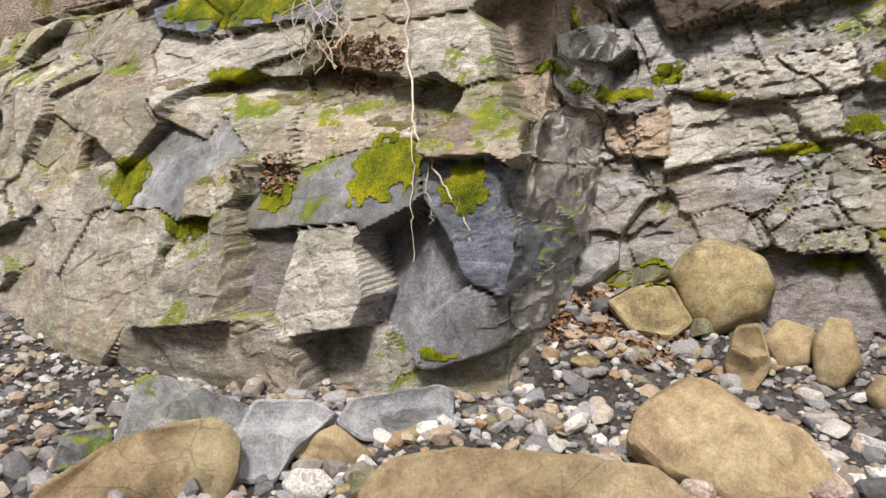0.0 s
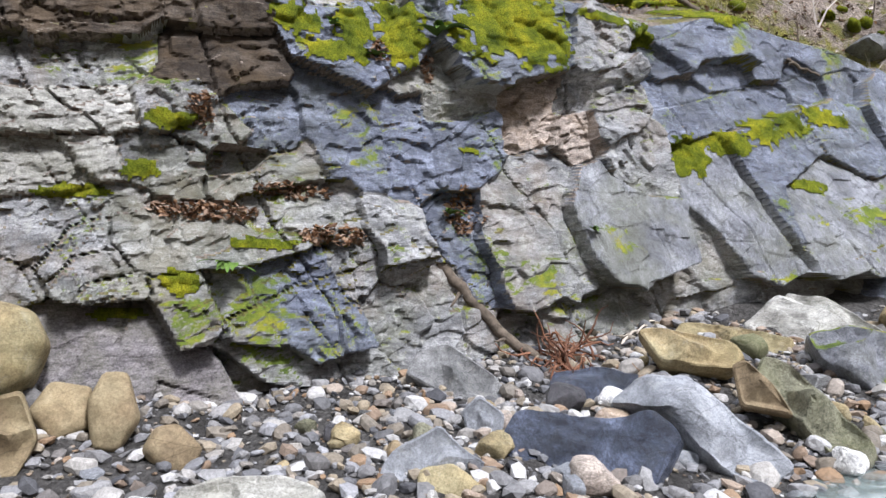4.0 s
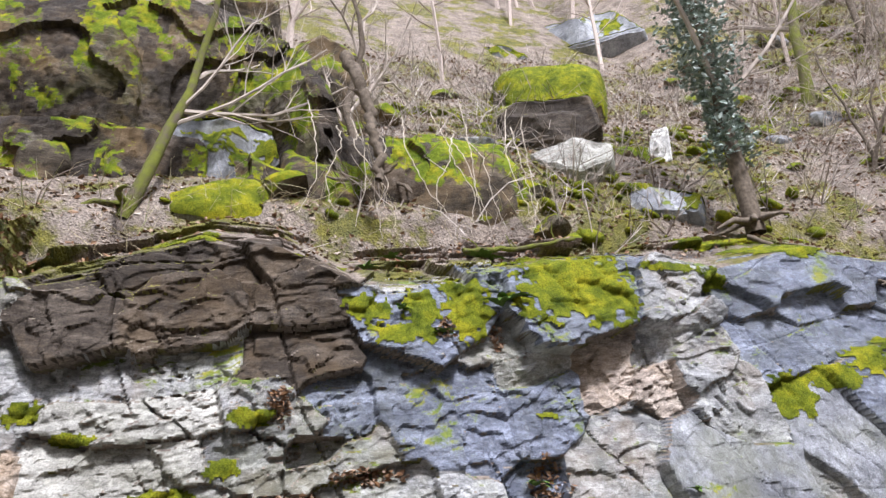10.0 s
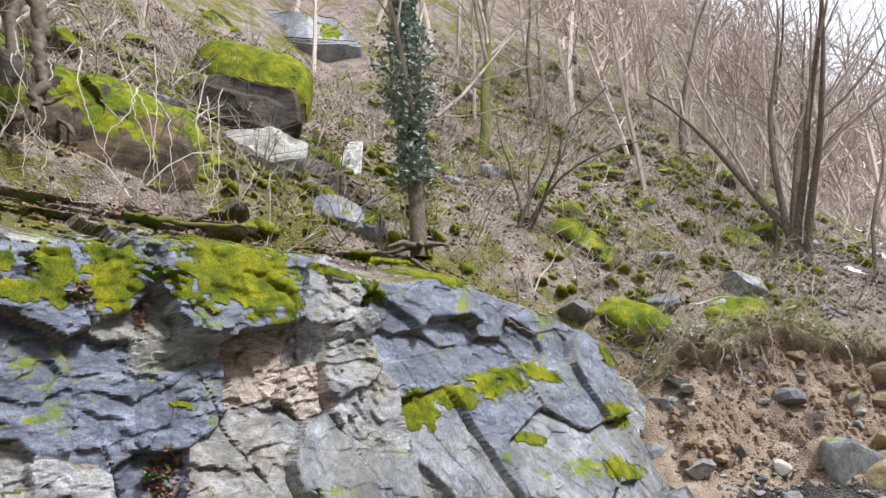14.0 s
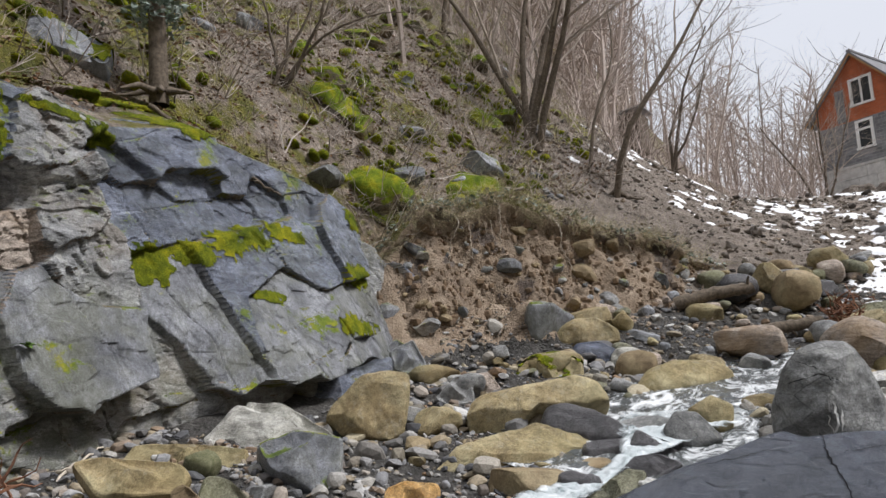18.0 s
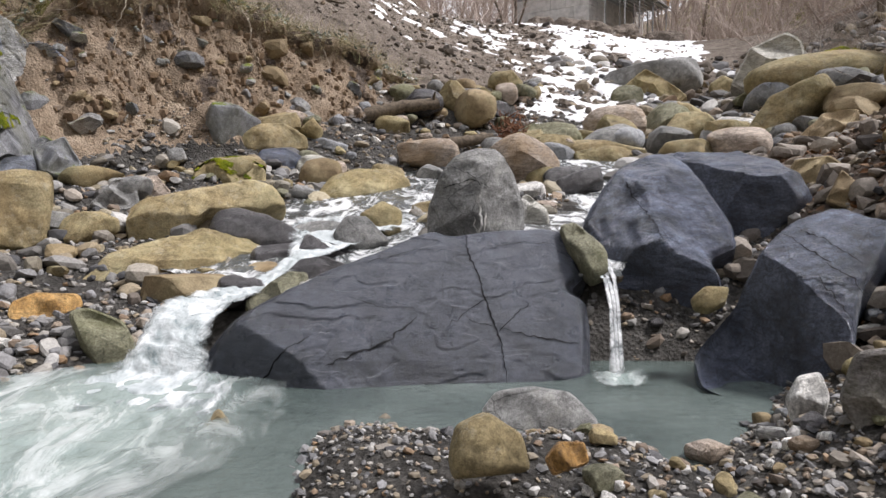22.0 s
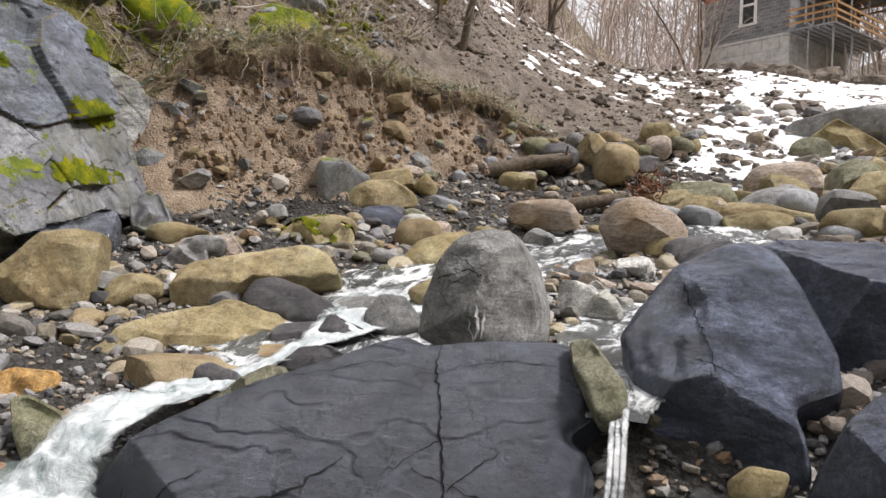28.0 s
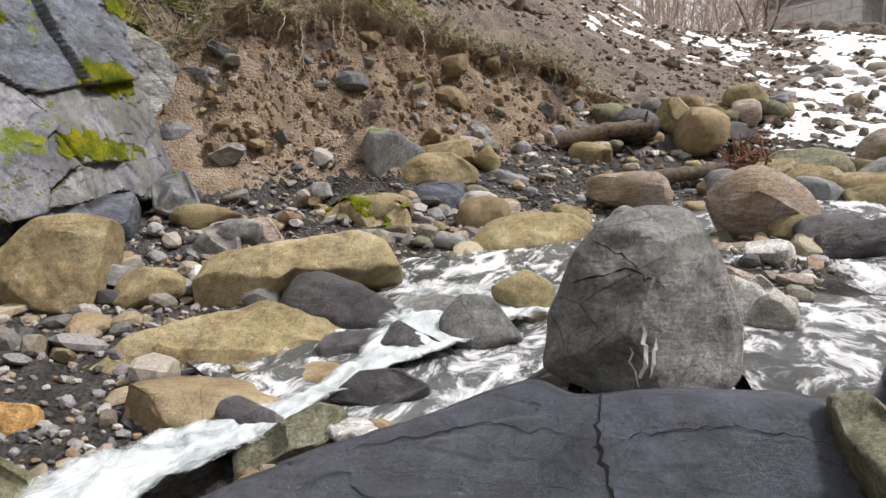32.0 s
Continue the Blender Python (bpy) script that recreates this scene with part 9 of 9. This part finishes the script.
q = spread(3600, -17, -4, -10, 24, 91, lambda x, y: slope(x, y) & ~((x > -12) & (x < -9.2) & (y < 0.6)))
brush("tangled grey brushwood on the hillside", q, 92, 0.35, 1.5, 0.01, M_TWIG)
q = spread(420, -9.6, -7.8, -3.5, 9.5, 93, slope)
brush("hanging dry grass and roots over the lip", q, 94, 0.3, 0.8, 0.01, M_STRAW, 1.4)
q = spread(700, -7.8, -3.4, 10.5, 18, 95, slope)
brush("dry stems at the top of the earth bank", q, 96, 0.2, 0.7, 0.011, M_STRAW, 1.2)
q = spread(900, 5, 18, 7, 26, 97, lambda x, y: x > 4.5 + 0.25 * y)
brush("brushwood on the steep earth bank", q, 98, 0.4, 1.6, 0.006, M_TWIG)

q = spread(800, -15, 9, 22, 44, 99, lambda x, y: ((np.abs(x + 1.5) > 2.5) | (y > 33)) & (x < 0.5 + 0.12 * (y - 22)) & (x > -15))
brush("dense reddish winter scrub beside the house", q, 100, 1.2, 4.2, 0.006, M_FAR, 0.5)
q = spread(500, 11, 30, 26, 60, 107)
brush("winter scrub on the slope beyond the house", q, 108, 1.5, 4.5, 0.006, M_FAR, 0.5)


def litter(label, pts, seed, size=0.05, mat=None):
    z = ground_z(pts[:, 0], pts[:, 1])
    rng = np.random.default_rng(seed)
    c = np.stack([pts[:, 0], pts[:, 1], z + rng.uniform(0.0, 0.03, len(pts))], 1)
    leaves("leaf_litter", label, "leaves", c, size, mat or M_LITTER, seed)


def tussocks(label, pts, seed, lo, hi, mat):
    """Low cushions of moss, joined into one mesh."""
    rng = np.random.default_rng(seed)
    shapes = []
    for i in range(10):
        v = rock_shape(seed + i, (1, 1, 1), 0.2, 2, 0.09, 5)[0]
        shapes.append(v + v * (0.22 * vnoise(v, 4.0, seed + i, 3))[:, None])
    faces = np.array(ICO[2][1])
    z = ground_z(pts[:, 0], pts[:, 1])
    V, F = [], []
    for i, q in enumerate(pts):
        s = lo * (hi / lo) ** (rng.random() ** 1.7)
        a = rng.uniform(0, 6.3)
        e = np.array(Euler((rng.normal(0, 0.2), 0.45 + rng.normal(0, 0.2), a * 0.15)).to_matrix())
        v = (shapes[i % 10] * [s * rng.uniform(0.6, 1.0), s * rng.uniform(0.8, 1.7), s * rng.uniform(0.35, 0.6)]) @ e.T
        V.append(v + [q[0], q[1], z[i] + 0.02])
        F.append(faces + i * len(v))
    tagged(mesh_object("moss_tussocks", np.concatenate(V), np.concatenate(F), mat, smooth=True), label, "moss", kind="stuff")


def patchy(x, y):
    p = np.stack([x, y, 0 * x], 1)
    return slope(x, y) & (vnoise(p * [1.4, 0.7, 1], 0.55, 121, 3) > 0.02) & (vnoise(p, 0.16, 123, 2) > np.where(y > 8, -0.35, 0.0))


q = spread(2400, -15, -5, 4.5, 24, 120, patchy)
tussocks("yellow-green moss cushions dotted over the slope", q, 122, 0.1, 0.5, M_MOSS)
q = spread(900, -14, -8, -9, 6, 124, patchy)
tussocks("dark green moss cushions on the hillside", q, 125, 0.1, 0.45, M_MOSS)
litter("pale curled leaves lying on the hillside", spread(16000, -14, -4, -9, 18, 126, slope), 127, 0.045, M_PALELEAF)
litter("dead brown leaves covering the hillside", spread(30000, -18, -4, -12, 22, 101, slope), 102, 0.05)
litter("dead brown leaves on the earth bank", spread(9000, 2.4, 9, 0.5, 15, 103, lambda x, y: x > 2.3 + 0.25 * np.maximum(y - 4, 0)), 104, 0.045)
litter("dead brown leaves in the hollow of the cliff", spread(1100, -6.9, -5.6, -3.1, -1.9, 105), 106, 0.05)


# ---- ferns, roots, logs and drifts ----
def fern(x, y, z, size, seed, label, mat=None, n=9):
    rng = np.random.default_rng(seed)
    top = tagged(new("fern"), label, "plant", "ferns on the cliff")
    top.matrix_world = pose(x, y, z)
    for k in range(n):
        a = rng.uniform(-1.9, 1.9)
        path, _ = wander(rng, (0, 0, 0), (math.cos(a), math.sin(a), 0.9), size * rng.uniform(0.7, 1.1), 8, 0.08, -0.16)
        path = np.array(path)
        t = np.gradient(path, axis=0)
        t /= np.linalg.norm(t, axis=1, keepdims=True)
        side = np.cross(t, [0, 0, 1])
        side /= np.linalg.norm(side, axis=1, keepdims=True) + 1e-9
        w = size * 0.13 * np.array([0.25, 0.7, 1, 1, 0.95, 0.8, 0.6, 0.35, 0.05])
        wav = 1 + 0.18 * np.sin(np.arange(9) * 2.1)
        L, R = path + side * (w * wav)[:, None], path - side * (w * wav)[:, None]
        mid = path - [0, 0, size * 0.02]
        v = np.concatenate([L, mid, R])
        f = []
        for i in range(8):
            f += [[i, i + 1, 10 + i, 9 + i], [9 + i, 10 + i, 19 + i, 18 + i]]
        mesh_object("frond", v, f, mat or M_LEAF, top, smooth=True)
    return top


def face_at(y, z):
    """Place on the face of the cliff at a place along it and a height."""
    p = STONE["p"].reshape(-1, 3)
    return p[np.argmin((p[:, 1] - y) ** 2 + (p[:, 2] - z) ** 2)]


for i, (y, z, s) in enumerate([(2.19, 3.86, 0.42), (2.3, 4.75, 0.36), (0.06, 1.35, 0.3), (2.34, 1.96, 0.22), (3.86, 1.87, 0.15), (0.9, 4.7, 0.2), (1.04, 3.78, 0.18), (1.48, 3.51, 0.16), (1.28, 4.9, 0.25)]):
    p = face_at(y, z)
    fern(p[0] + 0.03, p[1], p[2], s, 200 + i, "green strap-leaved fern rooted in the rock" if i % 3 else "green and yellowing fern rooted in the rock", M_LEAF)


def stick(name, label, cat, points, r0, r1, seed, mat, sides=7, knots=0.02, group=""):
    """A branch or log along given points, with side twigs."""
    rng = np.random.default_rng(seed)
    a = np.array(points, float)
    t = np.linspace(0, len(a) - 1, 6 * len(a))
    path = np.stack([np.interp(t, range(len(a)), a[:, i]) for i in range(3)], 1)
    path[1:-1] = (path[:-2] + path[1:-1] + path[2:]) / 3
    path += rng.normal(0, knots, path.shape) * 0.5
    w = Wood()
    w.add(path, r0, r1, sides)
    top = tagged(mesh_object(name, *w.arrays(), mat, smooth=True), label, cat, group)
    for k in range(4):
        i = int(rng.integers(2, len(path) - 1))
        tw, _ = wander(rng, path[i], rng.normal(0, 1, 3), min(0.3, rng.uniform(6, 14) * r0), 4, 0.25, 0)
        b = Wood()
        b.add(tw, r0 * 0.35, r0 * 0.1, 5)
        mesh_object("twig", *b.arrays(), mat, top)
    return top


stick("log", "dead brown trunk leaning down the cliff", "log", [(-7.15, 1.83, 1.93), (-6.87, 2.32, 1.31), (-6.56, 2.82, 0.69), (-6.22, 3.26, 0.42)], 0.075, 0.05, 301, M_BARK)
stick("branch", "bleached stick on the stones", "branch", [(-5.96, 3.66, 0.45), (-6.22, 4.06, 0.73), (-6.40, 4.66, 0.90)], 0.022, 0.01, 302, M_PALEWOOD)
stick("root", "long pale root hanging down the prow", "root", [(-5.7, -4.53, 3.5), (-5.55, -4.37, 2.63), (-5.1, -4.1, 1.99), (-4.85, -3.78, 1.65), (-4.75, -3.5, 1.3), (-4.75, -3.35, 1.0), (-4.9, -3.09, 0.68)], 0.011, 0.005, 303, M_PALEWOOD, 6, 0.03, "hanging roots")
stick("root", "thin pale root hanging down the prow", "root", [(-5.05, -4.07, 1.95), (-4.8, -3.92, 1.42), (-4.65, -3.81, 0.9)], 0.006, 0.003, 304, M_PALEWOOD, 5, 0.03, "hanging roots")
stick("root", "thin pale root hanging down the prow", "root", [(-4.95, -3.87, 1.76), (-4.82, -3.79, 1.43), (-4.75, -3.72, 1.2)], 0.006, 0.003, 305, M_PALEWOOD, 5, 0.03, "hanging roots")
for i in range(14):
    r = np.random.default_rng(400 + i)
    y0 = r.uniform(-5.6, -4.9)
    stick("branch", "dry branch lodged on the ledge", "branch", [(-5.5 + r.normal(0, 0.1), y0, 2.5 + r.uniform(0, 0.25)), (-5.45, y0 + r.normal(0.1, 0.25), 2.8 + r.uniform(0, 0.2)), (-5.5, y0 + r.normal(0.2, 0.4), 3.05 + r.uniform(0, 0.4))], 0.008, 0.003, 400 + i, M_PALEWOOD, 5, 0.02, "branches on the ledge")
stick("log", "mossy branch lying along the lip", "log", [(-8.17, 2.13, 4.93), (-8.10, 2.96, 4.99), (-8.00, 3.65, 5.14)], 0.04, 0.025, 306, M_MOSSBARK)
stick("root", "dark root creeping over the rock", "root", [(-7.94, 6.41, 5.39), (-7.45, 6.92, 4.88), (-6.94, 7.46, 4.44), (-6.80, 7.96, 4.24)], 0.045, 0.015, 308, M_BARK, 6, 0.03)
stick("log", "snow-dusted driftwood log among the stones", "log", [(-1.9, 15.0, 2.75), (-1.2, 15.3, 2.95), (-0.4, 15.6, 3.05)], 0.16, 0.12, 309, M_BARK, 9)
stick("log", "half-buried driftwood log with snow", "log", [(-0.9, 13.6, 1.95), (0.0, 13.9, 2.1), (0.7, 14.1, 2.2)], 0.14, 0.1, 310, M_BARK, 9)


def root_ball(x, y, z, size, seed, label, mat, n=70):
    rng = np.random.default_rng(seed)
    w = Wood()
    for k in range(n):
        d = rng.normal(0, 1, 3) + [0, 0, 0.3]
        path, _ = wander(rng, rng.normal(0, size * 0.25, 3), d, size * rng.uniform(0.4, 1.1), 5, 0.35, 0)
        w.add(path, size * 0.03, size * 0.008, 4)
    ob = mesh_object("root_ball", *w.arrays(), mat)
    ob.matrix_world = pose(x, y, z)
    tagged(ob, label, "roots", kind="stuff")


root_ball(1.1, 14.3, 2.35, 0.55, 331, "reddish tangle of driftwood roots on the stones", M_REDWOOD)
root_ball(-6.02, 3.11, 0.50, 0.5, 332, "brown tangle of roots at the end of the trunk", M_REDWOOD, 90)
root_ball(-5.58, 2.95, 0.31, 0.35, 333, "brown tangle of roots and twigs on the stones", M_REDWOOD, 60)

# drifts of dead leaves caught on ledges
for i, (y, z, n, wy, wz) in enumerate([(-0.11, 1.83, 300, 0.35, 0.07), (0.66, 2.07, 140, 0.3, 0.05), (1.0, 1.66, 200, 0.25, 0.07), (2.48, 2.0, 160, 0.14, 0.2), (-0.14, 2.7, 60, 0.06, 0.16), (1.51, 3.54, 50, 0.06, 0.1), (2.13, 3.54, 50, 0.06, 0.14), (-4.97, 2.6, 520, 0.4, 0.2), (-5.43, 1.53, 160, 0.2, 0.15), (-0.2, 2.76, 50, 0.07, 0.1)]):
    rng = np.random.default_rng(350 + i)
    P = STONE["p"].reshape(-1, 3)
    near = np.where(np.hypot((P[:, 1] - y) / wy, (P[:, 2] - z) / wz) < 1.3)[0]
    pick = P[rng.choice(near, n)] + rng.normal(0, 0.015, (n, 3)) + [0.02, 0, 0.015]
    leaves("leaf_drift", "drift of reddish dead leaves on a ledge", "leaves", pick, 0.035, M_LITTER, 360 + i)
P = STONE["p"].reshape(-1, 3)
rng = np.random.default_rng(370)
top = np.where(P[:, 2] > lip(P[:, 1]) + 0.05)[0]
leaves("leaf_litter", "dead leaves on the lip of the cliff", "leaves", P[rng.choice(top, 3500)] + [0, 0, 0.015], 0.04, M_LITTER, 371)


# ---- turf overhanging the earth scar, and mossy outcrops all over the slope ----
rng = np.random.default_rng(500)
edge = SCAR[(SCAR_V > 0.9) & (SCAR_V < 1.15)]
shapes = stem_shapes(501, 1.6, 0.007)
V, F, n = [], [], 0
for q in edge[rng.choice(len(edge), 900)]:
    v, f = shapes[int(rng.integers(30))]
    e = np.array(Euler((rng.normal(0, 0.5), 1.2 + rng.normal(0, 0.5), -0.75 + rng.normal(0, 0.7))).to_matrix())
    V.append(v @ (e.T * rng.uniform(0.2, 0.65)) + q)
    F.append(f + n)
    n += len(v)
tagged(mesh_object("dry_grass", np.concatenate(V), np.concatenate(F), M_STRAW), "matted dry grass and roots overhanging the earth scar", "grass", kind="stuff")
top = SCAR[(SCAR_V > 0.95) & (SCAR_V < 1.5)]
leaves("ground_ivy", "pale green ivy covering the turf", "ivy", top[rng.choice(len(top), 2200)] + rng.normal(0, 0.06, (2200, 3)) + [0, 0, 0.06], 0.05, M_IVY, 502)
leaves("leaf_litter", "dead leaves on the turf above the scar", "leaves", top[rng.choice(len(top), 2500)] + [0, 0, 0.015], 0.045, M_PALELEAF, 504)
wall = SCAR[(SCAR_V > 0.04) & (SCAR_V < 0.85)]
balls = [rock_shape(1500 + i, (1, 1, 1), 0.9, 1, 0.08, 7)[0] for i in range(10)]
V, F = [], []
for i, q in enumerate(wall[rng.choice(len(wall), 1500)]):
    sz = 0.03 * 6.0 ** (rng.random() ** 2)
    V.append(balls[i % 10] * sz * rng.uniform(0.7, 1.3, 3) + q)
    F.append(np.array(ICO[1][1]) + i * len(balls[0]))
tagged(mesh_object("earth_clods", np.concatenate(V), np.concatenate(F), M_CLOD), "brown clods and stones in the earth face", "earth", kind="stuff")
for i, q in enumerate(wall[rng.choice(len(wall), 70)]):
    r = np.random.default_rng(1560 + i)
    sz = 0.12 * 4.5 ** (r.random() ** 2)
    kind = [(M_BROWN, "brown"), (M_SMOOTH, "grey"), (M_CLIFF, "pale grey")][i % 3]
    rock("bank_stone", f"angular {kind[1]} stone stuck in the earth face", tuple(q), (sz * 1.3, sz, sz * 0.8), r.uniform(0, 360), kind[0], 1570 + i, 0.95, 2, 0.05, 10, "stones in the earth face", False, (r.normal(0, 20), r.normal(0, 20)))
for i in range(9):
    r = np.random.default_rng(1600 + i)
    q = edge[int(r.integers(len(edge)))]
    stick("root", "pale root dangling from the turf", "root", [tuple(q), tuple(q + [0.2, -0.15, -0.3]), tuple(q + [0.22 + r.normal(0, 0.1), -0.2, -0.7]), tuple(q + [0.3 + r.normal(0, 0.15), -0.25, -1.2])], 0.012, 0.005, 1600 + i, M_PALEWOOD, 5, 0.03, "roots of the turf")
q = spread(130, -17, -6, -3, 26, 503, slope)
for i, (x, y) in enumerate(q):
    r = np.random.default_rng(510 + i)
    s = r.uniform(0.25, 0.7) * (1 + 0.03 * max(0, y - 10))
    z = float(ground_z(x, y)[0])
    grey = i % 4 == 0
    rock("hill_stone", "grey stone on the hillside, partly mossy" if grey else "low mossy stone sunk in the hillside", (x, y, z - 0.06 * s), (s * 1.1, s * 1.5, s * 0.7), r.uniform(0, 360), M_SMOOTH if grey else M_MOSSY, 700 + i, 0.85, 3, 0.07, 10, "stones on the hillside", False, (r.normal(0, 10), 25))
for i in range(16):
    r = np.random.default_rng(900 + i)
    y0 = r.uniform(0.2, 3.6)
    stick("root", "pale root hanging over the mossy overhang", "root", [(-9.4 + r.normal(0, 0.1), y0, 7.6 + r.normal(0, 0.3)), (-9.1, y0 + r.normal(0, 0.15), 6.9), (-9.0, y0 + r.normal(0.1, 0.2), 6.2), (-8.95, y0 + r.normal(0.15, 0.25), 5.7 + r.normal(0, 0.15))], 0.009, 0.004, 900 + i, M_PALEWOOD, 5, 0.025, "roots on the overhang")
stick("trunk", "black twisted dead trunk leaning on the overhang", "trunk", [(-9.36, 0.79, 8.63), (-9.08, 1.00, 7.73), (-8.94, 1.15, 6.93), (-8.85, 1.20, 6.22)], 0.11, 0.06, 930, M_BARK, 8, 0.06)
